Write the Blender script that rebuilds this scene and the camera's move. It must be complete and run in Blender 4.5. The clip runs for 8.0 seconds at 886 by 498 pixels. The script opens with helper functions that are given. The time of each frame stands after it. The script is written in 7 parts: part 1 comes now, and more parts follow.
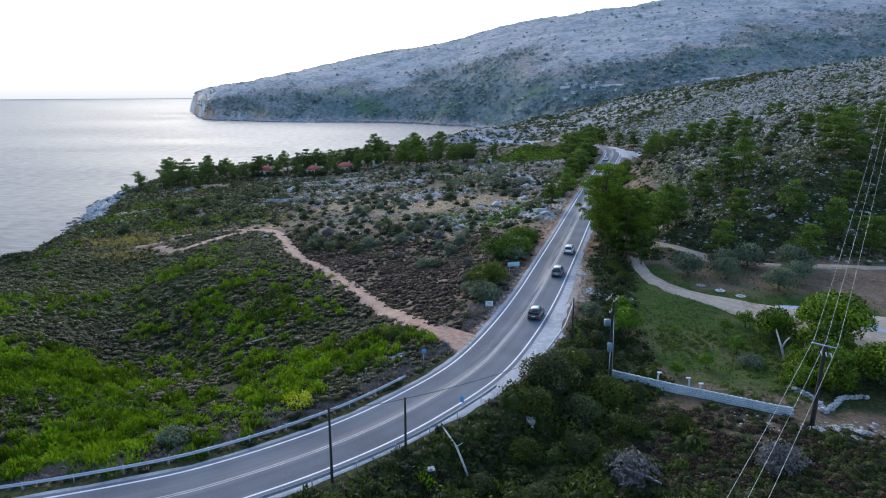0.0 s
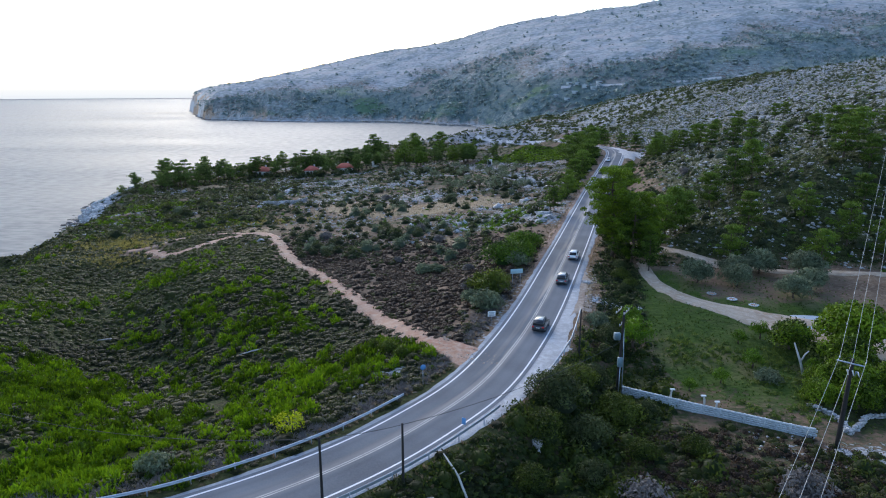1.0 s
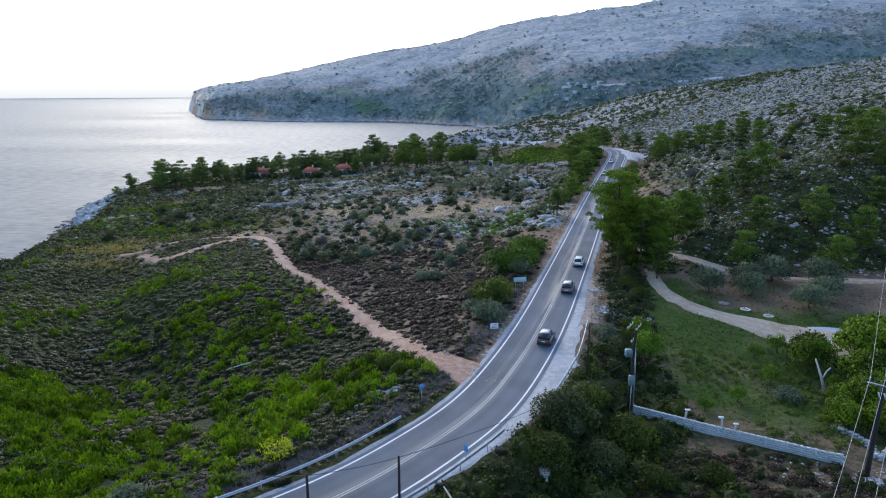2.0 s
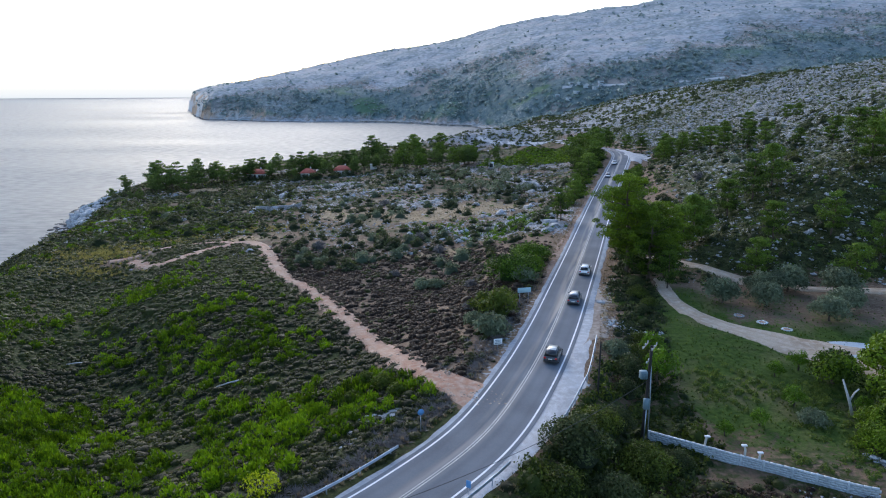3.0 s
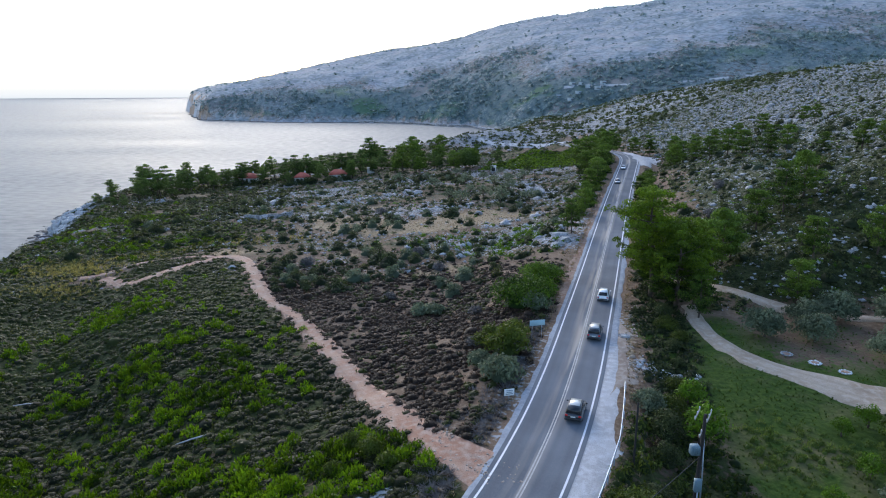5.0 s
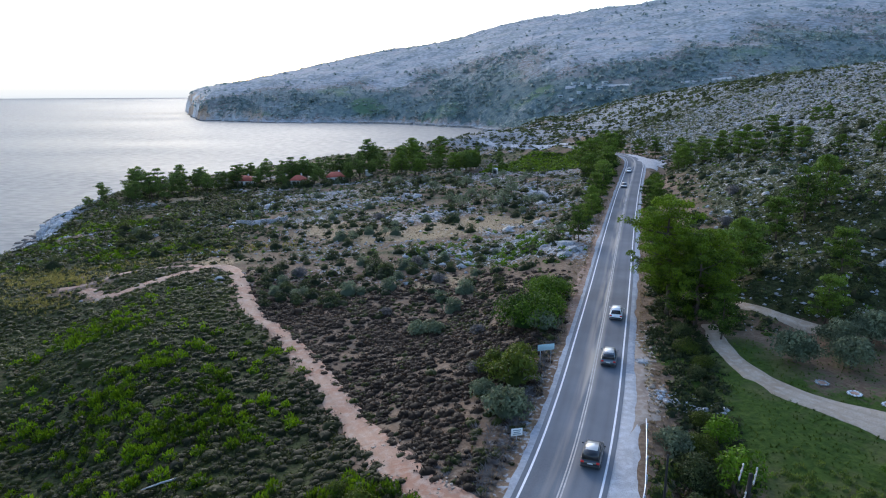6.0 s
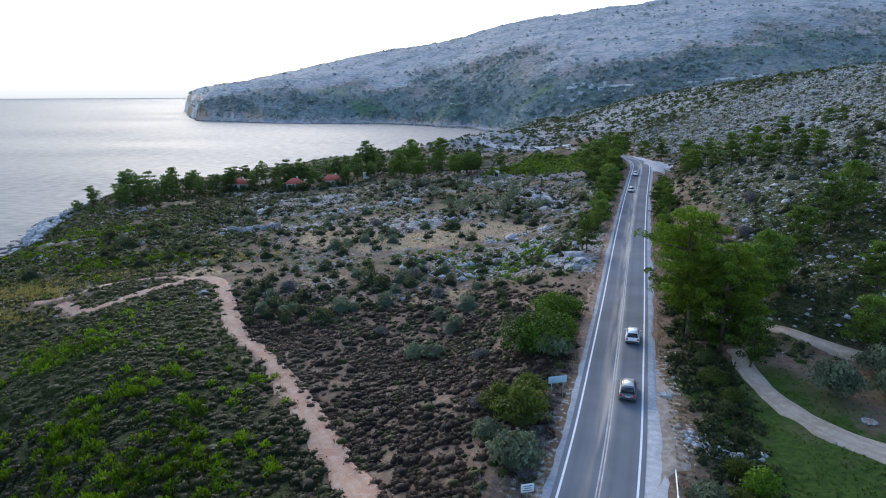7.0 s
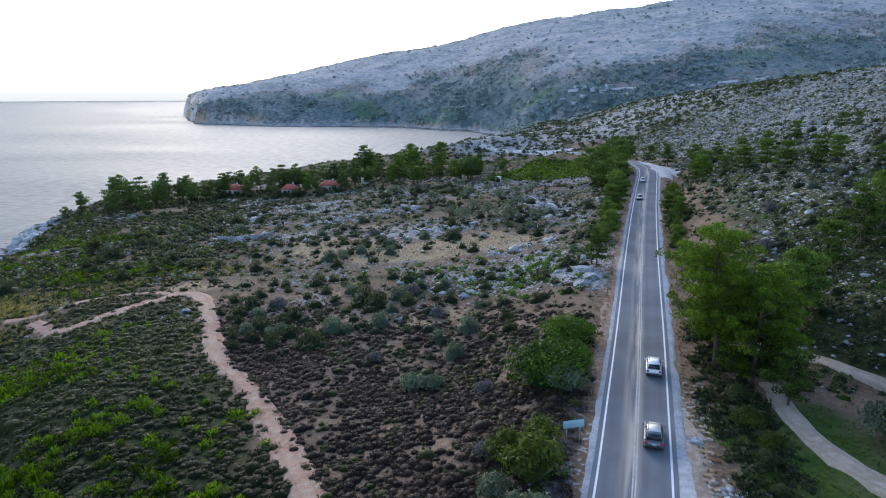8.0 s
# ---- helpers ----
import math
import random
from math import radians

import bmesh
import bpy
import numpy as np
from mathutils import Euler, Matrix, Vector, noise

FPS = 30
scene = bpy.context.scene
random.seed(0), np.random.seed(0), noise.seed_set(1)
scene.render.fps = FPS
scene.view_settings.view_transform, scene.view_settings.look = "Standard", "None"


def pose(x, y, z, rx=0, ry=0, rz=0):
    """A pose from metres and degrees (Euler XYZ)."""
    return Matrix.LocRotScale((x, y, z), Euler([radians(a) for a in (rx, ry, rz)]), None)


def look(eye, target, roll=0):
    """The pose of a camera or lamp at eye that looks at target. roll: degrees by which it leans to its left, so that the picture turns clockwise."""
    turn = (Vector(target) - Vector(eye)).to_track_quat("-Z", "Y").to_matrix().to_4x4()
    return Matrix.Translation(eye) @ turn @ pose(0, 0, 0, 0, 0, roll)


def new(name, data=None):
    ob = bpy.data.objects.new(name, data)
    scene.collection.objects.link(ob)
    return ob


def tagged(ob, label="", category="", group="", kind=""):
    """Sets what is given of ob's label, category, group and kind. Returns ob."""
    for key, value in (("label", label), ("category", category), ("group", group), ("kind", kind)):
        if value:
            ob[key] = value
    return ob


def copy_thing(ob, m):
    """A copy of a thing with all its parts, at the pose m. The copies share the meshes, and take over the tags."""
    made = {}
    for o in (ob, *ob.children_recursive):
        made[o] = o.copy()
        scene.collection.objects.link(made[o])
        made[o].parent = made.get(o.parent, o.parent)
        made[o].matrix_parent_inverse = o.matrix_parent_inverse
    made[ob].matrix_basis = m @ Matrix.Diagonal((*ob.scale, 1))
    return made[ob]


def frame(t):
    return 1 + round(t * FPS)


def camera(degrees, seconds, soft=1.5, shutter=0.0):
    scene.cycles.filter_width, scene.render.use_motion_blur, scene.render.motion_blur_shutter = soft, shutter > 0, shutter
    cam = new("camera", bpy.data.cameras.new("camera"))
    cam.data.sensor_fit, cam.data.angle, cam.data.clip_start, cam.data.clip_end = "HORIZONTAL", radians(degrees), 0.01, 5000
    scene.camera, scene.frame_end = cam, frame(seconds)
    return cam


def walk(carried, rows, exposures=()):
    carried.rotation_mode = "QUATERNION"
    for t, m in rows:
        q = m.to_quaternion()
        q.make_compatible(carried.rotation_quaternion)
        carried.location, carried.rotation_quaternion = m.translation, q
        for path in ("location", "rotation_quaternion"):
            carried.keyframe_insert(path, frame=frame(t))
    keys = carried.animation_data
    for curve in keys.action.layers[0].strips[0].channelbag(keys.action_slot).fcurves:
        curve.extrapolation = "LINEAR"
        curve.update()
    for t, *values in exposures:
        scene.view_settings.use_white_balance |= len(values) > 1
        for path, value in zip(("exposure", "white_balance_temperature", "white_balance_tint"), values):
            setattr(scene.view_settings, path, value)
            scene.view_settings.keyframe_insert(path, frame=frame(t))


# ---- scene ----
cam = camera(69.32, 8.0, 1.1)
PATH = [
    (0.0, pose(-0.000, 0.000, 58.000) @ pose(0, 0, 0, 76.028, 0, 0.000) @ pose(0, 0, 0, 0, 0, -0.009)),
    (0.5, pose(-0.008, 2.238, 58.030) @ pose(0, 0, 0, 76.022, 0, -0.000) @ pose(0, 0, 0, 0, 0, -0.019)),
    (1.0, pose(-0.030, 4.517, 58.060) @ pose(0, 0, 0, 76.002, 0, 0.006) @ pose(0, 0, 0, 0, 0, -0.014)),
    (1.5, pose(-0.038, 6.865, 58.107) @ pose(0, 0, 0, 75.981, 0, 0.002) @ pose(0, 0, 0, 0, 0, 0.010)),
    (3.0, pose(-0.128, 14.514, 58.313) @ pose(0, 0, 0, 75.976, 0, 0.004) @ pose(0, 0, 0, 0, 0, 0.027)),
    (3.5, pose(-0.153, 17.612, 58.391) @ pose(0, 0, 0, 75.961, 0, -0.003) @ pose(0, 0, 0, 0, 0, 0.032)),
    (4.0, pose(-0.186, 20.916, 58.474) @ pose(0, 0, 0, 75.948, 0, -0.014) @ pose(0, 0, 0, 0, 0, 0.038)),
    (4.5, pose(-0.262, 24.423, 58.560) @ pose(0, 0, 0, 75.958, 0, -0.017) @ pose(0, 0, 0, 0, 0, 0.027)),
    (6.0, pose(-0.132, 36.310, 58.741) @ pose(0, 0, 0, 75.984, 0, 0.025) @ pose(0, 0, 0, 0, 0, 0.034)),
    (6.5, pose(-0.078, 40.631, 58.807) @ pose(0, 0, 0, 75.980, 0, 0.034) @ pose(0, 0, 0, 0, 0, 0.047)),
    (7.0, pose(-0.043, 45.069, 58.859) @ pose(0, 0, 0, 76.001, 0, 0.043) @ pose(0, 0, 0, 0, 0, 0.052)),
    (7.5, pose(-0.033, 49.546, 58.913) @ pose(0, 0, 0, 76.093, 0, 0.044) @ pose(0, 0, 0, 0, 0, 0.050)),
    (8.0, pose(-0.027, 54.000, 58.981) @ pose(0, 0, 0, 76.242, 0, 0.065) @ pose(0, 0, 0, 0, 0, 0.056)),
]
walk(cam, PATH, [(0.0, 0.92, 5700, 10), (8.0, 0.92, 5700, 10)])

# ---------------------------------------------------------------- world and light
world = bpy.data.worlds.new("dusk_sky")
scene.world = world
world.use_nodes = True
wn, wl = world.node_tree.nodes, world.node_tree.links
sky = wn.new("ShaderNodeTexSky")
sky.sky_type = "NISHITA"
sky.sun_disc = False
SUN_ELEV, SUN_AZ = radians(26), radians(-15)      # azimuth from +y towards +x
sky.sun_elevation, sky.sun_rotation = SUN_ELEV, SUN_AZ
sky.air_density, sky.dust_density, sky.ozone_density = 1.0, 1.6, 1.0
bg = wn["Background"]
bg.inputs["Strength"].default_value = 0.15
wl.new(sky.outputs["Color"], bg.inputs["Color"])

sun = new("sun", bpy.data.lights.new("sun", "SUN"))
sun.data.energy, sun.data.angle, sun.data.color = 0.4, radians(22), (1.0, 0.95, 0.88)
sun_dir = Vector((math.sin(SUN_AZ) * math.cos(SUN_ELEV), math.cos(SUN_AZ) * math.cos(SUN_ELEV), math.sin(SUN_ELEV)))
sun.matrix_world = look((0, 0, 200), Vector((0, 0, 200)) - sun_dir)


# ---------------------------------------------------------------- small tools
rng = np.random.default_rng(7)


def lerp_of(x, xs, ys):
    return np.interp(x, xs, ys)


def step(a, b, x):
    t = np.clip((x - a) / (b - a), 0, 1)
    return t * t * (3 - 2 * t)


def bell(x, y, cx, cy, rx, ry, turn=0.0):
    c, s = math.cos(radians(turn)), math.sin(radians(turn))
    u, v = (x - cx) * c + (y - cy) * s, -(x - cx) * s + (y - cy) * c
    return np.exp(-(u / rx) ** 2 - (v / ry) ** 2)


def hash2(i, j, k):
    n = np.sin(i * 127.1 + j * 311.7 + k * 74.7) * 43758.5453
    return n - np.floor(n)


def wave(x, y, size, k=0):
    """Smooth value noise, -1 to 1, with cells of that size."""
    x, y = np.asarray(x, float) / size, np.asarray(y, float) / size
    i, j = np.floor(x), np.floor(y)
    u, v = x - i, y - j
    u, v = u * u * (3 - 2 * u), v * v * (3 - 2 * v)
    a, b = hash2(i, j, k), hash2(i + 1, j, k)
    c, d = hash2(i, j + 1, k), hash2(i + 1, j + 1, k)
    return 2 * ((a * (1 - u) + b * u) * (1 - v) + (c * (1 - u) + d * u) * v) - 1


def fractal(x, y, size, octaves=4, k=0):
    out, amp = 0, 1.0
    for n in range(octaves):
        out = out + amp * wave(x, y, size / 2 ** n, k + n)
        amp *= 0.5
    return out


def spline(points, spacing):
    """A smooth line through a few plan points, as an array with even steps."""
    p = np.array([points[0], *points, points[-1]], float)
    out = []
    for a, b, c, d in zip(p, p[1:], p[2:], p[3:]):
        for t in np.linspace(0, 1, 40, endpoint=False):
            out.append(0.5 * (2 * b + (c - a) * t + (2 * a - 5 * b + 4 * c - d) * t * t + (3 * b - a - 3 * c + d) * t ** 3))
    out = np.array(out + [p[-1]])
    run = np.r_[0, np.cumsum(np.linalg.norm(np.diff(out, axis=0), axis=1))]
    at = np.arange(0, run[-1], spacing)
    return np.stack([np.interp(at, run, out[:, k]) for k in range(out.shape[1])], 1)


def nearest(x, y, line):
    """Distance from plan points to a line, its signed side (left negative) and the index of the nearest step."""
    x, y = np.ravel(x), np.ravel(y)
    dist, idx = np.full(x.shape, 1e9), np.zeros(x.shape, int)
    for a in range(0, len(x), 20000):
        d = (x[a:a + 20000, None] - line[None, :, 0]) ** 2 + (y[a:a + 20000, None] - line[None, :, 1]) ** 2
        idx[a:a + 20000] = d.argmin(1)
        dist[a:a + 20000] = np.sqrt(d.min(1))
    tang = np.gradient(line[:, :2], axis=0)[idx]
    side = tang[:, 1] * (x - line[idx, 0]) - tang[:, 0] * (y - line[idx, 1])
    return dist, np.sign(side) * dist, idx


# ---------------------------------------------------------------- plan of the land
ROAD = spline([(-150, 37), (-110, 35), (-60, 37), (-40, 40.6), (-25, 45.3), (-17, 49.4), (-9, 55.4), (-2.4, 62.3), (4.2, 71.5),
               (10, 84.5), (15.5, 100), (21.8, 120), (28, 140), (34.1, 160), (40.2, 180), (46.4, 200), (59, 240), (72, 280),
               (81, 308), (85, 326), (85.5, 346), (80, 375), (72, 410)], 1.0)
ROAD_Z = lerp_of(ROAD[:, 1], [0, 60, 180, 260, 330, 400], [25.5, 25.5, 25.7, 26.6, 28.5, 27])
COAST = np.array([(-300, -125), (0, -125), (100, -130), (180, -140), (250, -150), (285, -161), (334, -178), (360, -178), (400, -150), (480, -95),
                  (560, -30), (620, 10), (700, 45), (850, 75), (1000, 75)], float)


def road_x(y):
    return lerp_of(y, [-60, 40, 45.3, 55.4, 71.5, 84.5, 100, 140, 200, 240, 320, 600, 1000], [-60, -40, -25, -9, 4.2, 10, 15.5, 28, 46.4, 59, 84, 110, 150])


def smooth_min(a, b, k):
    h = np.clip(0.5 + 0.5 * (b - a) / k, 0, 1)
    return b * (1 - h) + a * h - k * h * (1 - h)


def land(x, y):
    """Height of the natural land above the sea, before the road is cut into it."""
    x, y = np.asarray(x, float), np.asarray(y, float)
    s = x - road_x(y)
    left = 25.5 - 4.2 * step(5, 34, -s) - 0.05 * np.maximum(0, -s - 40)
    left = left - 6.6 * bell(x, y, -53.6, 104.1, 34, 12.5, 122) - 3.4 * bell(x, y, -74.7, 148.5, 16, 16) + 3.0 * bell(x, y, -62, 58, 30, 22)
    left = left + 1.5 * bell(x, y, -48, 150, 26, 30) - 8 * bell(x, y, 50, 492, 60, 58) + 4.5 * bell(x, y, 66, 412, 34, 26)
    left = left + 5 * bell(x, y, 20, 575, 50, 50)
    q = smooth_min((y - 122) * 1.2, s - 16, 12)
    bench = lerp_of(s, [5, 22, 38, 60, 85], [0, 7.5, 13.8, 15.5, 25.5])
    rise_ = 0.37 * np.maximum(0, q)
    rise_ = rise_ + (np.maximum(bench, rise_) - rise_) * step(150, 184, y) * step(304, 256, y)
    hill = 25.0 - 2.5 * step(4, 12, s) * step(110, 75, y) + rise_
    cap = 62 + 0.11 * (x - 240) - 0.05 * (y - 646)
    hill = smooth_min(hill, cap, 14)
    z = np.where(s < 0, left, hill)
    c = x - lerp_of(y, COAST[:, 0], COAST[:, 1]) + 7 * wave(x, y, 23, 3) + 3 * wave(x, y, 8, 4)
    near = smooth_min(z, 0.5 * c + 1.2 * step(0, 3, c), 3.5)
    # far mountain across the bay
    shore = lerp_of(x, [-760, -690, -560, -470, -350, -100, 0, 70, 160, 400], [2100, 1800, 1500, 1300, 1230, 1190, 1110, 1040, 930, 840])
    shore = shore + 18 * wave(x, y, 90, 9) + 8 * wave(x, y, 30, 8)
    ridge = lerp_of(x, [-900, -740, -700, -620, -480, -270, -150, 30, 210, 440, 600, 1000, 1600], [-60, -40, 40, 60, 90, 134, 158, 188, 227, 260, 285, 312, 316])
    u = (y - shore) / np.maximum(1760 - shore, 50)
    rise = np.maximum(0, np.minimum(u, 1)) ** lerp_of(x, [-720, -520, -300, -100], [0.16, 0.3, 0.6, 0.72]) * (1 - 0.5 * np.clip(u - 1, 0, 1)) 
    base = lerp_of(x, [40, 200, 500], [0, 32, 48])
    far = np.where(u > 0, base + 5 + (ridge - base - 5) * rise, base * (1 + 2 * u) + 30 * u)
    far = far + (u > 0) * (x > -735) * (6 * fractal(x, y, 160, 4, 20) * np.clip(u * 3, 0.15, 1))
    blend = step(720, 980, y - 0.15 * x)
    out = np.where(y > 690, near * (1 - blend) + np.where(x > 90, np.maximum(far, base), far) * blend, near)
    rough = 0.5 * fractal(x, y, 22, 4, 40) + 0.2 * wave(x, y, 2.3, 50)
    return out + rough * step(0.5, 6, out) * lerp_of(y, [0, 300, 1000], [0.8, 1.4, 4])


def ground(x, y):
    """Height of the ground with the road bed cut and banked into it."""
    shape = np.shape(x)
    x, y = np.ravel(np.asarray(x, float)), np.ravel(np.asarray(y, float))
    z = land(x, y)
    close = (y < 420) & (np.abs(x - road_x(y)) < 60)
    if close.any():
        d, _, i = nearest(x[close], y[close], ROAD)
        w = step(13, 5.6, d)
        z[close] = z[close] * (1 - w) + (ROAD_Z[i] - 0.12) * w
    return z.reshape(shape)


TRACK = spline([(4.6, 78.2), (-2.5, 86.5), (-8, 97), (-13, 107.5), (-19, 119.5), (-26.5, 132.5), (-33, 141), (-38.8, 154.5), (-43.8, 166),
                (-48, 174.5), (-52, 177), (-56.5, 173), (-61.5, 165.5), (-67, 160.5), (-77, 166.5)], 0.7)
LOOP = spline([(-52, 177), (-62, 179), (-71, 176), (-78, 170), (-83, 168)], 0.7)
MEADOW_TRACK = spline([(38.5, 124), (37.6, 119), (37.2, 112), (38.6, 105.5), (42, 101), (46.5, 97.3), (52, 93.5), (60, 90), (75, 88)], 0.7)
HILL_TRACK = spline([(41.5, 139), (45, 130), (51, 123.5), (58, 120.5), (69, 118.8), (90, 117)], 0.7)
FAR_TRACK = spline([(84.5, 296), (89, 314), (93, 328), (96, 342), (97, 356)], 0.7)
POINT_TRACK = spline([(27, 572), (29.5, 556), (34, 538), (55, 527), (75, 515), (92, 498)], 1.5)


def wobble(x, y, size, k, octaves=3):
    return 0.5 + 0.5 * np.clip(fractal(x, y, size, octaves, k) / 1.3, -1, 1)


def knoll_side(x, y):
    """1 on the seaward side of the dirt track, 0 on its inland side."""
    edge = lerp_of(y, [40, 79, 97, 119, 141, 166, 176, 200], [10, 2, -8, -19, -33, -44, -52, -70])
    soft = 1.5 + 0.35 * np.maximum(0, 60 - y) * (1 + 0.5 * wave(x, y, 14, 290))
    return step(1, -1, (x - edge) / soft) * step(196, 182, y)


def rockiness(x, y):
    s = x - road_x(y)
    c = x - lerp_of(y, COAST[:, 0], COAST[:, 1])
    n1, n2 = wobble(x, y, 26, 60), wobble(x * 0.6 + y * 0.8, y * 0.6 - x * 0.8, 9, 64)
    right = step(14, 30, s) * step(140, 200, y) * (0.06 + 0.26 * n1 + 0.06 * step(180, 260, y) + 0.16 * step(50, 75, s) * step(190, 260, y))
    mid = step(-2, -10, s) * step(148, 175, y) * step(420, 330, y) * (0.08 + 0.75 * step(0.5, 0.78, n1) * (0.2 + 0.6 * n2))
    shore = step(17, 8, c + 5 * wave(x, y, 9, 70)) * step(240, 275, y)
    slabs = bell(x, y, 35, 268, 5, 22, 8) + bell(x, y, 26, 172, 3.5, 11, 15) + bell(x, y, -1, 236, 13, 2.2, 25) + bell(x, y, -57, 232, 9, 3, 12)
    slabs = slabs + 1.2 * bell(x, y, 38, 560, 26, 40) * step(430, 500, y) + bell(x, y, -8, 73, 4, 1.6, 50) + 0.7 * bell(x, y, 42, 61, 6, 2.5)
    slabs = slabs + 0.75 * bell(x, y, 23.5, 112, 2.2, 9, -17) + 0.6 * bell(x, y, 9, 100, 2.2, 14, -17)
    point = step(500, 560, y) * step(760, 700, y) * 0.7
    return np.clip(np.maximum.reduce([right, mid, shore, point * np.ones_like(mid)]) + slabs, 0, 1)


def meadow(x, y):
    a = step(24, 30, x + 3 * wave(x, y, 9, 80)) * step(66, 71, y + 0.45 * (x - 37)) * step(122, 112, y + 3 * wave(x, y, 7, 81))
    return a * step(75, 62, x) * (1 - 0.58 * step(98, 104, y + 2 * wave(x, y, 5, 84)) * step(40, 44, x)) * np.clip(0.45 + 0.9 * wobble(x, y, 11, 83) + 0.5 * step(80, 88, y), 0, 1) * (0.66 + 0.34 * step(70, 80, y + 0.45 * (x - 37) + 2 * wave(x, y, 5, 86)))


def dryness(x, y):
    field = 1.1 * bell(x, y, -6, 208, 28, 10, 12) + 0.95 * bell(x, y, 14, 224, 16, 7) + 0.7 * bell(x, y, -18, 243, 14, 7)
    field = field + 0.4 * bell(x, y, -79, 171, 13, 7) + 0.5 * bell(x, y, -90, 178, 9, 6) + 0.7 * bell(x, y, -52, 181, 9, 4) + 0.5 * bell(x, y, -50, 186, 22, 6) + 1.2 * bell(x, y, -112, 299, 20, 6, 12) + 0.7 * bell(x, y, 98, 226, 10, 9) + 0.6 * bell(x, y, 115, 212, 22, 5)
    field = field + 0.9 * bell(x, y, -28, 213, 17, 6) + 0.4 * bell(x, y, -83, 161, 6, 4) + 0.5 * bell(x, y, -53, 199, 10, 3)
    field = field + 0.6 * bell(x, y, -3, 157, 16, 9, 10) + 0.5 * bell(x, y, -24, 172, 14, 6, 5) + 0.9 * bell(x, y, -32, 224, 16, 7, 5) + 0.8 * bell(x, y, 10, 214, 14, 6, 20) + 0.9 * bell(x, y, 23.6, 108, 2.4, 15, -17) + 0.7 * bell(x, y, 9.5, 100, 1.8, 14, -17)
    return np.clip(field * (0.55 + 0.6 * wobble(x, y, 8, 90)), 0, 1)


def freshness(x, y):
    """How much of the scrub is bright young green."""
    n = wobble(x, y, 13, 100, 3)
    a = step(102, 74, y + 0.25 * (x + 40)) * step(-12, -20, x) * 1.15
    a = a + 0.6 * bell(x, y, -56, 82, 20, 13) + 0.95 * bell(x, y, -13, 82, 17, 13) + 0.4 * bell(x, y, -32, 100, 14, 16) + 0.8 * bell(x, y, -80, 118, 18, 9, 30)
    a = a + 1.2 * bell(x, y, -56, 136, 7, 5) + 0.75 * bell(x, y, -42, 117, 6, 9) + 0.5 * bell(x, y, -28, 100, 7, 8) + 0.6 * bell(x, y, -57, 111, 7, 4) + 1.6 * bell(x, y, -80, 201, 15, 7) + 0.8 * bell(x, y, -108, 240, 22, 18) + 0.5 * bell(x, y, 14, 172, 12, 20)
    a = a - 0.8 * bell(x, y, -67, 106, 14, 6, 20) - 0.5 * bell(x, y, -42, 92, 10, 6)
    return np.clip(a * (0.02 + 1.3 * n) + 0.3 * (n - 0.6), 0, 1)


def mountain_wood(x, y):
    """Woods and scrub on the far mountain: thick on its lower half, thin on the pale upper rock."""
    z = land(x, y)
    top = lerp_of(x, [-740, -480, -227, 50, 300, 760, 1000], [24, 40, 67, 95, 124, 178, 190])
    n = wobble(x, y * 0.5, 110, 110, 4)
    w = step(1.25, 0.75, z / top + 0.7 * (n - 0.5)) * (0.55 + 0.6 * n)
    return np.clip(w * step(1, 5, z) * step(-590, -450, x), 0, 1)
# END PLAN


# ---------------------------------------------------------------- materials
def material(name):
    m = bpy.data.materials.new(name)
    m.use_nodes = True
    return m, m.node_tree.nodes, m.node_tree.links, m.node_tree.nodes["Principled BSDF"]


def tex(n, l, kind, scale, detail=3, source=None, stretch=None):
    t = n.new("ShaderNodeTex" + kind)
    t.inputs["Scale"].default_value = scale
    if kind == "Noise":
        t.inputs["Detail"].default_value = detail
    src = source or n.new("ShaderNodeNewGeometry").outputs["Position"]
    if stretch:
        mp = n.new("ShaderNodeMapping")
        mp.inputs["Scale"].default_value = stretch
        l.new(src, mp.inputs["Vector"])
        src = mp.outputs["Vector"]
    l.new(src, t.inputs["Vector"])
    return t


def remap(n, l, value, a, b, c=0.0, d=1.0):
    r = n.new("ShaderNodeMapRange")
    for key, v in (("From Min", a), ("From Max", b), ("To Min", c), ("To Max", d)):
        r.inputs[key].default_value = v
    l.new(value, r.inputs["Value"])
    return r.outputs["Result"]


def math_node(n, l, op, a, b):
    m = n.new("ShaderNodeMath")
    m.operation = op
    for k, v in enumerate((a, b)):
        if isinstance(v, (int, float)):
            m.inputs[k].default_value = v
        else:
            l.new(v, m.inputs[k])
    return m.outputs[0]


def blend(n, l, fac, a, b):
    m = n.new("ShaderNodeMix")
    m.data_type = "RGBA"
    for key, v in (("Factor", fac), ("A", a), ("B", b)):
        if isinstance(v, tuple):
            m.inputs[key].default_value = (*v, 1)
        elif isinstance(v, (int, float)):
            m.inputs[key].default_value = v
        else:
            l.new(v, m.inputs[key])
    return m.outputs["Result"]


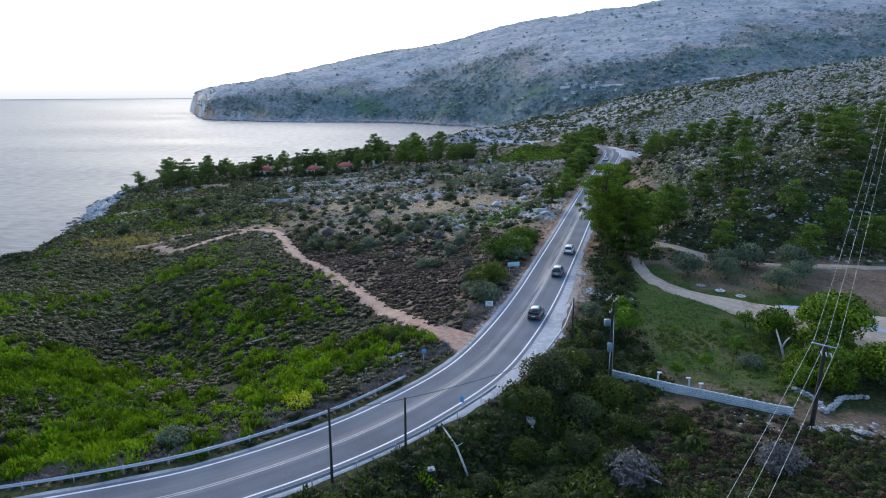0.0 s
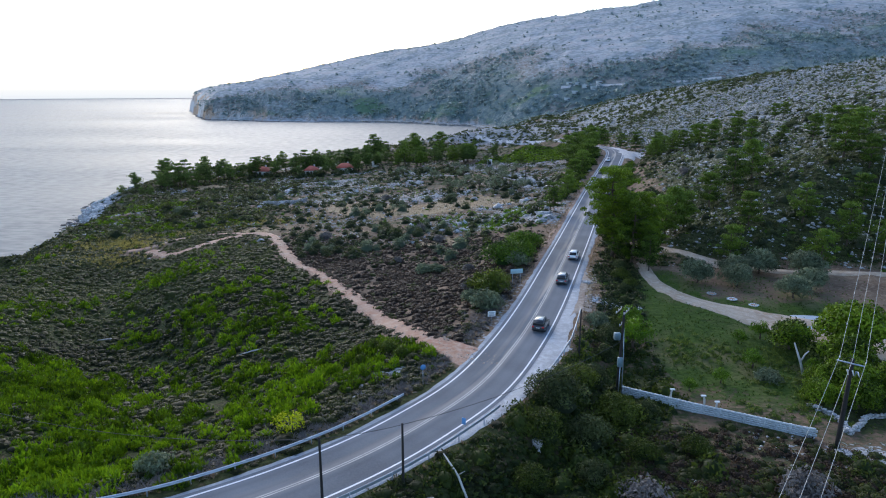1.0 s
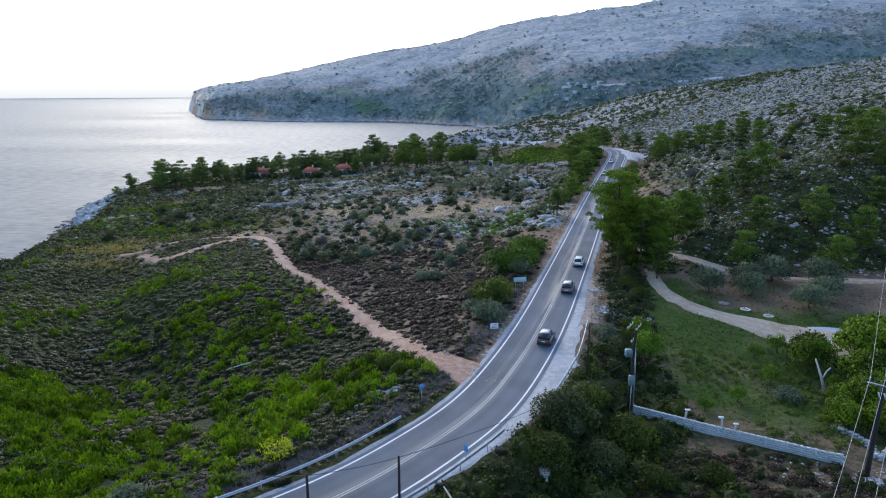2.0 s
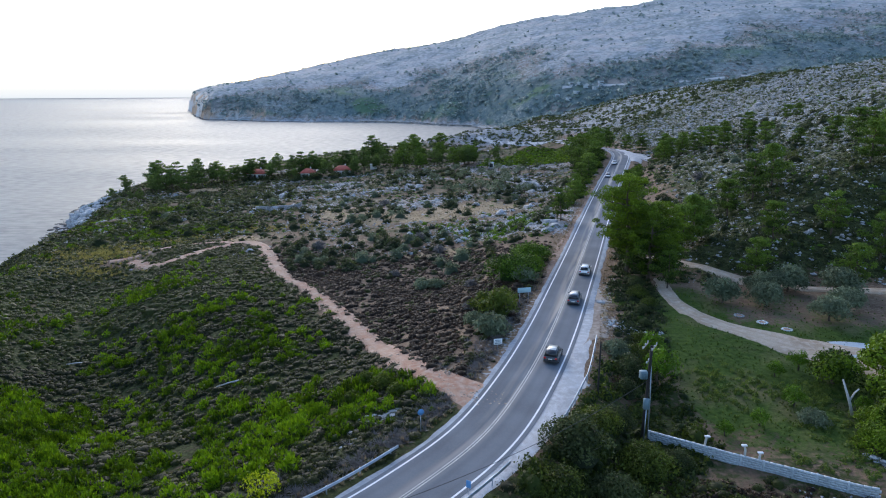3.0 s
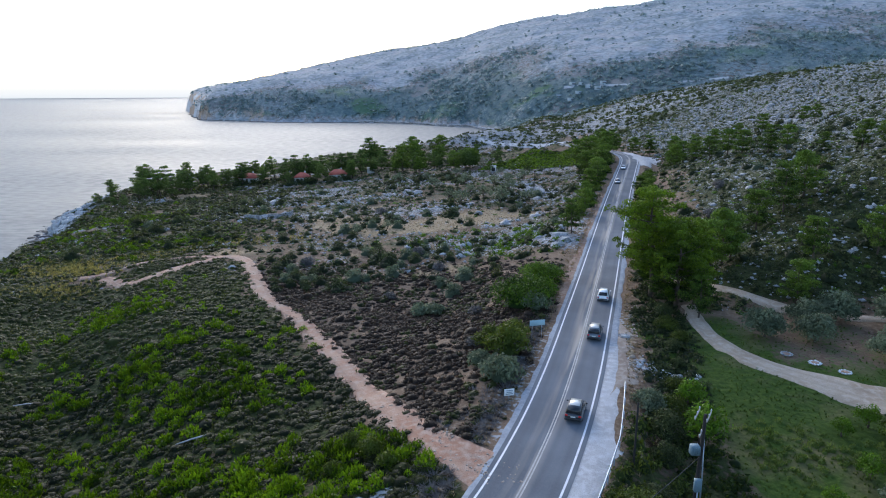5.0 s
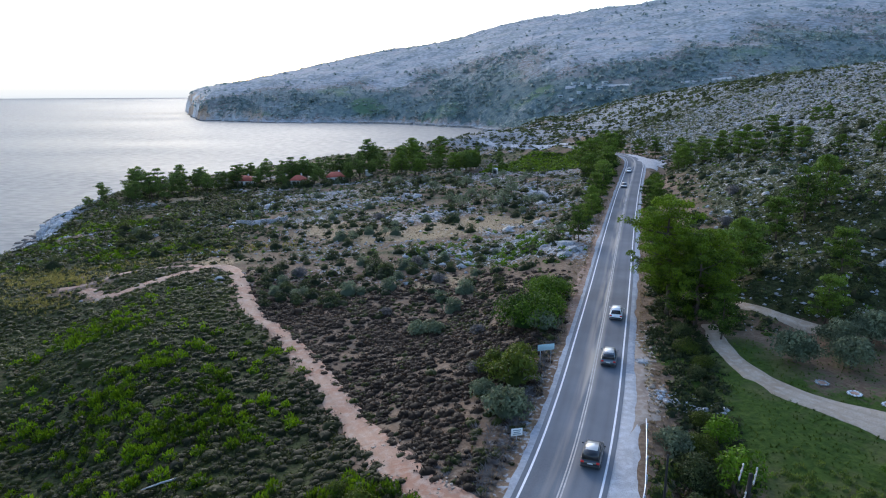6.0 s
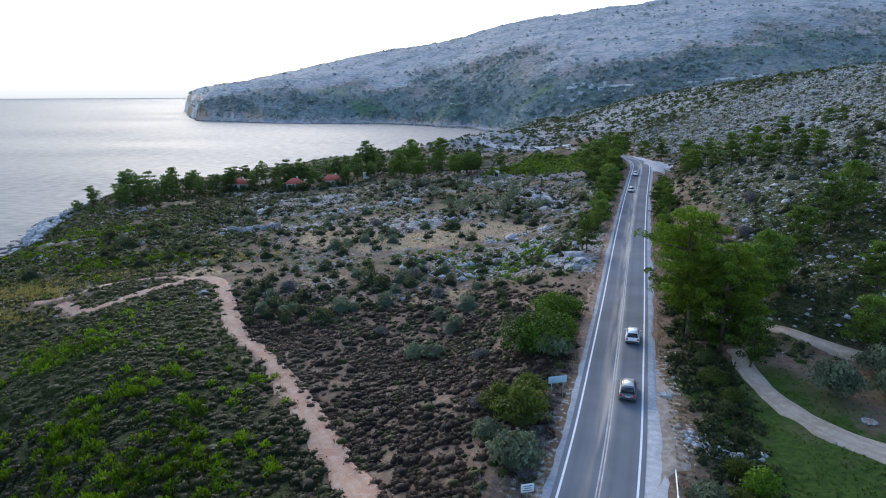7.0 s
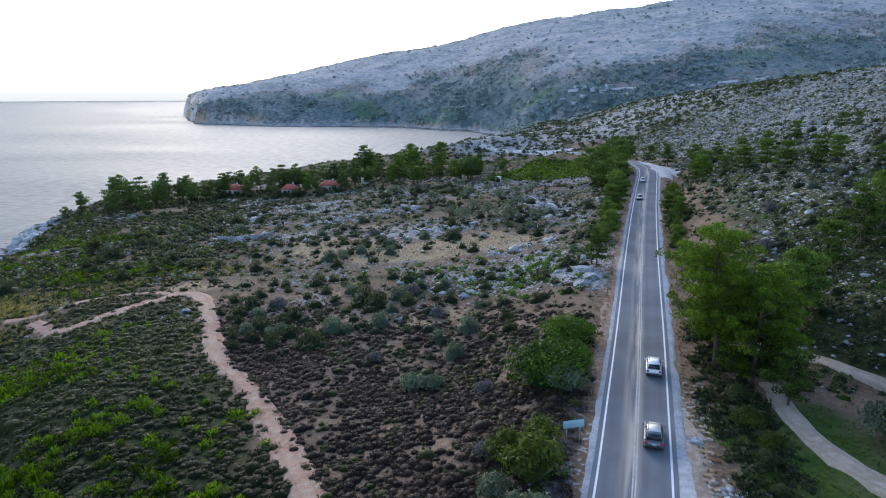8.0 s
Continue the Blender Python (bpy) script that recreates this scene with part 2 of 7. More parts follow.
def plain(name, color, rough=0.7, metal=0.0, vary=0.25, scale=2.0, bump=0.0):
    """A surface of one kind, with grain at two scales."""
    m, n, l, b = material(name)
    fine, wide = tex(n, l, "Noise", scale * 6, 4), tex(n, l, "Noise", scale * 0.7, 3)
    f = remap(n, l, math_node(n, l, "ADD", fine.outputs["Fac"], wide.outputs["Fac"]), 0.65, 1.35)
    l.new(blend(n, l, f, tuple(c * (1 - vary) for c in color), tuple(min(1, c * (1 + vary)) for c in color)), b.inputs["Base Color"])
    b.inputs["Roughness"].default_value, b.inputs["Metallic"].default_value = rough, metal
    if bump:
        bp = n.new("ShaderNodeBump")
        bp.inputs["Strength"].default_value, bp.inputs["Distance"].default_value = bump, 0.05
        l.new(fine.outputs["Fac"], bp.inputs["Height"]), l.new(bp.outputs["Normal"], b.inputs["Normal"])
    return m


def leafy(name, dark, light, rough=0.6, through_light=0.35):
    """Leaves: each clump has its own tint, some with painted light or shade in it, each leaf its own tone."""
    m, n, l, b = material(name)
    tint = n.new("ShaderNodeAttribute")
    tint.attribute_name = "tint"
    geo = n.new("ShaderNodeNewGeometry")
    f = math_node(n, l, "ADD", math_node(n, l, "MULTIPLY", tint.outputs["Fac"], 0.75), math_node(n, l, "MULTIPLY", geo.outputs["Random Per Island"], 0.4))
    one = n.new("ShaderNodeObjectInfo")
    f = math_node(n, l, "ADD", f, remap(n, l, one.outputs["Random"], 0, 1, -0.16, 0.14))
    l.new(blend(n, l, remap(n, l, f, 0.1, 1.05), dark, light), b.inputs["Base Color"])
    b.inputs["Roughness"].default_value = rough
    b.inputs["Specular IOR Level"].default_value = 0.2
    thin, mx = n.new("ShaderNodeBsdfTranslucent"), n.new("ShaderNodeMixShader")
    l.new(b.inputs["Base Color"].links[0].from_socket, thin.inputs["Color"])
    mx.inputs["Fac"].default_value = through_light
    l.new(b.outputs["BSDF"], mx.inputs[1]), l.new(thin.outputs["BSDF"], mx.inputs[2])
    l.new(mx.outputs["Shader"], n["Material Output"].inputs["Surface"])
    return m


def stone(name, pale, shade):
    m, n, l, b = material(name)
    fine, wide, crack = tex(n, l, "Noise", 3.2, 6), tex(n, l, "Noise", 0.35, 4), tex(n, l, "Voronoi", 1.6)
    crack.feature = "DISTANCE_TO_EDGE"
    c = blend(n, l, remap(n, l, fine.outputs["Fac"], 0.35, 0.68), shade, pale)
    c = blend(n, l, remap(n, l, wide.outputs["Fac"], 0.55, 0.75, 0, 0.45), c, (0.34, 0.27, 0.2))
    c = blend(n, l, remap(n, l, crack.outputs["Distance"], 0.0, 0.06, 0.7, 0), c, (0.1, 0.095, 0.09))
    l.new(c, b.inputs["Base Color"])
    b.inputs["Roughness"].default_value = 0.9
    bp = n.new("ShaderNodeBump")
    bp.inputs["Strength"].default_value, bp.inputs["Distance"].default_value = 0.7, 0.15
    l.new(fine.outputs["Fac"], bp.inputs["Height"]), l.new(bp.outputs["Normal"], b.inputs["Normal"])
    return m


def earth_material():
    """Brown earth, pale limestone, grass, dry straw and woods, by the cover that the plan gives. Far rock and woods
    have haze in their colour.
    """
    m, n, l, b = material("land_cover")
    cov = n.new("ShaderNodeAttribute")
    cov.attribute_name = "cover"
    sep = n.new("ShaderNodeSeparateColor")
    l.new(cov.outputs["Color"], sep.inputs["Color"])
    dist = n.new("ShaderNodeAttribute")
    dist.attribute_name = "farness"
    n1, n2, n3 = tex(n, l, "Noise", 0.16, 5), tex(n, l, "Noise", 1.7, 5), tex(n, l, "Noise", 9.0, 3)
    big, strata = tex(n, l, "Noise", 0.022, 6), tex(n, l, "Noise", 0.05, 5, stretch=(0.25, 0.25, 3.0))
    soil = blend(n, l, remap(n, l, n1.outputs["Fac"], 0.35, 0.65), (0.132, 0.087, 0.056), (0.212, 0.147, 0.097))
    soil = blend(n, l, remap(n, l, n2.outputs["Fac"], 0.48, 0.72, 0, 0.7), soil, (0.33, 0.252, 0.18))
    soil = blend(n, l, remap(n, l, n3.outputs["Fac"], 0.5, 0.7, 0, 0.5), soil, (0.07, 0.056, 0.036))
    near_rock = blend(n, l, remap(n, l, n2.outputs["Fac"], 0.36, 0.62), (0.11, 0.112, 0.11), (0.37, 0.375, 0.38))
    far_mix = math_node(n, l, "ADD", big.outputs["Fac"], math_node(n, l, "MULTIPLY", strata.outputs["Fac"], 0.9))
    # far rock: haze of the distance put into the colour, paler and bluer
    hazy_rock = blend(n, l, remap(n, l, far_mix, 0.75, 1.15), (0.25, 0.275, 0.3), (0.45, 0.47, 0.5))
    hazy_rock = blend(n, l, remap(n, l, strata.outputs["Fac"], 0.48, 0.6, 0, 0.7), hazy_rock, (0.25, 0.28, 0.275))
    hazy_rock = blend(n, l, remap(n, l, n1.outputs["Fac"], 0.48, 0.6, 0, 0.55), hazy_rock, (0.24, 0.275, 0.26))
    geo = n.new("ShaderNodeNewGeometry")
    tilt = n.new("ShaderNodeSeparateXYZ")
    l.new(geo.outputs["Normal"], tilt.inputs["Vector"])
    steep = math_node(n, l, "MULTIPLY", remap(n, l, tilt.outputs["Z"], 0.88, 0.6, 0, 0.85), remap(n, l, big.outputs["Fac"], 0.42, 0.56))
    hazy_rock = blend(n, l, steep, hazy_rock, (0.5, 0.41, 0.31))
    hazy_rock = blend(n, l, remap(n, l, big.outputs["Fac"], 0.5, 0.64, 0, 0.75), hazy_rock, (0.4, 0.36, 0.345))
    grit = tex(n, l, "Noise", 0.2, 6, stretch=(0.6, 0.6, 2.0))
    hazy_rock = blend(n, l, remap(n, l, grit.outputs["Fac"], 0.44, 0.68, 0.0, 0.5), hazy_rock, (0.56, 0.575, 0.6))
    hazy_rock = blend(n, l, remap(n, l, math_node(n, l, "ADD", grit.outputs["Fac"], math_node(n, l, "MULTIPLY", big.outputs["Fac"], 0.8)), 0.94, 0.78, 0.0, 0.7), hazy_rock, (0.2, 0.235, 0.23))
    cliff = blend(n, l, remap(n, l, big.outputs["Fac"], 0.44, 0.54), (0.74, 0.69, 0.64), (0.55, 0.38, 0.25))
    hazy_rock = blend(n, l, remap(n, l, tilt.outputs["Z"], 0.9, 0.72, 0, 0.9), hazy_rock, cliff)
    rock = blend(n, l, dist.outputs["Fac"], near_rock, hazy_rock)
    grass = blend(n, l, remap(n, l, n2.outputs["Fac"], 0.3, 0.7), (0.031, 0.058, 0.009), (0.072, 0.11, 0.017))
    grass = blend(n, l, remap(n, l, n1.outputs["Fac"], 0.5, 0.68, 0, 0.55), grass, (0.2, 0.155, 0.085))
    straw = blend(n, l, remap(n, l, n2.outputs["Fac"], 0.35, 0.65), (0.25, 0.18, 0.1), (0.42, 0.32, 0.19))
    # far woods: the same blue haze mixed into their green
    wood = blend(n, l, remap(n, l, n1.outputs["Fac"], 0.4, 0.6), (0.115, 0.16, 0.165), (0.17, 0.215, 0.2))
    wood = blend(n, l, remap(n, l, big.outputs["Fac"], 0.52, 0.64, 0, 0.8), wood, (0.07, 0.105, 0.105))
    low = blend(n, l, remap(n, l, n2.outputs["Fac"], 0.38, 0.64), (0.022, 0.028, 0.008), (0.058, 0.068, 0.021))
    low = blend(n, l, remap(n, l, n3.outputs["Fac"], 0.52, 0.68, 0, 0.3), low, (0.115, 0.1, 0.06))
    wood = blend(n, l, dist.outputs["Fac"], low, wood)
    patch = tex(n, l, "Noise", 0.011, 4)
    wood = blend(n, l, math_node(n, l, "MULTIPLY", dist.outputs["Fac"], remap(n, l, patch.outputs["Fac"], 0.56, 0.62, 0, 0.6)), wood, (0.12, 0.2, 0.085))
    wood = blend(n, l, math_node(n, l, "MULTIPLY", dist.outputs["Fac"], remap(n, l, patch.outputs["Fac"], 0.42, 0.36, 0, 0.6)), wood, (0.27, 0.23, 0.21))

    def mask(channel, amount, fine=1.0):
        ragged = math_node(n, l, "ADD", channel, math_node(n, l, "MULTIPLY", math_node(n, l, "SUBTRACT", n2.outputs["Fac"], 0.5), amount * fine))
        ragged = math_node(n, l, "ADD", ragged, math_node(n, l, "MULTIPLY", math_node(n, l, "SUBTRACT", n1.outputs["Fac"], 0.5), amount / fine))
        return remap(n, l, ragged, 0.38, 0.62)
    c = blend(n, l, mask(sep.outputs["Blue"], 0.9), soil, straw)
    c = blend(n, l, mask(sep.outputs["Green"], 0.9), c, grass)
    woods = n.new("ShaderNodeAttribute")
    woods.attribute_name = "woods"
    c = blend(n, l, mask(woods.outputs["Fac"], 1.1), c, wood)
    stony = math_node(n, l, "MULTIPLY", mask(sep.outputs["Red"], 1.7, 1.6), remap(n, l, sep.outputs["Red"], 0.03, 0.14))
    c = blend(n, l, stony, c, rock)
    l.new(c, b.inputs["Base Color"])
    b.inputs["Roughness"].default_value = 0.95
    b.inputs["Specular IOR Level"].default_value = 0.15
    bp = n.new("ShaderNodeBump")
    bp.inputs["Strength"].default_value, bp.inputs["Distance"].default_value = 0.6, 0.35
    l.new(math_node(n, l, "ADD", n2.outputs["Fac"], math_node(n, l, "MULTIPLY", n1.outputs["Fac"], 2)), bp.inputs["Height"])
    l.new(bp.outputs["Normal"], b.inputs["Normal"])
    return m


def asphalt_material():
    """Asphalt with paler wheel paths, patches and tan dust towards the middle."""
    m, n, l, b = material("asphalt")
    at = n.new("ShaderNodeAttribute")
    at.attribute_name = "across"
    geo = n.new("ShaderNodeNewGeometry")
    grain, patch, streak = tex(n, l, "Noise", 7.0, 4), tex(n, l, "Noise", 0.12, 4), None
    run = n.new("ShaderNodeAttribute")
    run.attribute_name = "along"
    plan = n.new("ShaderNodeCombineXYZ")
    l.new(at.outputs["Fac"], plan.inputs["X"]), l.new(run.outputs["Fac"], plan.inputs["Y"])
    streak = tex(n, l, "Noise", 0.9, 4, plan.outputs["Vector"], (1, 0.05, 1))
    c = blend(n, l, remap(n, l, patch.outputs["Fac"], 0.35, 0.65), (0.09, 0.102, 0.12), (0.155, 0.172, 0.195))
    c = blend(n, l, remap(n, l, grain.outputs["Fac"], 0.3, 0.7, 0, 0.35), c, (0.2, 0.2, 0.21))
    mid = math_node(n, l, "ABSOLUTE", math_node(n, l, "ADD", at.outputs["Fac"], 0.45), 0)
    dust = math_node(n, l, "MULTIPLY", remap(n, l, mid, 0.2, 1.25, 1, 0), math_node(n, l, "MULTIPLY", remap(n, l, run.outputs["Fac"], 150, 215, 0.3, 1), remap(n, l, streak.outputs["Fac"], 0.4, 0.58, 0.0, 0.9)))
    c = blend(n, l, dust, c, (0.47, 0.41, 0.34))
    wheel = math_node(n, l, "ABSOLUTE", math_node(n, l, "SUBTRACT", math_node(n, l, "ABSOLUTE", math_node(n, l, "SUBTRACT", math_node(n, l, "ABSOLUTE", at.outputs["Fac"], 0), 1.7), 0), 0.75), 0)
    c = blend(n, l, math_node(n, l, "MULTIPLY", remap(n, l, wheel, 0.0, 0.45, 0.5, 0), streak.outputs["Fac"]), c, (0.085, 0.088, 0.1))
    l.new(c, b.inputs["Base Color"])
    b.inputs["Roughness"].default_value = 0.85
    b.inputs["Specular IOR Level"].default_value = 0.3
    return m


def track_material(name, dull, warm, pale, rutted):
    """Bare trodden earth: soil, pale worn middle, darker wheel ruts and small stones."""
    m, n, l, b = material(name)
    at = n.new("ShaderNodeAttribute")
    at.attribute_name = "across"
    wide, mid_, fine = tex(n, l, "Noise", 0.22, 4), tex(n, l, "Noise", 1.3, 5), tex(n, l, "Noise", 8.0, 3)
    c = blend(n, l, remap(n, l, wide.outputs["Fac"], 0.38, 0.62), dull, warm)
    c = blend(n, l, remap(n, l, mid_.outputs["Fac"], 0.45, 0.66, 0, 0.7), c, pale)
    rut = math_node(n, l, "ABSOLUTE", math_node(n, l, "SUBTRACT", math_node(n, l, "ABSOLUTE", at.outputs["Fac"], 0), 0.75), 0)
    c = blend(n, l, math_node(n, l, "MULTIPLY", remap(n, l, rut, 0.05, 0.35, 0.55, 0), mid_.outputs["Fac"]), c, rutted)
    c = blend(n, l, remap(n, l, fine.outputs["Fac"], 0.55, 0.7, 0, 0.5), c, (0.25, 0.19, 0.14))
    l.new(c, b.inputs["Base Color"])
    b.inputs["Roughness"].default_value = 0.95
    bp = n.new("ShaderNodeBump")
    bp.inputs["Strength"].default_value, bp.inputs["Distance"].default_value = 0.6, 0.15
    l.new(math_node(n, l, "ADD", fine.outputs["Fac"], mid_.outputs["Fac"]), bp.inputs["Height"]), l.new(bp.outputs["Normal"], b.inputs["Normal"])
    return m


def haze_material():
    """Glowing backdrop: bright evening haze over the sea's edge, paler upwards, warmer to the left."""
    m, n, l, b = material("sea_haze_glow")
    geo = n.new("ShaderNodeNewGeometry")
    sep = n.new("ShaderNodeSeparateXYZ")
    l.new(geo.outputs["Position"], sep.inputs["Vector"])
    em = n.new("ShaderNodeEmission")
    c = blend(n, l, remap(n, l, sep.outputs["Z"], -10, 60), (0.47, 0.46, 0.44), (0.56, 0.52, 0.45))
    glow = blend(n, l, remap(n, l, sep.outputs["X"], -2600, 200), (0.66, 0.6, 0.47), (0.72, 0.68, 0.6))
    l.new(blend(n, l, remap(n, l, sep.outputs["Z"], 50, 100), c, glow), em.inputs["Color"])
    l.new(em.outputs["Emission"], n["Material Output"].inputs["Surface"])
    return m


def sea_material():
    m, n, l, b = material("sea_water")
    geo = n.new("ShaderNodeNewGeometry")
    w1 = tex(n, l, "Noise", 0.11, 4, geo.outputs["Position"], (1.0, 0.5, 1.0))
    w2 = tex(n, l, "Noise", 0.3, 4, geo.outputs["Position"], (0.45, 1.0, 1.0))
    w3 = tex(n, l, "Noise", 0.006, 3, geo.outputs["Position"], (0.4, 1.0, 1.0))
    # pale base colour carries the sky's sheen, as the low IOR reflects little
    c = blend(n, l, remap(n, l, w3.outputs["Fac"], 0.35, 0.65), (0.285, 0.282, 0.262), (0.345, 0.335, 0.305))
    # darker ripple marks painted into the same colour
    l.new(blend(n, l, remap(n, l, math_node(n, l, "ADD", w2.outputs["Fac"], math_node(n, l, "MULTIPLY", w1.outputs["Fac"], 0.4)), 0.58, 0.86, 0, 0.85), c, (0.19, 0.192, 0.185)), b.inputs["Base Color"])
    l.new(remap(n, l, w3.outputs["Fac"], 0.35, 0.65, 0.4, 0.5), b.inputs["Roughness"])
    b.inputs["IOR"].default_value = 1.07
    bp = n.new("ShaderNodeBump")
    bp.inputs["Distance"].default_value = 0.5
    away = n.new("ShaderNodeVectorMath")
    away.operation = "LENGTH"
    l.new(geo.outputs["Position"], away.inputs[0])
    l.new(remap(n, l, away.outputs["Value"], 250, 1500, 1.0, 0.04), bp.inputs["Strength"])
    l.new(math_node(n, l, "ADD", w1.outputs["Fac"], math_node(n, l, "MULTIPLY", w2.outputs["Fac"], 0.35)), bp.inputs["Height"])
    l.new(bp.outputs["Normal"], b.inputs["Normal"])
    return m


M_GROUND, M_ROAD, M_SEA = earth_material(), asphalt_material(), sea_material()
M_TRACK = track_material("track_earth", (0.38, 0.2, 0.125), (0.44, 0.285, 0.195), (0.5, 0.385, 0.3), (0.28, 0.175, 0.12))
M_SAND = track_material("meadow_sand", (0.4, 0.295, 0.2), (0.5, 0.395, 0.29), (0.6, 0.505, 0.4), (0.28, 0.21, 0.145))
M_BANK = track_material("bank_earth", (0.21, 0.115, 0.07), (0.28, 0.18, 0.125), (0.38, 0.3, 0.235), (0.15, 0.1, 0.07))
M_GRAVEL = track_material("pale_gravel", (0.42, 0.41, 0.405), (0.5, 0.49, 0.485), (0.62, 0.62, 0.63), (0.42, 0.4, 0.38))
M_SHOULDER = plain("dusty_shoulder", (0.3, 0.325, 0.36), 0.95, 0, 0.3, 0.5, 0.4)
M_LINE = plain("road_paint", (0.72, 0.73, 0.75), 0.6, 0, 0.12, 1.5)
M_LINE_WORN = plain("worn_road_paint", (0.45, 0.43, 0.4), 0.7, 0, 0.3, 1.0)
M_STONE = stone("limestone", (0.55, 0.55, 0.555), (0.27, 0.27, 0.275))
M_WHITEROCK = stone("white_limestone", (0.68, 0.68, 0.69), (0.36, 0.36, 0.37))
M_PALE = stone("bleached_shore_rock", (0.68, 0.64, 0.62), (0.42, 0.37, 0.34))
M_TANROCK = stone("sandy_rock", (0.5, 0.42, 0.34), (0.3, 0.23, 0.17))
M_WETROCK = stone("wet_rock", (0.13, 0.125, 0.12), (0.05, 0.05, 0.05))
M_BARK = plain("bark", (0.09, 0.065, 0.05), 0.95, 0, 0.35, 3, 0.8)
M_TWIG = plain("grey_twigs", (0.2, 0.18, 0.165), 0.9, 0, 0.3, 3)
M_DEADWOOD = plain("bleached_wood", (0.5, 0.48, 0.45), 0.85, 0, 0.2, 3, 0.4)
M_FRESH = leafy("fresh_leaves", (0.026, 0.05, 0.002), (0.215, 0.35, 0.004))
M_HEATH = leafy("heath_leaves", (0.013, 0.018, 0.003), (0.105, 0.122, 0.02))
M_BROWN = leafy("brown_heath", (0.02, 0.013, 0.008), (0.122, 0.08, 0.049))
M_DARK = leafy("dark_leaves", (0.024, 0.034, 0.011), (0.115, 0.138, 0.046))
# trees on the far mountain, lightened and blued to paint in the haze
M_HAZY_WOODS = leafy("hazy_woods", (0.2, 0.265, 0.26), (0.31, 0.38, 0.345))
M_OLIVE = leafy("olive_leaves", (0.075, 0.098, 0.055), (0.25, 0.29, 0.172))
M_PINE = leafy("pine_needles", (0.015, 0.034, 0.003), (0.205, 0.3, 0.012), 0.6, 0.25)
M_PINE_FAR = leafy("shaded_pine_needles", (0.022, 0.045, 0.007), (0.175, 0.265, 0.03))
M_BUSH = leafy("olive_green_leaves", (0.02, 0.034, 0.006), (0.13, 0.165, 0.02))
M_MOUND = leafy("glossy_green_leaves", (0.018, 0.045, 0.003), (0.13, 0.225, 0.014))
M_PINE_SEA = leafy("dark_pine_needles", (0.03, 0.056, 0.015), (0.18, 0.255, 0.05))
M_YELLOW = leafy("yellow_leaves", (0.32, 0.36, 0.004), (0.6, 0.64, 0.01))
M_VINE = leafy("vine_leaves", (0.05, 0.1, 0.006), (0.15, 0.26, 0.012))
M_GRASS = leafy("grass_blades", (0.05, 0.085, 0.012), (0.14, 0.19, 0.028))
M_STRAW = leafy("dry_grass", (0.2, 0.14, 0.075), (0.42, 0.32, 0.19))
M_GREYBUSH = leafy("bare_grey_twigs", (0.12, 0.11, 0.105), (0.25, 0.235, 0.225))
M_GOLDEN = leafy("golden_grass", (0.21, 0.175, 0.035), (0.47, 0.395, 0.115))
M_HERB = leafy("yellow_green_herbs", (0.1, 0.14, 0.025), (0.22, 0.27, 0.05))


# ---------------------------------------------------------------- mesh tools
def mesh_from(name, verts, faces, mat=None, smooth=False):
    me = bpy.data.meshes.new(name)
    verts, faces = np.asarray(verts, np.float32), np.asarray(faces, np.int32)
    k = faces.shape[1]
    me.vertices.add(len(verts))
    me.vertices.foreach_set("co", verts.ravel())
    me.loops.add(faces.size)
    me.loops.foreach_set("vertex_index", faces.ravel())
    me.polygons.add(len(faces))
    me.polygons.foreach_set("loop_start", np.arange(0, faces.size, k, dtype=np.int32))
    if smooth:
        me.polygons.foreach_set("use_smooth", np.ones(len(faces), bool))
    me.update(calc_edges=True)
    if mat:
        me.materials.append(mat)
    return me


def give(me, name, values, kind="FLOAT"):
    a = me.attributes.new(name, kind, "POINT")
    a.data.foreach_set("color" if kind == "FLOAT_COLOR" else "value", np.asarray(values, np.float32).ravel())


def grid_faces(rows, cols):
    i = np.arange(rows - 1)[:, None] * cols + np.arange(cols - 1)[None, :]
    return np.stack([i, i + 1, i + cols + 1, i + cols], -1).reshape(-1, 4)


def normals_of(line):
    t = np.gradient(line[:, :2], axis=0)
    t /= np.linalg.norm(t, axis=1)[:, None]
    return np.stack([t[:, 1], -t[:, 0]], 1)


def even(z):
    """Heights smoothed along a track."""
    k = np.ones(11) / 11
    pad = np.pad(z, ((5, 5), (0, 0)), mode="edge")
    return np.stack([np.convolve(pad[:, c], k, "valid") for c in range(z.shape[1])], 1)


def ribbon(name, line, z, offsets, mat, lift=0.0, drape=False):
    """A strip along a plan line, with the cross-section at the given offsets (left negative)."""
    nrm = normals_of(line)
    offs = np.broadcast_to(np.asarray(offsets, float), (len(line), np.shape(offsets)[-1]))
    xy = line[:, None, :2] + nrm[:, None, :] * offs[..., None]
    zz = even(ground(xy[..., 0], xy[..., 1])) + lift if drape else np.broadcast_to(np.asarray(z)[:, None] + np.asarray(lift), xy.shape[:2])
    v = np.concatenate([xy, zz[..., None]], -1).reshape(-1, 3)
    me = mesh_from(name, v, grid_faces(len(line), offs.shape[1]), mat, True)
    give(me, "across", np.broadcast_to(offs, xy.shape[:2]))
    run = np.r_[0, np.cumsum(np.linalg.norm(np.diff(line[:, :2], axis=0), axis=1))]
    give(me, "along", np.broadcast_to(run[:, None], xy.shape[:2]))
    return me


def part(name, me, parent, label=""):
    ob = new(name, me)
    ob.parent = parent
    return tagged(ob, label)


def thing(name, at, label, category, group="", turn=0.0):
    e = new(name)
    e.matrix_basis = pose(*at, 0, 0, turn)
    return tagged(e, label, category, group)


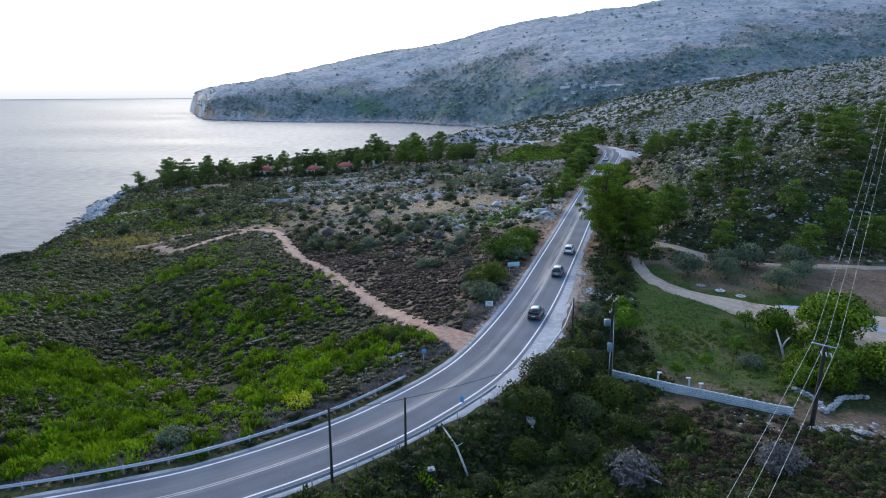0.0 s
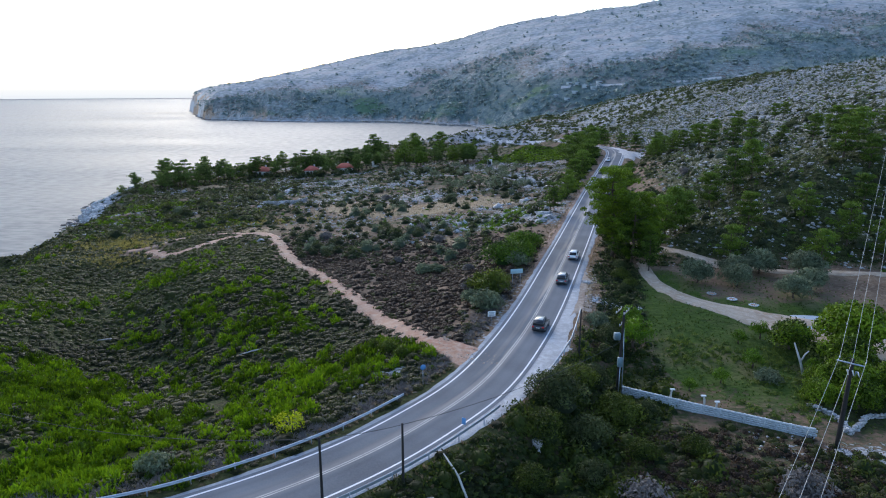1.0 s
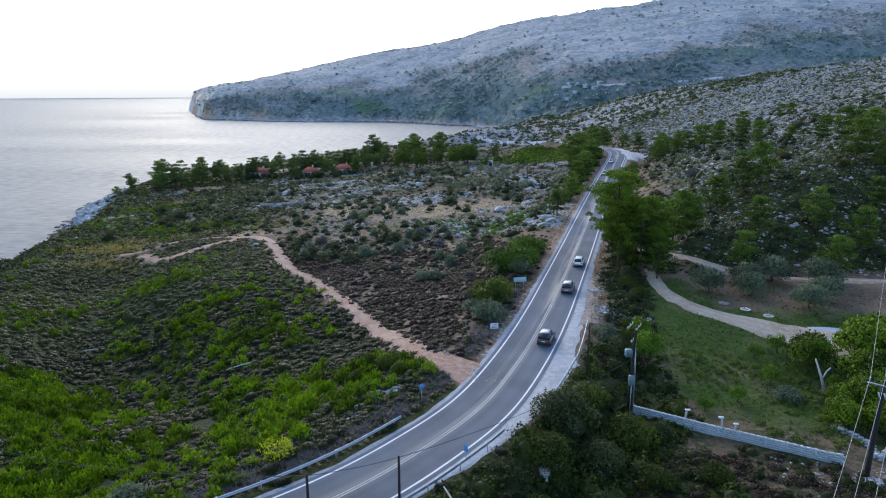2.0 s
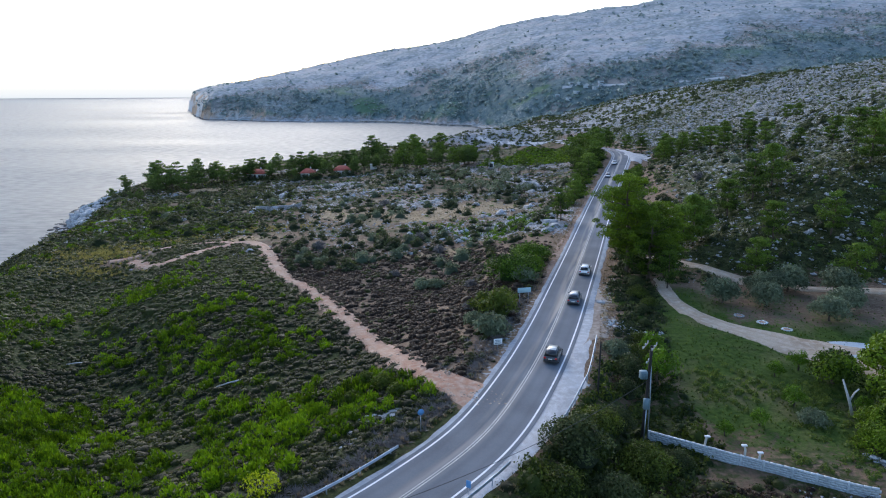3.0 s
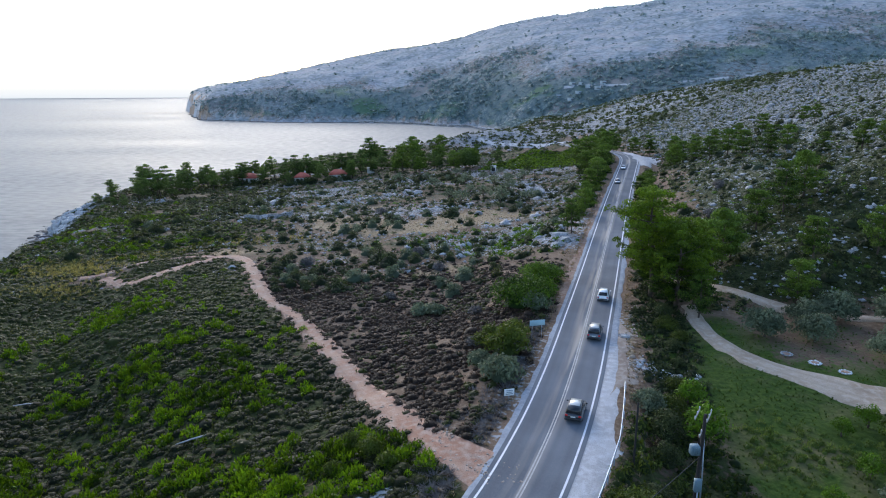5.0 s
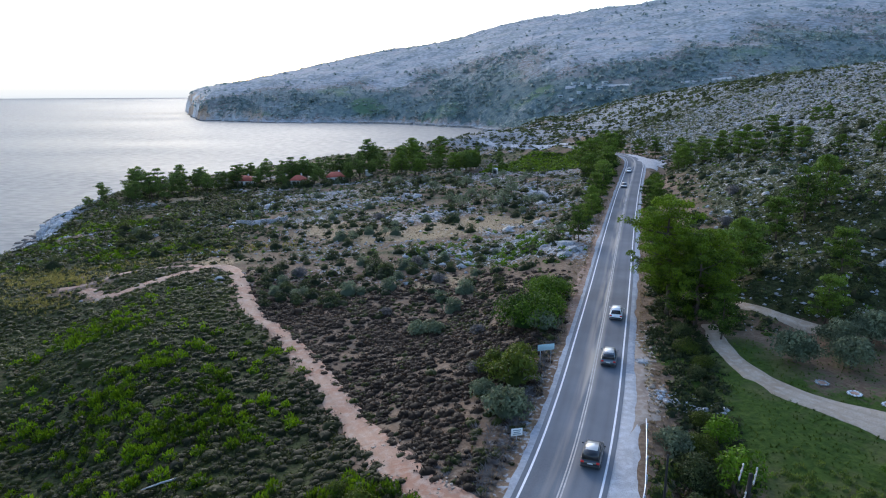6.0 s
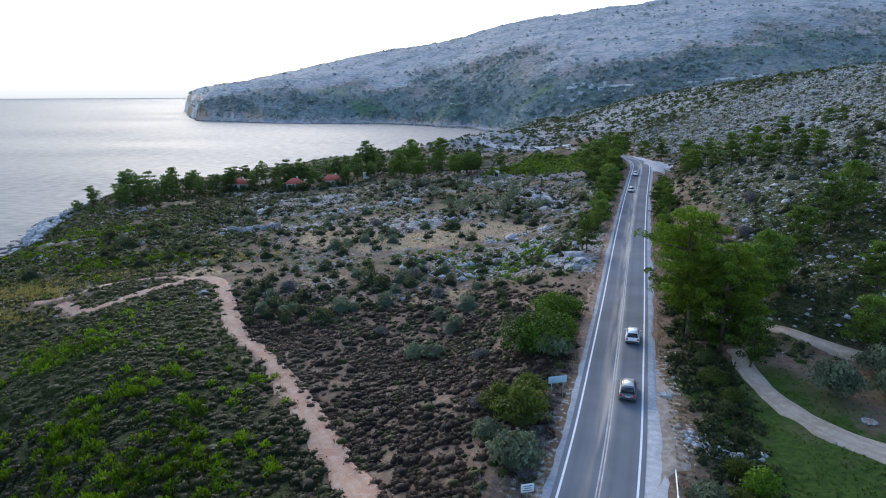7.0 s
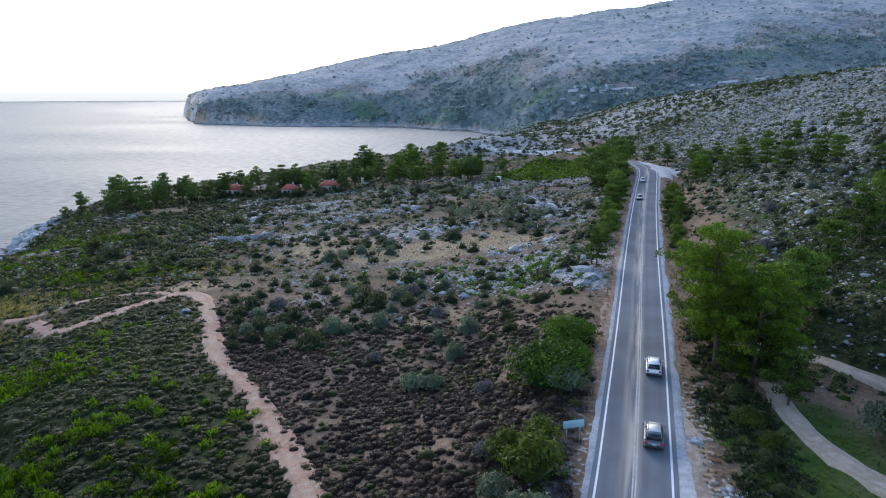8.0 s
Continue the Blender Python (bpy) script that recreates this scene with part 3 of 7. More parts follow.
# ---------------------------------------------------------------- ground, sea, distance
def build_ground():
    near = np.linspace(-300, 12, 40)
    rows = np.exp(np.linspace(math.log(14), math.log(2700), 390))
    ys = np.r_[near, rows]
    cols = np.linspace(-1, 1, 360)
    half = 0.78 * np.maximum(ys, 0) + 95
    X = cols[None, :] * half[:, None]
    Y = np.broadcast_to(ys[:, None], X.shape)
    Z = np.maximum(ground(X, Y), -6)
    r = rockiness(X, Y)
    far = step(640, 860, Y)
    Z = Z + r * (1 - far) * 0.35 * np.abs(wave(X, Y, 2.6, 130)) * step(5.5, 8, np.abs(X - road_x(Y)))
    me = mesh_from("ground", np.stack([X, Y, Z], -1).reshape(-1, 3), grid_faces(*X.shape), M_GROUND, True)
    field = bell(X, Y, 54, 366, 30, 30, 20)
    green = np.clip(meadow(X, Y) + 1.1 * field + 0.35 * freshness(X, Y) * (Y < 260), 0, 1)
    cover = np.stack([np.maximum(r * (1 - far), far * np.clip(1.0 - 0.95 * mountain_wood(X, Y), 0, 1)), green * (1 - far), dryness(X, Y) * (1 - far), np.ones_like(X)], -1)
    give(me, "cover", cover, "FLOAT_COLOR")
    # how far the hazed distant colours replace the near ones
    give(me, "farness", step(450, 900, Y))
    hill = step(8, 30, X - road_x(Y)) * step(116, 130, Y) * (0.72 + 0.4 * wobble(X, Y, 14, 270))
    terrace = step(-6, -14, X - road_x(Y)) * step(150, 175, Y) * (0.28 + 0.45 * wobble(X, Y, 19, 271)) * (1 - dryness(X, Y))
    knoll = np.maximum(knoll_side(X, Y), step(-46, -60, X + 0.12 * (Y - 180)) * step(176, 184, Y) * step(350, 330, Y) * (0.5 + 0.5 * wobble(X, Y, 21, 208))) * 0.75 * (1 - 0.8 * dryness(X, Y))
    d_track = np.full(X.size, 99.0)
    by_track = ((X > -90) & (X < 8) & (Y > 76) & (Y < 186)).ravel()
    d_track[by_track] = nearest(X.ravel()[by_track], Y.ravel()[by_track], np.concatenate([TRACK, LOOP])[::2])[0]
    knoll = knoll * (1 - 0.9 * step(4.2, 2.2, d_track.reshape(X.shape) + 1.2 * wave(X, Y, 3.5, 273)))
    bank = step(6, 9, X - road_x(Y)) * step(92, 80, Y) * (1 - meadow(X, Y)) * (0.72 - 0.24 * step(18, 28, X) * step(72, 66, Y + 0.45 * (X - 37)))
    # under the garden trees: dark soil, with the trees' shade painted in
    bank = np.maximum(bank, 0.75 * step(40, 46, X) * step(88, 80, Y) * step(62, 68, Y))
    give(me, "woods", np.where(far > 0.5, mountain_wood(X, Y) * far, np.maximum.reduce([hill, terrace, knoll, bank]) * (1 - far)))
    return tagged(new("ground", me), "rocky coastal land of brown earth and pale limestone", "ground", kind="structure")


build_ground()
ring_, turn_ = np.meshgrid(np.r_[0, np.geomspace(60, 4850, 39)], np.linspace(0, 2 * math.pi, 97), indexing="ij")
SX, SY = ring_ * np.cos(turn_), ring_ * np.sin(turn_)
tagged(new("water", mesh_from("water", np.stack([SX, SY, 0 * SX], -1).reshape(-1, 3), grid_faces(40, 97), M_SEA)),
       "calm pale grey-blue sea under a hazy evening sky", "sea", kind="structure")

# added emissive band for haze and evening glow beyond the water's rim
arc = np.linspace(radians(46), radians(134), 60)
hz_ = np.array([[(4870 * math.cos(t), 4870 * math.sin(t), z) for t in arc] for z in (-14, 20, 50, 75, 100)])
tagged(new("backdrop", mesh_from("backdrop", hz_.reshape(-1, 3), grid_faces(5, 60), haze_material())), "glowing backdrop of pale evening haze along the sea's horizon", "haze", kind="structure")

tagged(new("road", ribbon("road", ROAD, ROAD_Z, np.linspace(-3.75, 3.75, 11), M_ROAD, 0.0)),
       "worn grey asphalt road with white edge lines", "road", kind="structure")


def road_line(name, offset, width, mat, a=0, b=None):
    me = ribbon(name, ROAD[a:b], ROAD_Z[a:b], [offset - width / 2, offset + width / 2], mat, 0.012)
    tagged(new(name, me), "painted white line on the asphalt" if mat is M_LINE else "worn pale centre line on the asphalt", "road marking", kind="structure")


road_line("edge_line_left", -3.22, 0.2, M_LINE)
road_line("edge_line_right", 3.22, 0.2, M_LINE)
road_line("centre_line_a", -0.13, 0.13, M_LINE_WORN)
road_line("centre_line_b", 0.13, 0.13, M_LINE_WORN)

ry = ROAD[:, 1]
wide = lerp_of(ry, [30, 60, 72, 84, 100, 116, 140, 400], [0.9, 1.0, 2.0, 2.7, 1.7, 1.0, 0.8, 0.8]) + 0.25 * wave(ROAD[:, 0], ry, 5, 140) + 0.22 * wave(ROAD[:, 0], ry, 1.7, 142)
cut = int(np.argmax(ry[60:] > 108)) + 60
for nm, sl, mt, lb in (("verge_right", slice(0, cut + 1), M_GRAVEL, "pale gravel shoulder beside the road"), ("verge_right_far", slice(cut, None), M_SHOULDER, "dusty grey shoulder beside the road")):
    tagged(new(nm, ribbon(nm, ROAD[sl], ROAD_Z[sl], np.stack([3.7 + 0 * wide, 3.75 + wide * 0.5, 3.75 + wide * 0.85, 3.9 + wide * 1.15], 1)[sl], mt, np.array([-0.03, -0.03, -0.05, -0.3]))), lb, "road shoulder", kind="structure")
thin = 0.62 + 0.14 * wave(ROAD[:, 0], ry, 1.6, 143) + 0.15 * wave(ROAD[:, 0], ry, 4, 141) + 2.6 * bell(ROAD[:, 0], ry, 33, 176, 5, 6)
tagged(new("verge_left", ribbon("verge_left", ROAD, ROAD_Z, np.stack([-3.95 - thin * 1.2, -3.75 - thin * 0.8, -3.7 + 0 * thin], 1), M_SHOULDER, np.array([-0.3, -0.05, -0.03]))),
       "narrow dusty grey shoulder beside the road", "road shoulder", kind="structure")


def dirt_track(name, line, width, label, mat=M_TRACK, k=0, lift=0.2):
    w = width * (1 + 0.2 * wave(line[:, 0], line[:, 1], 5.3, 150 + k) + 0.1 * wave(line[:, 0], line[:, 1], 1.9, 160 + k))
    offs = np.stack([-w * 0.66, -w * 0.5, -w * 0.3, -w * 0.12, w * 0.12, w * 0.3, w * 0.5, w * 0.66], 1)
    fall = np.array([-0.3, -0.02, 0, 0, 0, 0, -0.02, -0.3])
    tagged(new(name, ribbon(name, line, None, offs, mat, lift - 0.15 * step(6, 1.5, np.abs(nearest(line[:, 0], line[:, 1], ROAD)[0] - 2))[:, None] + fall[None, :], True)), label, "dirt track", kind="structure")


def bank_strip(name, y0, y1, side, near_, far_, mat, label, k):
    line = ROAD[(ROAD[:, 1] > y0) & (ROAD[:, 1] < y1)]
    ends = step(0, 6, np.minimum(line[:, 1] - y0, y1 - line[:, 1]))
    w = (far_ - near_) * (0.65 + 0.3 * wave(line[:, 0], line[:, 1], 4.5, 310 + k) + 0.22 * wave(line[:, 0], line[:, 1], 1.5, 311 + k)) * ends
    offs = side * np.stack([near_ + 0 * w, near_ + 0.45 * w, near_ + 0.8 * w, near_ + w + 0.25], 1)
    offs = offs if side > 0 else offs[:, ::-1]
    fall = np.array([0.0, 0.03, 0.02, -0.2])
    tagged(new(name, ribbon(name, line, None, offs, mat, (fall if side > 0 else fall[::-1])[None, :] + 0.06, True)), label, "earth bank", kind="structure")


bank_strip("bank_left", 118, 232, -1, 4.3, 6.6, M_BANK, "bare reddish earth bank beside the road", 0)
bank_strip("bank_right", 94, 119, 1, 4.7, 8.6, track_material("sandy_bank", (0.27, 0.2, 0.15), (0.34, 0.27, 0.21), (0.46, 0.4, 0.34), (0.2, 0.15, 0.11)), "bare sandy earth bank beside the road", 4)

mouth = 2.8 + 3.0 * step(85, 78, TRACK[:, 1])
dirt_track("dirt_track", TRACK, mouth, "pinkish bare earth track through low heath")
dirt_track("dirt_track_loop", LOOP, 1.8, "faint sandy track over dry grass", k=3)
dirt_track("meadow_track", MEADOW_TRACK, lerp_of(MEADOW_TRACK[:, 1], [85, 93, 100, 112, 124], [11, 7, 3.6, 2.2, 1.8]), "pale sandy track across a meadow", M_SAND, 5)
dirt_track("hill_track", HILL_TRACK, 1.9, "stony track along the foot of a hill", M_SAND, k=7)
dirt_track("side_track", FAR_TRACK, lerp_of(FAR_TRACK[:, 1], [296, 312, 330, 345, 356], [2.5, 7, 13, 14, 8]), "pale gravel turning beside the road", M_GRAVEL, k=9)
dirt_track("mountain_road", spline([(175, 985), (200, 975), (249, 947), (306, 930), (366, 926), (430, 922)], 4.0), 5.0, "pale road along a far mountain slope", M_GRAVEL, k=15)
dirt_track("point_track", POINT_TRACK, 8.0, "pale gravel road round a rocky point", M_GRAVEL, k=11)


LANE = spline([(53, 95), (57, 94.6), (61, 92.5), (64.5, 90.5), (70, 88.5), (78, 87)], 0.7)
dirt_track("paved_lane", LANE, 4.2, "pale blue-grey concrete lane beside the sandy track", plain("pale_concrete", (0.42, 0.47, 0.52), 0.9, 0, 0.15, 0.6), k=13)


# ---------------------------------------------------------------- plants: leaf clumps and scattering
def dome(rings, seg, squash=0.85, lumps=0.2, r=None):
    """A lumpy low dome, as the inside of a shrub; tinted dark to stand for its shade."""
    a = np.linspace(0, 2 * math.pi, seg, endpoint=False)
    v, f = [], []
    for k in range(rings):
        ph = (k / rings) * math.pi / 2
        rad = 0.74 * math.cos(ph) * (1 + lumps * r.uniform(-1, 1, seg))
        v += [(x, y, squash * 0.74 * math.sin(ph) - 0.05) for x, y in zip(rad * np.cos(a), rad * np.sin(a))]
    v.append((0, 0, squash * 0.76))
    for k in range(rings - 1):
        for i in range(seg):
            p, q = k * seg + i, k * seg + (i + 1) % seg
            f += [(p, q, q + seg), (p, q + seg, p + seg)]
    top = (rings - 1) * seg
    f += [(top + i, top + (i + 1) % seg, len(v) - 1) for i in range(seg)]
    return np.array(v), np.array(f)


def leaves_on(count, size, r, low=-0.05, jitter=0.7, squash=0.85, narrow=0.55):
    """Small leaf triangles lying over a unit dome or ball with an uneven outline."""
    z = r.uniform(low, 1, count)
    a = r.uniform(0, 2 * math.pi, count)
    q = np.sqrt(np.maximum(0, 1 - z * z))
    d = np.stack([q * np.cos(a), q * np.sin(a), z], 1)
    lobes = 1 + 0.16 * np.sin(3 * a + r.uniform(0, 6)) + 0.12 * np.sin(5 * a + 4 * z + r.uniform(0, 6))
    rad = lobes * r.uniform(0.8, 1.08, count)
    c = d * rad[:, None]
    c[:, 2] *= squash
    nrm = d + jitter * r.normal(size=(count, 3))
    nrm /= np.linalg.norm(nrm, axis=1)[:, None]
    t = np.cross(nrm, r.normal(size=(count, 3)))
    t /= np.linalg.norm(t, axis=1)[:, None]
    u = np.cross(nrm, t)
    s = size * r.uniform(0.6, 1.4, count)[:, None]
    v = np.stack([c + t * s, c - t * s * 0.6 + u * s * narrow, c - t * s * 0.6 - u * s * narrow], 1).reshape(-1, 3)
    return v, np.arange(count * 3).reshape(-1, 3)


def join(pieces):
    vs, fs, n = [], [], 0
    for v, f in pieces:
        vs.append(v), fs.append(f + n)
        n += len(v)
    return np.concatenate(vs), np.concatenate(fs)


def with_shaded_core(core, leaves, inner=0.0):
    """A shrub with shade painted on its inside, darker than its leaves: verts, faces and how far each vert takes the
    tint.
    """
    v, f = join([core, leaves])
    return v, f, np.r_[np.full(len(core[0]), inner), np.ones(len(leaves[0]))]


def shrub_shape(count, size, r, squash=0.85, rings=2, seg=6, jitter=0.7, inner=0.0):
    return with_shaded_core(dome(rings, seg, squash * 0.88, 0.2, r), leaves_on(count, size, r, squash=squash, jitter=jitter), inner)


def cushion_shape(count, size, rings, seg, r):
    """A rounded cushion of heath: a closed lumpy dome, tinted darker as the shade between the short tips standing out
    of it.
    """
    v, f = dome(rings, seg, 0.82, 0.14, r)
    v = v * np.array([1.18, 1.18, 1.1])
    tips = leaves_on(count, size, r, squash=0.8, jitter=0.9, narrow=0.5)
    w, g = join([(v, f), tips])
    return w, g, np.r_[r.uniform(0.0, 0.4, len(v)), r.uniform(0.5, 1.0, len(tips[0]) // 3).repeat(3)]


def feather_shape(count, r, broad=1.0):
    """A young shrub of upright sprays: narrow leaves that point up and outwards."""
    a, q = r.uniform(0, 2 * math.pi, count), np.sqrt(r.uniform(0, 1, count))
    lobes = 1 + 0.22 * np.sin(3 * a + r.uniform(0, 6))
    root = np.stack([q * lobes * 0.85 * np.cos(a), q * lobes * 0.85 * np.sin(a), (1 - q ** 2) * r.uniform(0.3, 0.95, count) + 0.05], 1)
    up = np.stack([0.5 * q * np.cos(a), 0.5 * q * np.sin(a), 0 * a + 0.8], 1) + 0.3 * r.normal(size=(count, 3))
    up /= np.linalg.norm(up, axis=1)[:, None]
    side = np.cross(up, r.normal(size=(count, 3)))
    side /= np.linalg.norm(side, axis=1)[:, None]
    ln = r.uniform(0.25, 0.5, count)[:, None]
    wd = ln * 0.24 * broad
    v = np.stack([root - side * wd, root + side * wd, root + up * ln], 1).reshape(-1, 3)
    return with_shaded_core(dome(2, 6, 0.62, 0.25, r), (v, np.arange(count * 3).reshape(-1, 3)))


def tuft_shape(count, r, lean=0.5):
    """Upright blades from one root."""
    a = r.uniform(0, 2 * math.pi, count)
    out = np.stack([np.cos(a), np.sin(a), 0 * a], 1)
    h = r.uniform(0.5, 1, count)[:, None]
    root = out * r.uniform(0, 0.35, count)[:, None]
    tip = root + out * lean * r.uniform(0.2, 1, count)[:, None] + h * np.array([0, 0, 1])
    side = np.stack([-np.sin(a), np.cos(a), 0 * a], 1) * 0.09
    return np.stack([root - side, root + side, tip], 1).reshape(-1, 3), np.arange(count * 3).reshape(-1, 3)


def rock_shape(r):
    """A blunt angular boulder."""
    t = (1 + 5 ** 0.5) / 2
    v = np.array([(-1, t, 0), (1, t, 0), (-1, -t, 0), (1, -t, 0), (0, -1, t), (0, 1, t), (0, -1, -t), (0, 1, -t), (t, 0, -1), (t, 0, 1), (-t, 0, -1), (-t, 0, 1)]) / 1.9
    f = np.array([(0, 11, 5), (0, 5, 1), (0, 1, 7), (0, 7, 10), (0, 10, 11), (1, 5, 9), (5, 11, 4), (11, 10, 2), (10, 7, 6), (7, 1, 8),
                  (3, 9, 4), (3, 4, 2), (3, 2, 6), (3, 6, 8), (3, 8, 9), (4, 9, 5), (2, 4, 11), (6, 2, 10), (8, 6, 7), (9, 8, 1)])
    v = v * r.uniform(0.65, 1.25, (12, 1)) * np.array([1, r.uniform(0.6, 1), r.uniform(0.35, 0.7)])
    return v, f


def strew(name, shapes, x, y, size, tall, mat, label, category, tint=None, sink=0.05, smooth=False, z=None):
    """Many plants or stones that nobody could count, as one object."""
    n = len(x)
    if n == 0:
        return None
    z = ground(x, y) if z is None else z
    tint = rng.uniform(0, 1, n) if tint is None else np.clip(tint, 0, 1)
    turn, pick = rng.uniform(0, 2 * math.pi, n), rng.integers(0, len(shapes), n)
    vs, fs, ts, base = [], [], [], 0
    for k, (v, f, *w) in enumerate(shapes):
        m = np.flatnonzero(pick == k)
        if not len(m):
            continue
        c, s = np.cos(turn[m])[:, None], np.sin(turn[m])[:, None]
        px = (v[None, :, 0] * c - v[None, :, 1] * s) * size[m, None] + x[m, None]
        py = (v[None, :, 0] * s + v[None, :, 1] * c) * size[m, None] + y[m, None]
        pz = v[None, :, 2] * (size[m] * tall[m])[:, None] + (z[m] - sink * size[m])[:, None]
        vs.append(np.stack([px, py, pz], -1).reshape(-1, 3))
        fs.append((f[None] + (np.arange(len(m)) * len(v))[:, None, None] + base).reshape(-1, 3))
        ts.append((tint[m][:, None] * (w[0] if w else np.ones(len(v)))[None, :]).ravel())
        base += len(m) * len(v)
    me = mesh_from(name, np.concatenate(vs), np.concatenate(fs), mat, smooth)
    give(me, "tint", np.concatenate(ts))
    return tagged(new(name, me), label, category, kind="stuff")


def throw(count, x0, x1, y0, y1, keep):
    """Random plan points in a box, kept by a chance that depends on the place."""
    x, y = rng.uniform(x0, x1, count), rng.uniform(y0, y1, count)
    ok = (rng.uniform(0, 1, count) < keep(x, y)) & seen(x, y)
    return x[ok], y[ok]


def seen(x, y):
    """The stretch of country that the flight looks over."""
    return (np.abs(x) < 0.74 * np.maximum(y, 0) + 16) & (y > 38)


def roadside(x, y):
    """1 on the strip of dry ground just outside the road's banks."""
    d, s_, i = nearest(x, y, ROAD[::2])
    return step(8.2, 6.6, d + 0.9 * wave(x, y, 3.0, 300)) * (y < 200)


def clear(x, y, room=0.0):
    """0 on the road, its shoulders and the dirt tracks, 1 elsewhere."""
    out = np.ones(len(x), bool)
    d, s, i = nearest(x, y, ROAD[::2])
    yy = ROAD[::2][i, 1]
    out &= (s < -(4.7 + room)) | (s > lerp_of(yy, [30, 60, 72, 84, 100, 116, 140, 400], [4.9, 5.0, 6.0, 6.8, 6.4, 5.2, 4.6, 4.6]) + room)
    for line, half in ((TRACK, 1.1), (LOOP, 0.8), (MEADOW_TRACK, 1.6), (HILL_TRACK, 1.5), (FAR_TRACK, 5.5), (POINT_TRACK, 4.5)):
        near = (x > line[:, 0].min() - 8) & (x < line[:, 0].max() + 8) & (y > line[:, 1].min() - 8) & (y < line[:, 1].max() + 8)
        if near.any():
            d2, _, j = nearest(x[near], y[near], line[::3])
            wide_ = half + room
            if line is TRACK:
                wide_ = wide_ + 1.7 * step(86, 79, line[::3][j, 1])
            if line is MEADOW_TRACK:
                wide_ = wide_ + 2.2 * step(104, 92, line[::3][j, 1])
            out[near] &= d2 > wide_
    return out


def inland(x, y):
    return x - lerp_of(y, COAST[:, 0], COAST[:, 1])


r1 = np.random.default_rng(11)
SHRUB_NEAR = [shrub_shape(38, 0.25, r1) for _ in range(6)]
CUSHION_NEAR = [cushion_shape(38, 0.2, 2, 7, r1) for _ in range(7)]
CUSHION_MID = [cushion_shape(19, 0.27, 2, 6, r1) for _ in range(7)]
SHRUB_MID = [shrub_shape(19, 0.33, r1) for _ in range(6)]
SHRUB_FAR = [shrub_shape(9, 0.4, r1, rings=2, seg=5, jitter=0.35) for _ in range(6)]
FRESH_NEAR = [feather_shape(74, r1, 1.15) for _ in range(6)]
FRESH_MID = [feather_shape(40, r1, 1.5) for _ in range(5)]
SPECK = [leaves_on(12, 0.62, r1, low=-0.1, jitter=0.45) for _ in range(6)]
TUFT = [tuft_shape(16, r1) for _ in range(4)]
ROCKS = [rock_shape(r1) for _ in range(9)]


def bands(x, y, near, far):
    d = np.hypot(x, y - 27)
    return d < near, (d >= near) & (d < far), d >= far


# heath and young green shrubs on the seaward knoll
def knoll_keep(x, y):
    return knoll_side(x, y) * step(6, 14, inland(x, y))


X, Y = throw(35000, -150, 6, 40, 196, knoll_keep)
ok = clear(X, Y, 0.1)
X, Y = X[ok], Y[ok]
fresh = rng.uniform(0, 1, len(X)) < freshness(X, Y)
bald = (dryness(X, Y) > rng.uniform(0.15, 0.6, len(X))) | (roadside(X, Y) > rng.uniform(0.1, 1.2, len(X)))
n_, m_, f_ = bands(X, Y, 105, 400)
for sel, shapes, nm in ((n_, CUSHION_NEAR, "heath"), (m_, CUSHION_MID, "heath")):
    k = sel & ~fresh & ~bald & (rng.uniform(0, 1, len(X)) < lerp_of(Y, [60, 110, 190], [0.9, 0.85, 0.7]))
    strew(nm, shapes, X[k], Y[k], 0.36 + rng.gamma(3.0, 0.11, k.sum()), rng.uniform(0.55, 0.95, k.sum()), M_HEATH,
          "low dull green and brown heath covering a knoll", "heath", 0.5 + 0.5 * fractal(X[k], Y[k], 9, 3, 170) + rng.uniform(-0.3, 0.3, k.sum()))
for sel, shapes in ((n_, FRESH_NEAR), (m_, FRESH_MID)):
    k = np.flatnonzero(sel & fresh & ~bald)
    k = k[rng.uniform(0, 1, len(k)) < 0.85]
    strew("green_scrub", shapes, X[k], Y[k], rng.uniform(0.45, 1.2, len(k)), rng.uniform(0.8, 1.35, len(k)), M_FRESH,
          "bright yellow-green young shrubs on a hillside", "shrubs", 0.5 + 0.45 * wave(X[k], Y[k], 6, 175) + rng.uniform(-0.3, 0.3, len(k)))


# the same growth, thinner, along the slope above the shore
X, Y = throw(9000, -185, -20, 178, 345, lambda x, y: step(6, 16, inland(x, y)) * step(-44, -60, x + 0.12 * (y - 180)) * (1 - 0.8 * dryness(x, y)) * (0.45 + 0.55 * wobble(x, y, 21, 208)))
ok = clear(X, Y, 0.1)
X, Y = X[ok], Y[ok]
fresh = rng.uniform(0, 1, len(X)) < freshness(X, Y)
strew("heath", SHRUB_FAR, X[~fresh], Y[~fresh], rng.uniform(0.75, 1.5, (~fresh).sum()), rng.uniform(0.6, 1.0, (~fresh).sum()), M_HEATH, "low dull green heath on a slope above the sea", "heath")
strew("green_scrub", FRESH_MID, X[fresh], Y[fresh], rng.uniform(0.6, 1.2, fresh.sum()), rng.uniform(0.6, 1.0, fresh.sum()), M_FRESH, "bright green shrubs on a slope above the sea", "shrubs")


# two lush green patches near the end of the dirt track
lush = throw(8500, -125, -60, 188, 262, lambda x, y: (bell(x, y, -80, 201, 14, 5, 4) + 0.8 * bell(x, y, -106, 214, 9, 6) + 0.8 * bell(x, y, -102, 240, 12, 8)) * (0.4 + 0.6 * wobble(x, y, 5, 218)))
strew("green_scrub", FRESH_MID, *lush, rng.uniform(0.5, 1.0, len(lush[0])), rng.uniform(0.6, 1.0, len(lush[0])), M_FRESH, "lush bright green shrubs near the shore", "shrubs")


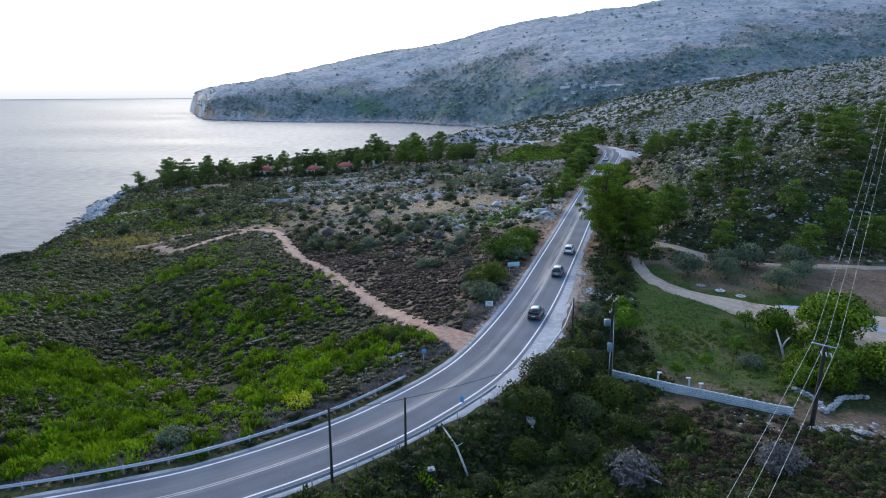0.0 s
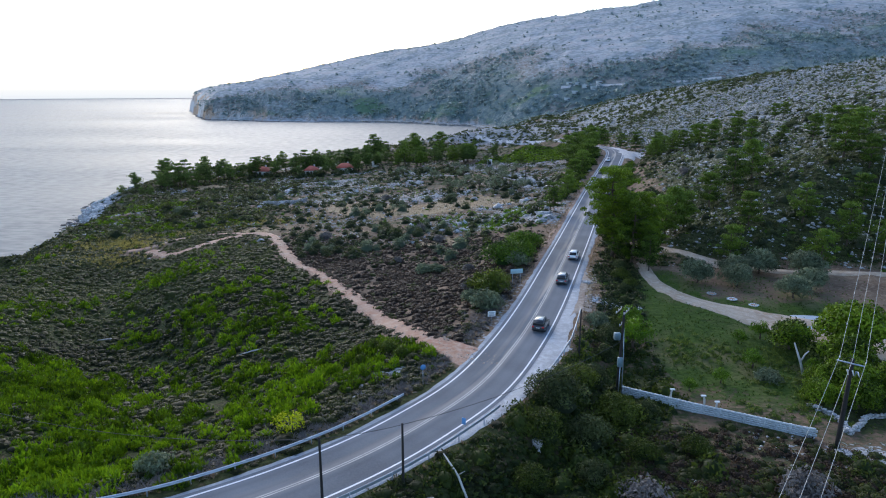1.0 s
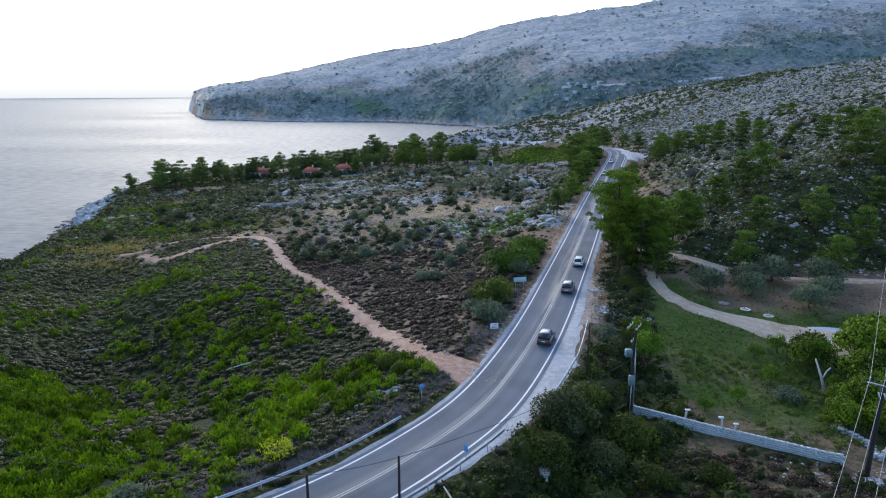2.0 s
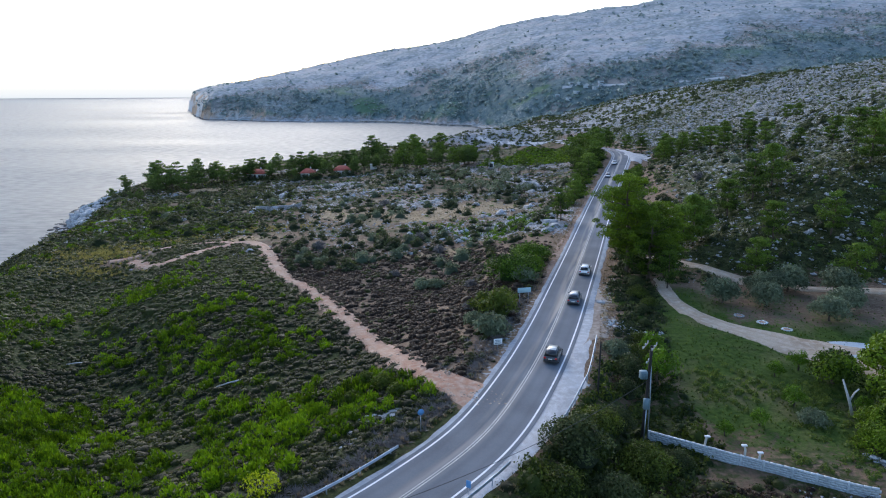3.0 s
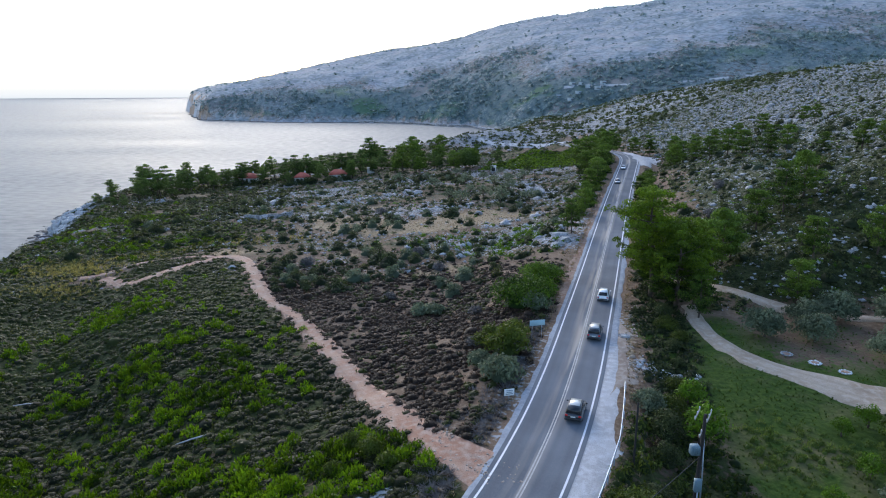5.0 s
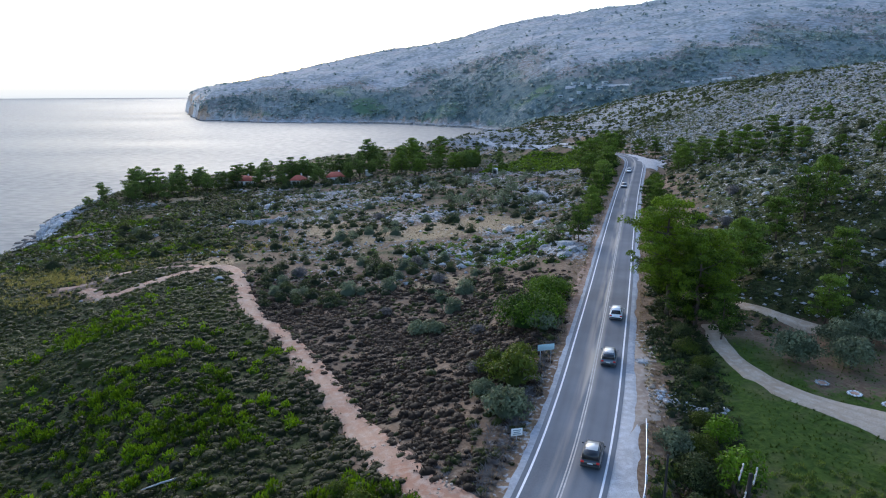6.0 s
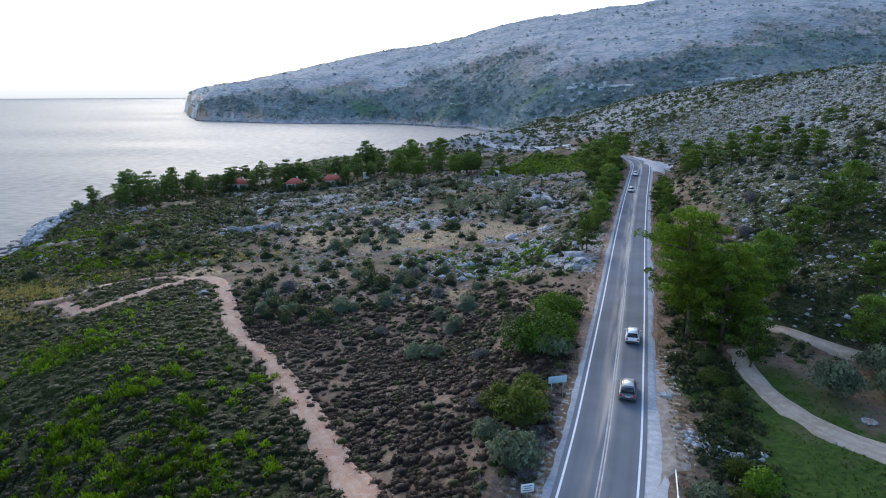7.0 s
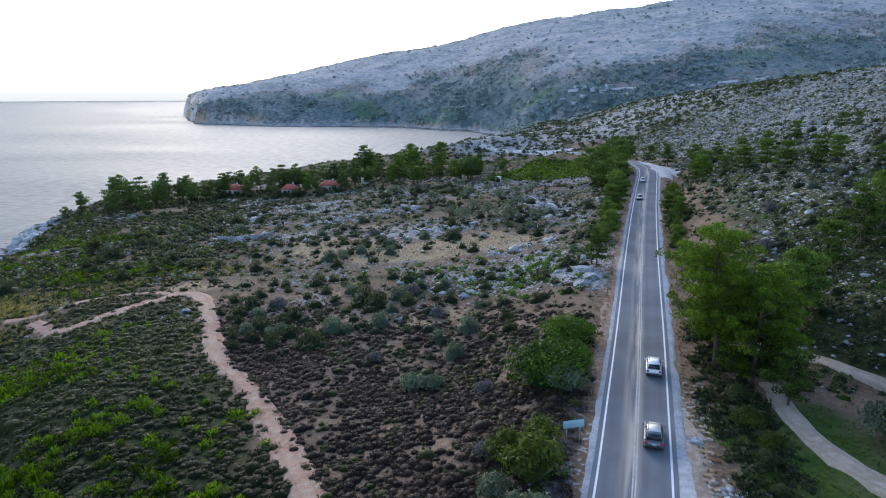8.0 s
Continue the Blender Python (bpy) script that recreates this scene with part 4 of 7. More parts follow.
# brown cushion heath between the dirt track and the road
def brown_keep(x, y):
    s = x - road_x(y)
    return (1 - knoll_side(x, y)) * step(-5, -9, s) * step(76, 84, y) * step(170, 142, y + 6 * wave(x, y, 12, 182) + 0.2 * (x + 28)) * (0.35 + 0.75 * step(0.3, 0.55, wobble(x, y, 5, 180, 2)))


X, Y = throw(24000, -60, 24, 78, 180, brown_keep)
ok = clear(X, Y, 0.15)
X, Y = X[ok], Y[ok]
n_, m_, f_ = bands(X, Y, 95, 400)
greenish = rng.uniform(0, 1, len(X)) < 0.08 + 0.5 * step(0.55, 0.8, wobble(X, Y, 11, 195)) + 0.35 * step(14, 7, road_x(Y) - X)
k = greenish
strew("heath", CUSHION_MID, X[k], Y[k], 0.26 + rng.gamma(3.0, 0.1, k.sum()), rng.uniform(0.65, 1.0, k.sum()), M_HEATH, "dull green heath cushions among brown ones", "heath")
for sel, shapes in ((n_, CUSHION_NEAR), (m_, CUSHION_MID)):
    k = sel & ~greenish
    strew("brown_heath", shapes, X[k], Y[k], 0.26 + rng.gamma(3.0, 0.095, k.sum()), rng.uniform(0.65, 1.0, k.sum()), M_BROWN,
          "dark brown cushions of dry heath on sandy soil", "heath", 0.45 + 0.4 * fractal(X[k], Y[k], 8, 2, 190) + rng.uniform(-0.3, 0.3, k.sum()))


# scrub over the stony middle ground, the hill and the ground below the road
def mid_keep(x, y):
    s = x - road_x(y)
    left = step(-5, -9, s) * step(148, 170, y) * step(5, 14, inland(x, y)) * (1 - 0.85 * dryness(x, y)) * (1 - knoll_side(x, y)) * (0.55 + 0.5 * wobble(x, y, 17, 200))
    right = step(6, 9, s) * step(119, 126, y) * (0.7 + 0.5 * wobble(x, y, 15, 201))
    return np.maximum(left, right)


X, Y = throw(42000, -190, 330, 118, 480, lambda x, y: mid_keep(x, y) * lerp_of(y, [120, 200, 480], [1, 0.8, 0.7]))
ok = clear(X, Y, 0.2)
X, Y = X[ok], Y[ok]
green = rng.uniform(0, 1, len(X)) < 0.18 + 0.6 * freshness(X, Y) * (Y < 300)
d = np.hypot(X, Y - 27)
k = ~green & (d < 190)
strew("low_scrub", SHRUB_MID, X[k], Y[k], rng.uniform(0.3, 0.85, k.sum()), rng.uniform(0.6, 1.1, k.sum()), M_DARK,
      "dark grey-green scrub between limestone rocks", "scrub")
k = ~green & (d >= 190)
strew("low_scrub", SHRUB_FAR, X[k], Y[k], rng.uniform(0.45, 1.3, k.sum()), rng.uniform(0.6, 1.1, k.sum()), M_DARK,
      "dark grey-green scrub between limestone rocks", "scrub")
strew("green_scrub", SHRUB_FAR, X[green], Y[green], rng.uniform(0.4, 1.0, green.sum()), rng.uniform(0.6, 1.0, green.sum()), M_VINE,
      "light green scrub between limestone rocks", "scrub")

# far slopes beyond the road's bend
X, Y = throw(15000, -60, 520, 470, 900, lambda x, y: step(12, 30, inland(x, y)) * (0.3 + 0.6 * wobble(x, y, 40, 205)))
strew("hill_scrub", SPECK, X, Y, rng.uniform(0.8, 2.3, len(X)), rng.uniform(0.6, 1.1, len(X)), M_DARK, "dark scrub dotted over a stony hillside", "scrub")

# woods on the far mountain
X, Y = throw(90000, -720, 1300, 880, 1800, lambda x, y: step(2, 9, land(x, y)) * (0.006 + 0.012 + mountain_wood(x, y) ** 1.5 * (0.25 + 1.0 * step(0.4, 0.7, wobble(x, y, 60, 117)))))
strew("mountain_woods", [leaves_on(8, 0.8, r1, low=0.15, jitter=0.3) for _ in range(5)], X, Y, rng.gamma(3.0, 0.5, len(X)) + 0.6, rng.uniform(0.7, 1.2, len(X)), M_HAZY_WOODS,
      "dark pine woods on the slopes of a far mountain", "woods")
xr = rng.uniform(-700, 700, 420)
yr = 1745 + rng.uniform(-45, 20, 420)
ok = land(xr, yr) > 30
xr, yr = xr[ok], yr[ok]
strew("ridge_trees", [leaves_on(20, 0.6, r1, low=-0.3, jitter=0.5) for _ in range(4)], xr, yr, rng.uniform(1.0, 2.6, len(xr)), rng.uniform(0.7, 1.2, len(xr)), M_HAZY_WOODS,
      "small dark trees along a mountain ridge", "woods")


# dark growth below the road on the landward side
def below_keep(x, y):
    s = x - road_x(y)
    return step(5, 8, s) * step(92, 84, y) * step(21, 17, x - 0.6 * (y - 60)) + (0.75 - 0.55 * step(18, 26, x)) * step(5, 7, s) * step(67, 63, y + 0.4 * (x - 30))


X, Y = throw(5600, -16, 66, 38, 92, below_keep)
ok = clear(X, Y, 0.5) & (meadow(X, Y) < 0.4)
X, Y = X[ok], Y[ok]
big = rng.uniform(0, 1, len(X)) < 0.1 * step(24, 16, X) + 0.02
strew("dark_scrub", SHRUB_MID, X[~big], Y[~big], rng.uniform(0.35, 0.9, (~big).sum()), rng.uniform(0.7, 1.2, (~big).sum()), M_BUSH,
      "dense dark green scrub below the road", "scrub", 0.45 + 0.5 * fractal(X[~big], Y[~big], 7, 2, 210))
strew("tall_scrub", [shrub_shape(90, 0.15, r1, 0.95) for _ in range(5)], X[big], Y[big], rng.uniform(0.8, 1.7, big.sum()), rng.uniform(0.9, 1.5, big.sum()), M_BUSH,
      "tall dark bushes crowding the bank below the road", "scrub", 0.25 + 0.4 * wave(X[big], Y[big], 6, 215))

X, Y = throw(3200, 18, 46, 86, 142, lambda x, y: step(8.5 - 2.5 * step(108, 118, y), 10 - 2.5 * step(108, 118, y), x - road_x(y)) * step(17, 13, x - road_x(y)) * (0.3 + 0.7 * wobble(x, y, 6, 335)))
ok = clear(X, Y, 0.3)
strew("dark_scrub", SHRUB_MID, X[ok], Y[ok], rng.uniform(0.35, 0.95, ok.sum()), rng.uniform(0.7, 1.2, ok.sum()), M_DARK, "dark low scrub on the bank under roadside pines", "scrub", rng.uniform(0, 0.6, ok.sum()))

X, Y = throw(3400, 16, 66, 40, 68, lambda x, y: step(66, 62, y + 0.45 * (x - 37)) * (0.2 + 0.8 * step(0.35, 0.6, wobble(x, y, 5, 340))))
ok = clear(X, Y, 0.5)
strew("heath", CUSHION_NEAR, X[ok], Y[ok], 0.28 + rng.gamma(3.0, 0.1, ok.sum()), rng.uniform(0.6, 1.0, ok.sum()), M_HEATH, "olive-green heath cushions on a stony bank", "heath")
X, Y = throw(1500, 18, 66, 40, 68, lambda x, y: step(67, 63, y + 0.45 * (x - 37)) * step(0.5, 0.75, wobble(x, y, 6, 342)))
strew("bank_stones", ROCKS, X, Y, 0.08 + rng.gamma(1.5, 0.1, len(X)), rng.uniform(0.5, 0.9, len(X)), M_STONE, "pale loose stones on a bank below a wall", "stones")

lowbrown = throw(1500, 18, 66, 40, 68, lambda x, y: step(66, 62, y + 0.45 * (x - 37)))
ok = clear(*lowbrown, 0.5)
bx, by = lowbrown[0][ok], lowbrown[1][ok]
strew("brown_heath", SHRUB_NEAR, bx, by, rng.uniform(0.35, 0.75, len(bx)), rng.uniform(0.7, 1.0, len(bx)), M_BROWN, "brown and green heath on a rough bank", "heath")

# grass and herbs in the meadow, straw on the banks and the dry field
X, Y = throw(10500, 20, 76, 62, 124, lambda x, y: meadow(x, y) * (0.3 + 0.7 * wobble(x, y, 6, 220)))
ok = clear(X, Y, 0.1)
X, Y = X[ok], Y[ok]
strew("meadow_grass", TUFT, X, Y, rng.uniform(0.14, 0.32, len(X)), rng.uniform(0.7, 1.3, len(X)), M_GRASS, "short green grass of a meadow", "grass", 0.5 + 0.5 * fractal(X, Y, 10, 3, 225))
X, Y = throw(1500, 27, 60, 66, 97, lambda x, y: meadow(x, y) * step(0.5, 0.72, wobble(x, y, 7, 230, 2)) * step(96, 84, y))
strew("meadow_herbs", FRESH_MID, X, Y, rng.uniform(0.25, 0.6, len(X)), rng.uniform(0.8, 1.3, len(X)), M_HERB, "yellow-green herbs in a meadow", "herbs")
X, Y = throw(48000, -130, 110, 150, 340, lambda x, y: dryness(x, y) * 0.9)
ok = clear(X, Y, 0)
strew("dry_grass", TUFT, X[ok], Y[ok], rng.uniform(0.2, 0.45, ok.sum()), rng.uniform(0.7, 1.3, ok.sum()), M_STRAW, "dry straw-coloured grass", "grass")
t_ = rng.integers(0, 330, 3600)
side = np.where(rng.uniform(0, 1, 3600) < 0.5, -1, 1)
off = side * (5.0 + rng.exponential(1.3, 3600)) + np.where(side > 0, 1.4 * step(60, 84, ROAD[t_, 1]) * step(118, 100, ROAD[t_, 1]), 0)
bx, by = (ROAD[t_] + normals_of(ROAD)[t_] * off[:, None]).T
ok = seen(bx, by) & clear(bx, by, 0.1)
strew("bank_grass", TUFT, bx[ok], by[ok], rng.uniform(0.2, 0.5, ok.sum()), rng.uniform(0.7, 1.3, ok.sum()), M_STRAW, "dry grass along the road's banks", "grass")

t_ = rng.integers(60, 215, 1500)
off = -(5.4 + rng.gamma(2.0, 0.75, 1500))
bx, by = (ROAD[t_] + normals_of(ROAD)[t_] * off[:, None]).T
ok = seen(bx, by) & clear(bx, by, 0.1)
strew("dry_brush", [tuft_shape(22, r1, 1.3) for _ in range(4)], bx[ok], by[ok], rng.uniform(0.35, 0.8, ok.sum()), rng.uniform(0.4, 0.9, ok.sum()), M_GREYBUSH, "dry brown and grey brushwood behind the guard rail", "brushwood", rng.uniform(0, 0.5, ok.sum()))

# loose limestone
X, Y = throw(125000, -200, 330, 60, 470, lambda x, y: np.maximum(rockiness(x, y), 0.3 * step(14, 24, x - road_x(y)) * step(122, 134, y)) ** 1.6 * lerp_of(y, [60, 160, 470], [0.8, 0.6, 0.4]))
ok = clear(X, Y, 0.3)
X, Y = X[ok], Y[ok]
big = np.hypot(X, Y) / 500
strew("limestone_rocks", ROCKS, X, Y, (0.12 + rng.gamma(1.5, 0.14, len(X))) * (0.85 + 1.6 * big), rng.uniform(0.6, 1.0, len(X)), M_STONE,
      "pale grey limestone rocks scattered over rough ground", "rocks", sink=0.0)
X, Y = throw(9500, -60, 480, 470, 800, lambda x, y: 0.8 * step(8, 20, inland(x, y)) * wobble(x, y, 30, 240))
strew("hillside_rocks", ROCKS, X, Y, rng.uniform(0.6, 2.2, len(X)), rng.uniform(0.5, 0.9, len(X)), M_STONE, "pale rocks on a far stony hillside", "rocks")
X, Y = throw(6500, -205, -135, 262, 372, lambda x, y: step(-6, -1, inland(x, y)) * step(17, 8, inland(x, y)))
strew("shore_rocks", ROCKS, X, Y, 0.35 + rng.gamma(1.5, 0.4, len(X)), rng.uniform(0.5, 1.1, len(X)), M_WHITEROCK, "pale broken limestone rocks along the waterline", "rocks", sink=0.0, z=np.maximum(ground(X, Y), -0.2))
def far_waterline(x0, x1, count, low, high):
    """Random places along the far shore, from low to high metres inland of the water's edge."""
    x, xs, ys = rng.uniform(x0, x1, count), np.linspace(x0, x1, 90), np.arange(980, 2150, 6.0)
    dry = land(np.repeat(xs[:, None], len(ys), 1), np.repeat(ys[None, :], len(xs), 0)) > 0.6
    return x, np.interp(x, xs, ys[dry.argmax(1)]) + rng.uniform(low, high, count)


X, Y = far_waterline(-150, 72, 1500, -16, -3)
strew("far_shore_rocks", ROCKS, X, Y, rng.uniform(1.0, 3.0, len(X)), rng.uniform(0.5, 0.9, len(X)), M_PALE, "bare whitish rock along a far shoreline", "rocks", sink=0.0, z=rng.uniform(-0.3, 3.2, len(X)))
X, Y = far_waterline(-600, -120, 2200, -16, -9)
strew("wet_rocks", ROCKS, X, Y, rng.uniform(1.2, 2.8, len(X)), rng.uniform(0.4, 0.8, len(X)), M_WETROCK, "dark wet rock at the foot of a far cliff", "rocks", sink=0.0, z=np.zeros(len(X)))
X, Y = throw(9000, 14, 34, 88, 128, lambda x, y: bell(x, y, 23.4, 109, 1.9, 13, -17) * wobble(x, y, 3, 260))
ok = clear(X, Y, 0.4)
strew("tan_rocks", ROCKS, X[ok], Y[ok], rng.uniform(0.12, 0.55, ok.sum()), rng.uniform(0.5, 0.9, ok.sum()), M_TANROCK, "sandy broken rocks on the bank beside the road", "rocks")
X, Y = throw(5000, -14, 8, 77, 104, lambda x, y: step(3.2, 1.2, nearest(x, y, TRACK[::2])[0]) * step(100, 84, y) * 0.5)
strew("track_stones", ROCKS, X, Y, rng.uniform(0.05, 0.2, len(X)), rng.uniform(0.5, 0.9, len(X)), M_TANROCK, "small pale stones on a dirt track", "stones", z=ground(X, Y) + 0.1)
X, Y = throw(2200, -215, -120, 262, 372, lambda x, y: step(-9, -5, inland(x, y)) * step(2, -2, inland(x, y)))
strew("wet_rocks", ROCKS, X, Y, 0.6 + rng.gamma(1.5, 0.6, len(X)), rng.uniform(0.4, 0.7, len(X)), M_WETROCK, "dark wet rocks at the water's edge", "rocks", sink=0.0, z=np.full(len(X), -0.1))


def chip_shape(r):
    """A small splinter of rock."""
    v = np.array([(1, 0, 0), (0, 1, 0), (-1, 0, 0), (0, -1, 0), (0.1, 0.1, 1), (0, 0, -0.6)]) * r.uniform(0.6, 1.2, (6, 1)) * np.array([1, r.uniform(0.5, 1), r.uniform(0.4, 0.7)])
    f = np.array([(0, 1, 4), (1, 2, 4), (2, 3, 4), (3, 0, 4), (1, 0, 5), (2, 1, 5), (3, 2, 5), (0, 3, 5)])
    return v, f


CHIPS = [chip_shape(r1) for _ in range(8)]
X, Y = throw(36000, 44, 330, 124, 470, lambda x, y: step(12, 22, x - road_x(y)) * step(122, 134, y) * (0.1 + 0.8 * wobble(x, y, 12, 280) ** 1.3) * lerp_of(y, [124, 200, 470], [0.6, 0.6, 0.8]))
ok = clear(X, Y, 0.2)
X, Y = X[ok], Y[ok]
strew("hill_stones", CHIPS + ROCKS[:3], X, Y, rng.uniform(0.14, 0.6, len(X)) * (0.7 + np.hypot(X, Y) / 260), rng.uniform(0.7, 1.2, len(X)), M_STONE, "small pale limestone splinters strewn over a hillside", "rocks", sink=0.0)

X, Y = throw(9000, 42, 104, 122, 178, lambda x, y: step(12, 20, x - road_x(y)) * (0.12 + 0.5 * wobble(x, y, 5, 345) ** 2))
ok = clear(X, Y, 0.2)
strew("hill_stones", CHIPS, X[ok], Y[ok], 0.1 + rng.gamma(1.5, 0.13, ok.sum()), rng.uniform(0.6, 1.1, ok.sum()), M_STONE, "pale limestone rubble between low shrubs", "rocks", sink=0.0)
X, Y = throw(5200, 42, 104, 122, 178, lambda x, y: step(10, 16, x - road_x(y)) * (0.3 + 0.6 * wobble(x, y, 7, 347)))
ok = clear(X, Y, 0.3)
strew("low_scrub", SHRUB_MID, X[ok], Y[ok], 0.22 + rng.gamma(2.0, 0.14, ok.sum()), rng.uniform(0.6, 1.0, ok.sum()), M_DARK, "dark tussocks of scrub at the foot of a hill", "scrub")

X, Y = throw(12000, -80, 60, 158, 335, lambda x, y: step(-6, -9, x - road_x(y)) * step(12, 24, inland(x, y)) * step(0.4, 0.7, wobble(x, y, 15, 282)) * (1 - dryness(x, y)) * (1 - knoll_side(x, y)))
ok = clear(X, Y, 0.2)
X, Y = X[ok], Y[ok]
strew("terrace_stones", CHIPS, X, Y, rng.uniform(0.16, 0.55, len(X)) * (0.7 + Y / 330), rng.uniform(0.6, 1.1, len(X)), M_STONE, "pale broken limestone lying between terrace shrubs", "rocks", sink=0.0)

# bare white rock breaking through
X, Y = throw(60000, -75, 60, 140, 300, lambda x, y: (bell(x, y, 35, 266, 4, 17, 8) + bell(x, y, 26, 173, 2.6, 10, 8) + 0.8 * bell(x, y, -1, 238, 15, 1.6, 25) + 0.8 * bell(x, y, 20, 208, 12, 1.5, 30)
             + 0.45 * bell(x, y, 8, 178, 12, 7, 15) + 0.5 * bell(x, y, -57, 232, 12, 4, 12) + 0.3 * bell(x, y, -30, 262, 18, 5, 20) + 0.35 * bell(x, y, -75, 262, 16, 8, 10)) * (0.25 + 0.75 * wobble(x, y, 4, 320)) * step(-6, -8, x - road_x(y)) * 0.5)
strew("rock_outcrop", ROCKS[:5] + CHIPS, X, Y, 0.2 + rng.gamma(1.6, 0.2, len(X)) * (0.7 + Y / 300), rng.uniform(0.6, 1.2, len(X)), M_WHITEROCK, "jagged white limestone breaking through the scrub", "rocks", sink=0.0)

X, Y = throw(2600, 21, 32, 96, 107, lambda x, y: bell(x, y, 25.6, 101.6, 3.6, 1.5, -12) * 0.6)
ok = clear(X, Y, 0.2)
strew("rock_outcrop", CHIPS, X[ok], Y[ok], 0.1 + rng.gamma(1.5, 0.13, ok.sum()), rng.uniform(0.5, 0.9, ok.sum()), M_WHITEROCK, "white broken limestone on the bank by the meadow", "rocks", sink=0.0)

# bright scrub between the rock terraces
X, Y = throw(2600, -20, 40, 160, 215, lambda x, y: (0.3 * bell(x, y, 4, 186, 13, 9, 10) + 0.9 * bell(x, y, 19, 178, 6, 14, -17)) * (0.3 + 0.7 * wobble(x, y, 6, 285)) * step(-6, -9, x - road_x(y)))
strew("green_scrub", FRESH_MID, X, Y, rng.uniform(0.5, 1.1, len(X)), rng.uniform(0.7, 1.1, len(X)), M_VINE, "leafy green scrub between rock terraces", "shrubs")

# golden grass round the end of the track, young green beyond it
X, Y = throw(26000, -115, -30, 152, 212, lambda x, y: (0.9 * bell(x, y, -84, 173, 6, 5) + 0.8 * bell(x, y, -84, 161, 8, 4) + 0.7 * bell(x, y, -53, 199, 12, 3) + 0.5 * bell(x, y, -72, 188, 14, 3, 20) + 0.6 * bell(x, y, -93, 178, 10, 7)) * (0.3 + 0.7 * wobble(x, y, 5, 365)))
ok = clear(X, Y, 0)
strew("golden_grass", TUFT, X[ok], Y[ok], rng.uniform(0.45, 0.85, ok.sum()), rng.uniform(0.8, 1.2, ok.sum()), M_GOLDEN, "golden dry grass round the end of a dirt track", "grass")
X, Y = throw(4200, -105, -50, 138, 214, lambda x, y: (0.9 * bell(x, y, -80, 200, 13, 4, 8) + 0.8 * bell(x, y, -60, 146, 7, 4)) * (0.4 + 0.6 * wobble(x, y, 5, 366)))
ok = clear(X, Y, 0.2)
strew("green_scrub", FRESH_MID, X[ok], Y[ok], rng.uniform(0.5, 1.0, ok.sum()), rng.uniform(0.6, 1.0, ok.sum()), M_FRESH, "bright young green shrubs beyond a dirt track", "shrubs")


# ---------------------------------------------------------------- solid shapes
def tube(points, radii, sides=6, caps=True):
    """A tapered round bar along a bent line."""
    p = np.asarray(points, float)
    radii = np.broadcast_to(np.asarray(radii, float), (len(p),))
    t = np.gradient(p, axis=0)
    t /= np.linalg.norm(t, axis=1)[:, None] + 1e-9
    ref = np.array([0.31, 0.17, 0.93]) if abs(t[0][2]) < 0.9 else np.array([0.93, 0.2, 0.1])
    u = np.cross(t, ref)
    u /= np.linalg.norm(u, axis=1)[:, None]
    w = np.cross(t, u)
    a = np.linspace(0, 2 * math.pi, sides, endpoint=False)
    v = p[:, None] + radii[:, None, None] * (np.cos(a)[None, :, None] * u[:, None] + np.sin(a)[None, :, None] * w[:, None])
    f = []
    for k in range(len(p) - 1):
        for i in range(sides):
            b, c = k * sides + i, k * sides + (i + 1) % sides
            f += [(b, c, c + sides), (b, c + sides, b + sides)]
    if caps:
        n = (len(p) - 1) * sides
        f += [(0, i + 1, i) for i in range(1, sides - 1)] + [(n, n + i, n + i + 1) for i in range(1, sides - 1)]
    return v.reshape(-1, 3), np.array(f)


def loft(rings):
    """A closed skin through rings of equally many points."""
    n = len(rings[0])
    v = np.concatenate([np.asarray(r, float) for r in rings])
    f = []
    for k in range(len(rings) - 1):
        for i in range(n):
            b, c = k * n + i, k * n + (i + 1) % n
            f += [(b, c, c + n), (b, c + n, b + n)]
    e = (len(rings) - 1) * n
    f += [(0, i + 1, i) for i in range(1, n - 1)] + [(e, e + i, e + i + 1) for i in range(1, n - 1)]
    return v, np.array(f)


def block(cx, cy, cz, sx, sy, sz, bevel=0.0):
    """A box with chamfered edges."""
    bm = bmesh.new()
    bmesh.ops.create_cube(bm, size=1)
    bmesh.ops.scale(bm, vec=(sx, sy, sz), verts=bm.verts)
    if bevel:
        bmesh.ops.bevel(bm, geom=bm.edges, offset=bevel, segments=1, affect="EDGES")
    bmesh.ops.translate(bm, vec=(cx, cy, cz), verts=bm.verts)
    bmesh.ops.triangulate(bm, faces=bm.faces)
    bm.verts.index_update()
    v, f = np.array([q.co[:] for q in bm.verts]), np.array([[q.index for q in p.verts] for p in bm.faces])
    bm.free()
    return v, f


def shape(name, pieces, mat, smooth=False, tint=None):
    v, f = join(pieces) if isinstance(pieces, list) else pieces
    me = mesh_from(name, v, f, mat, smooth)
    if tint is not None:
        give(me, "tint", tint)
    return me


# ---------------------------------------------------------------- trees and large shrubs
def crown_of(centres, radii, count, size, r, squash=0.75, low=-0.6, narrow=0.55):
    """Foliage clumps at limb ends; returns the skin and a tint for each clump."""
    pieces, tints = [], []
    for c, rad in zip(centres, radii):
        v, f = leaves_on(count, size / rad, r, low=low, jitter=0.55, squash=squash, narrow=narrow)
        pieces.append((v * rad + c, f))
        tints.append(np.full(len(v), r.uniform(0, 1)))
    v, f = join(pieces)
    return (v, f), np.concatenate(tints)


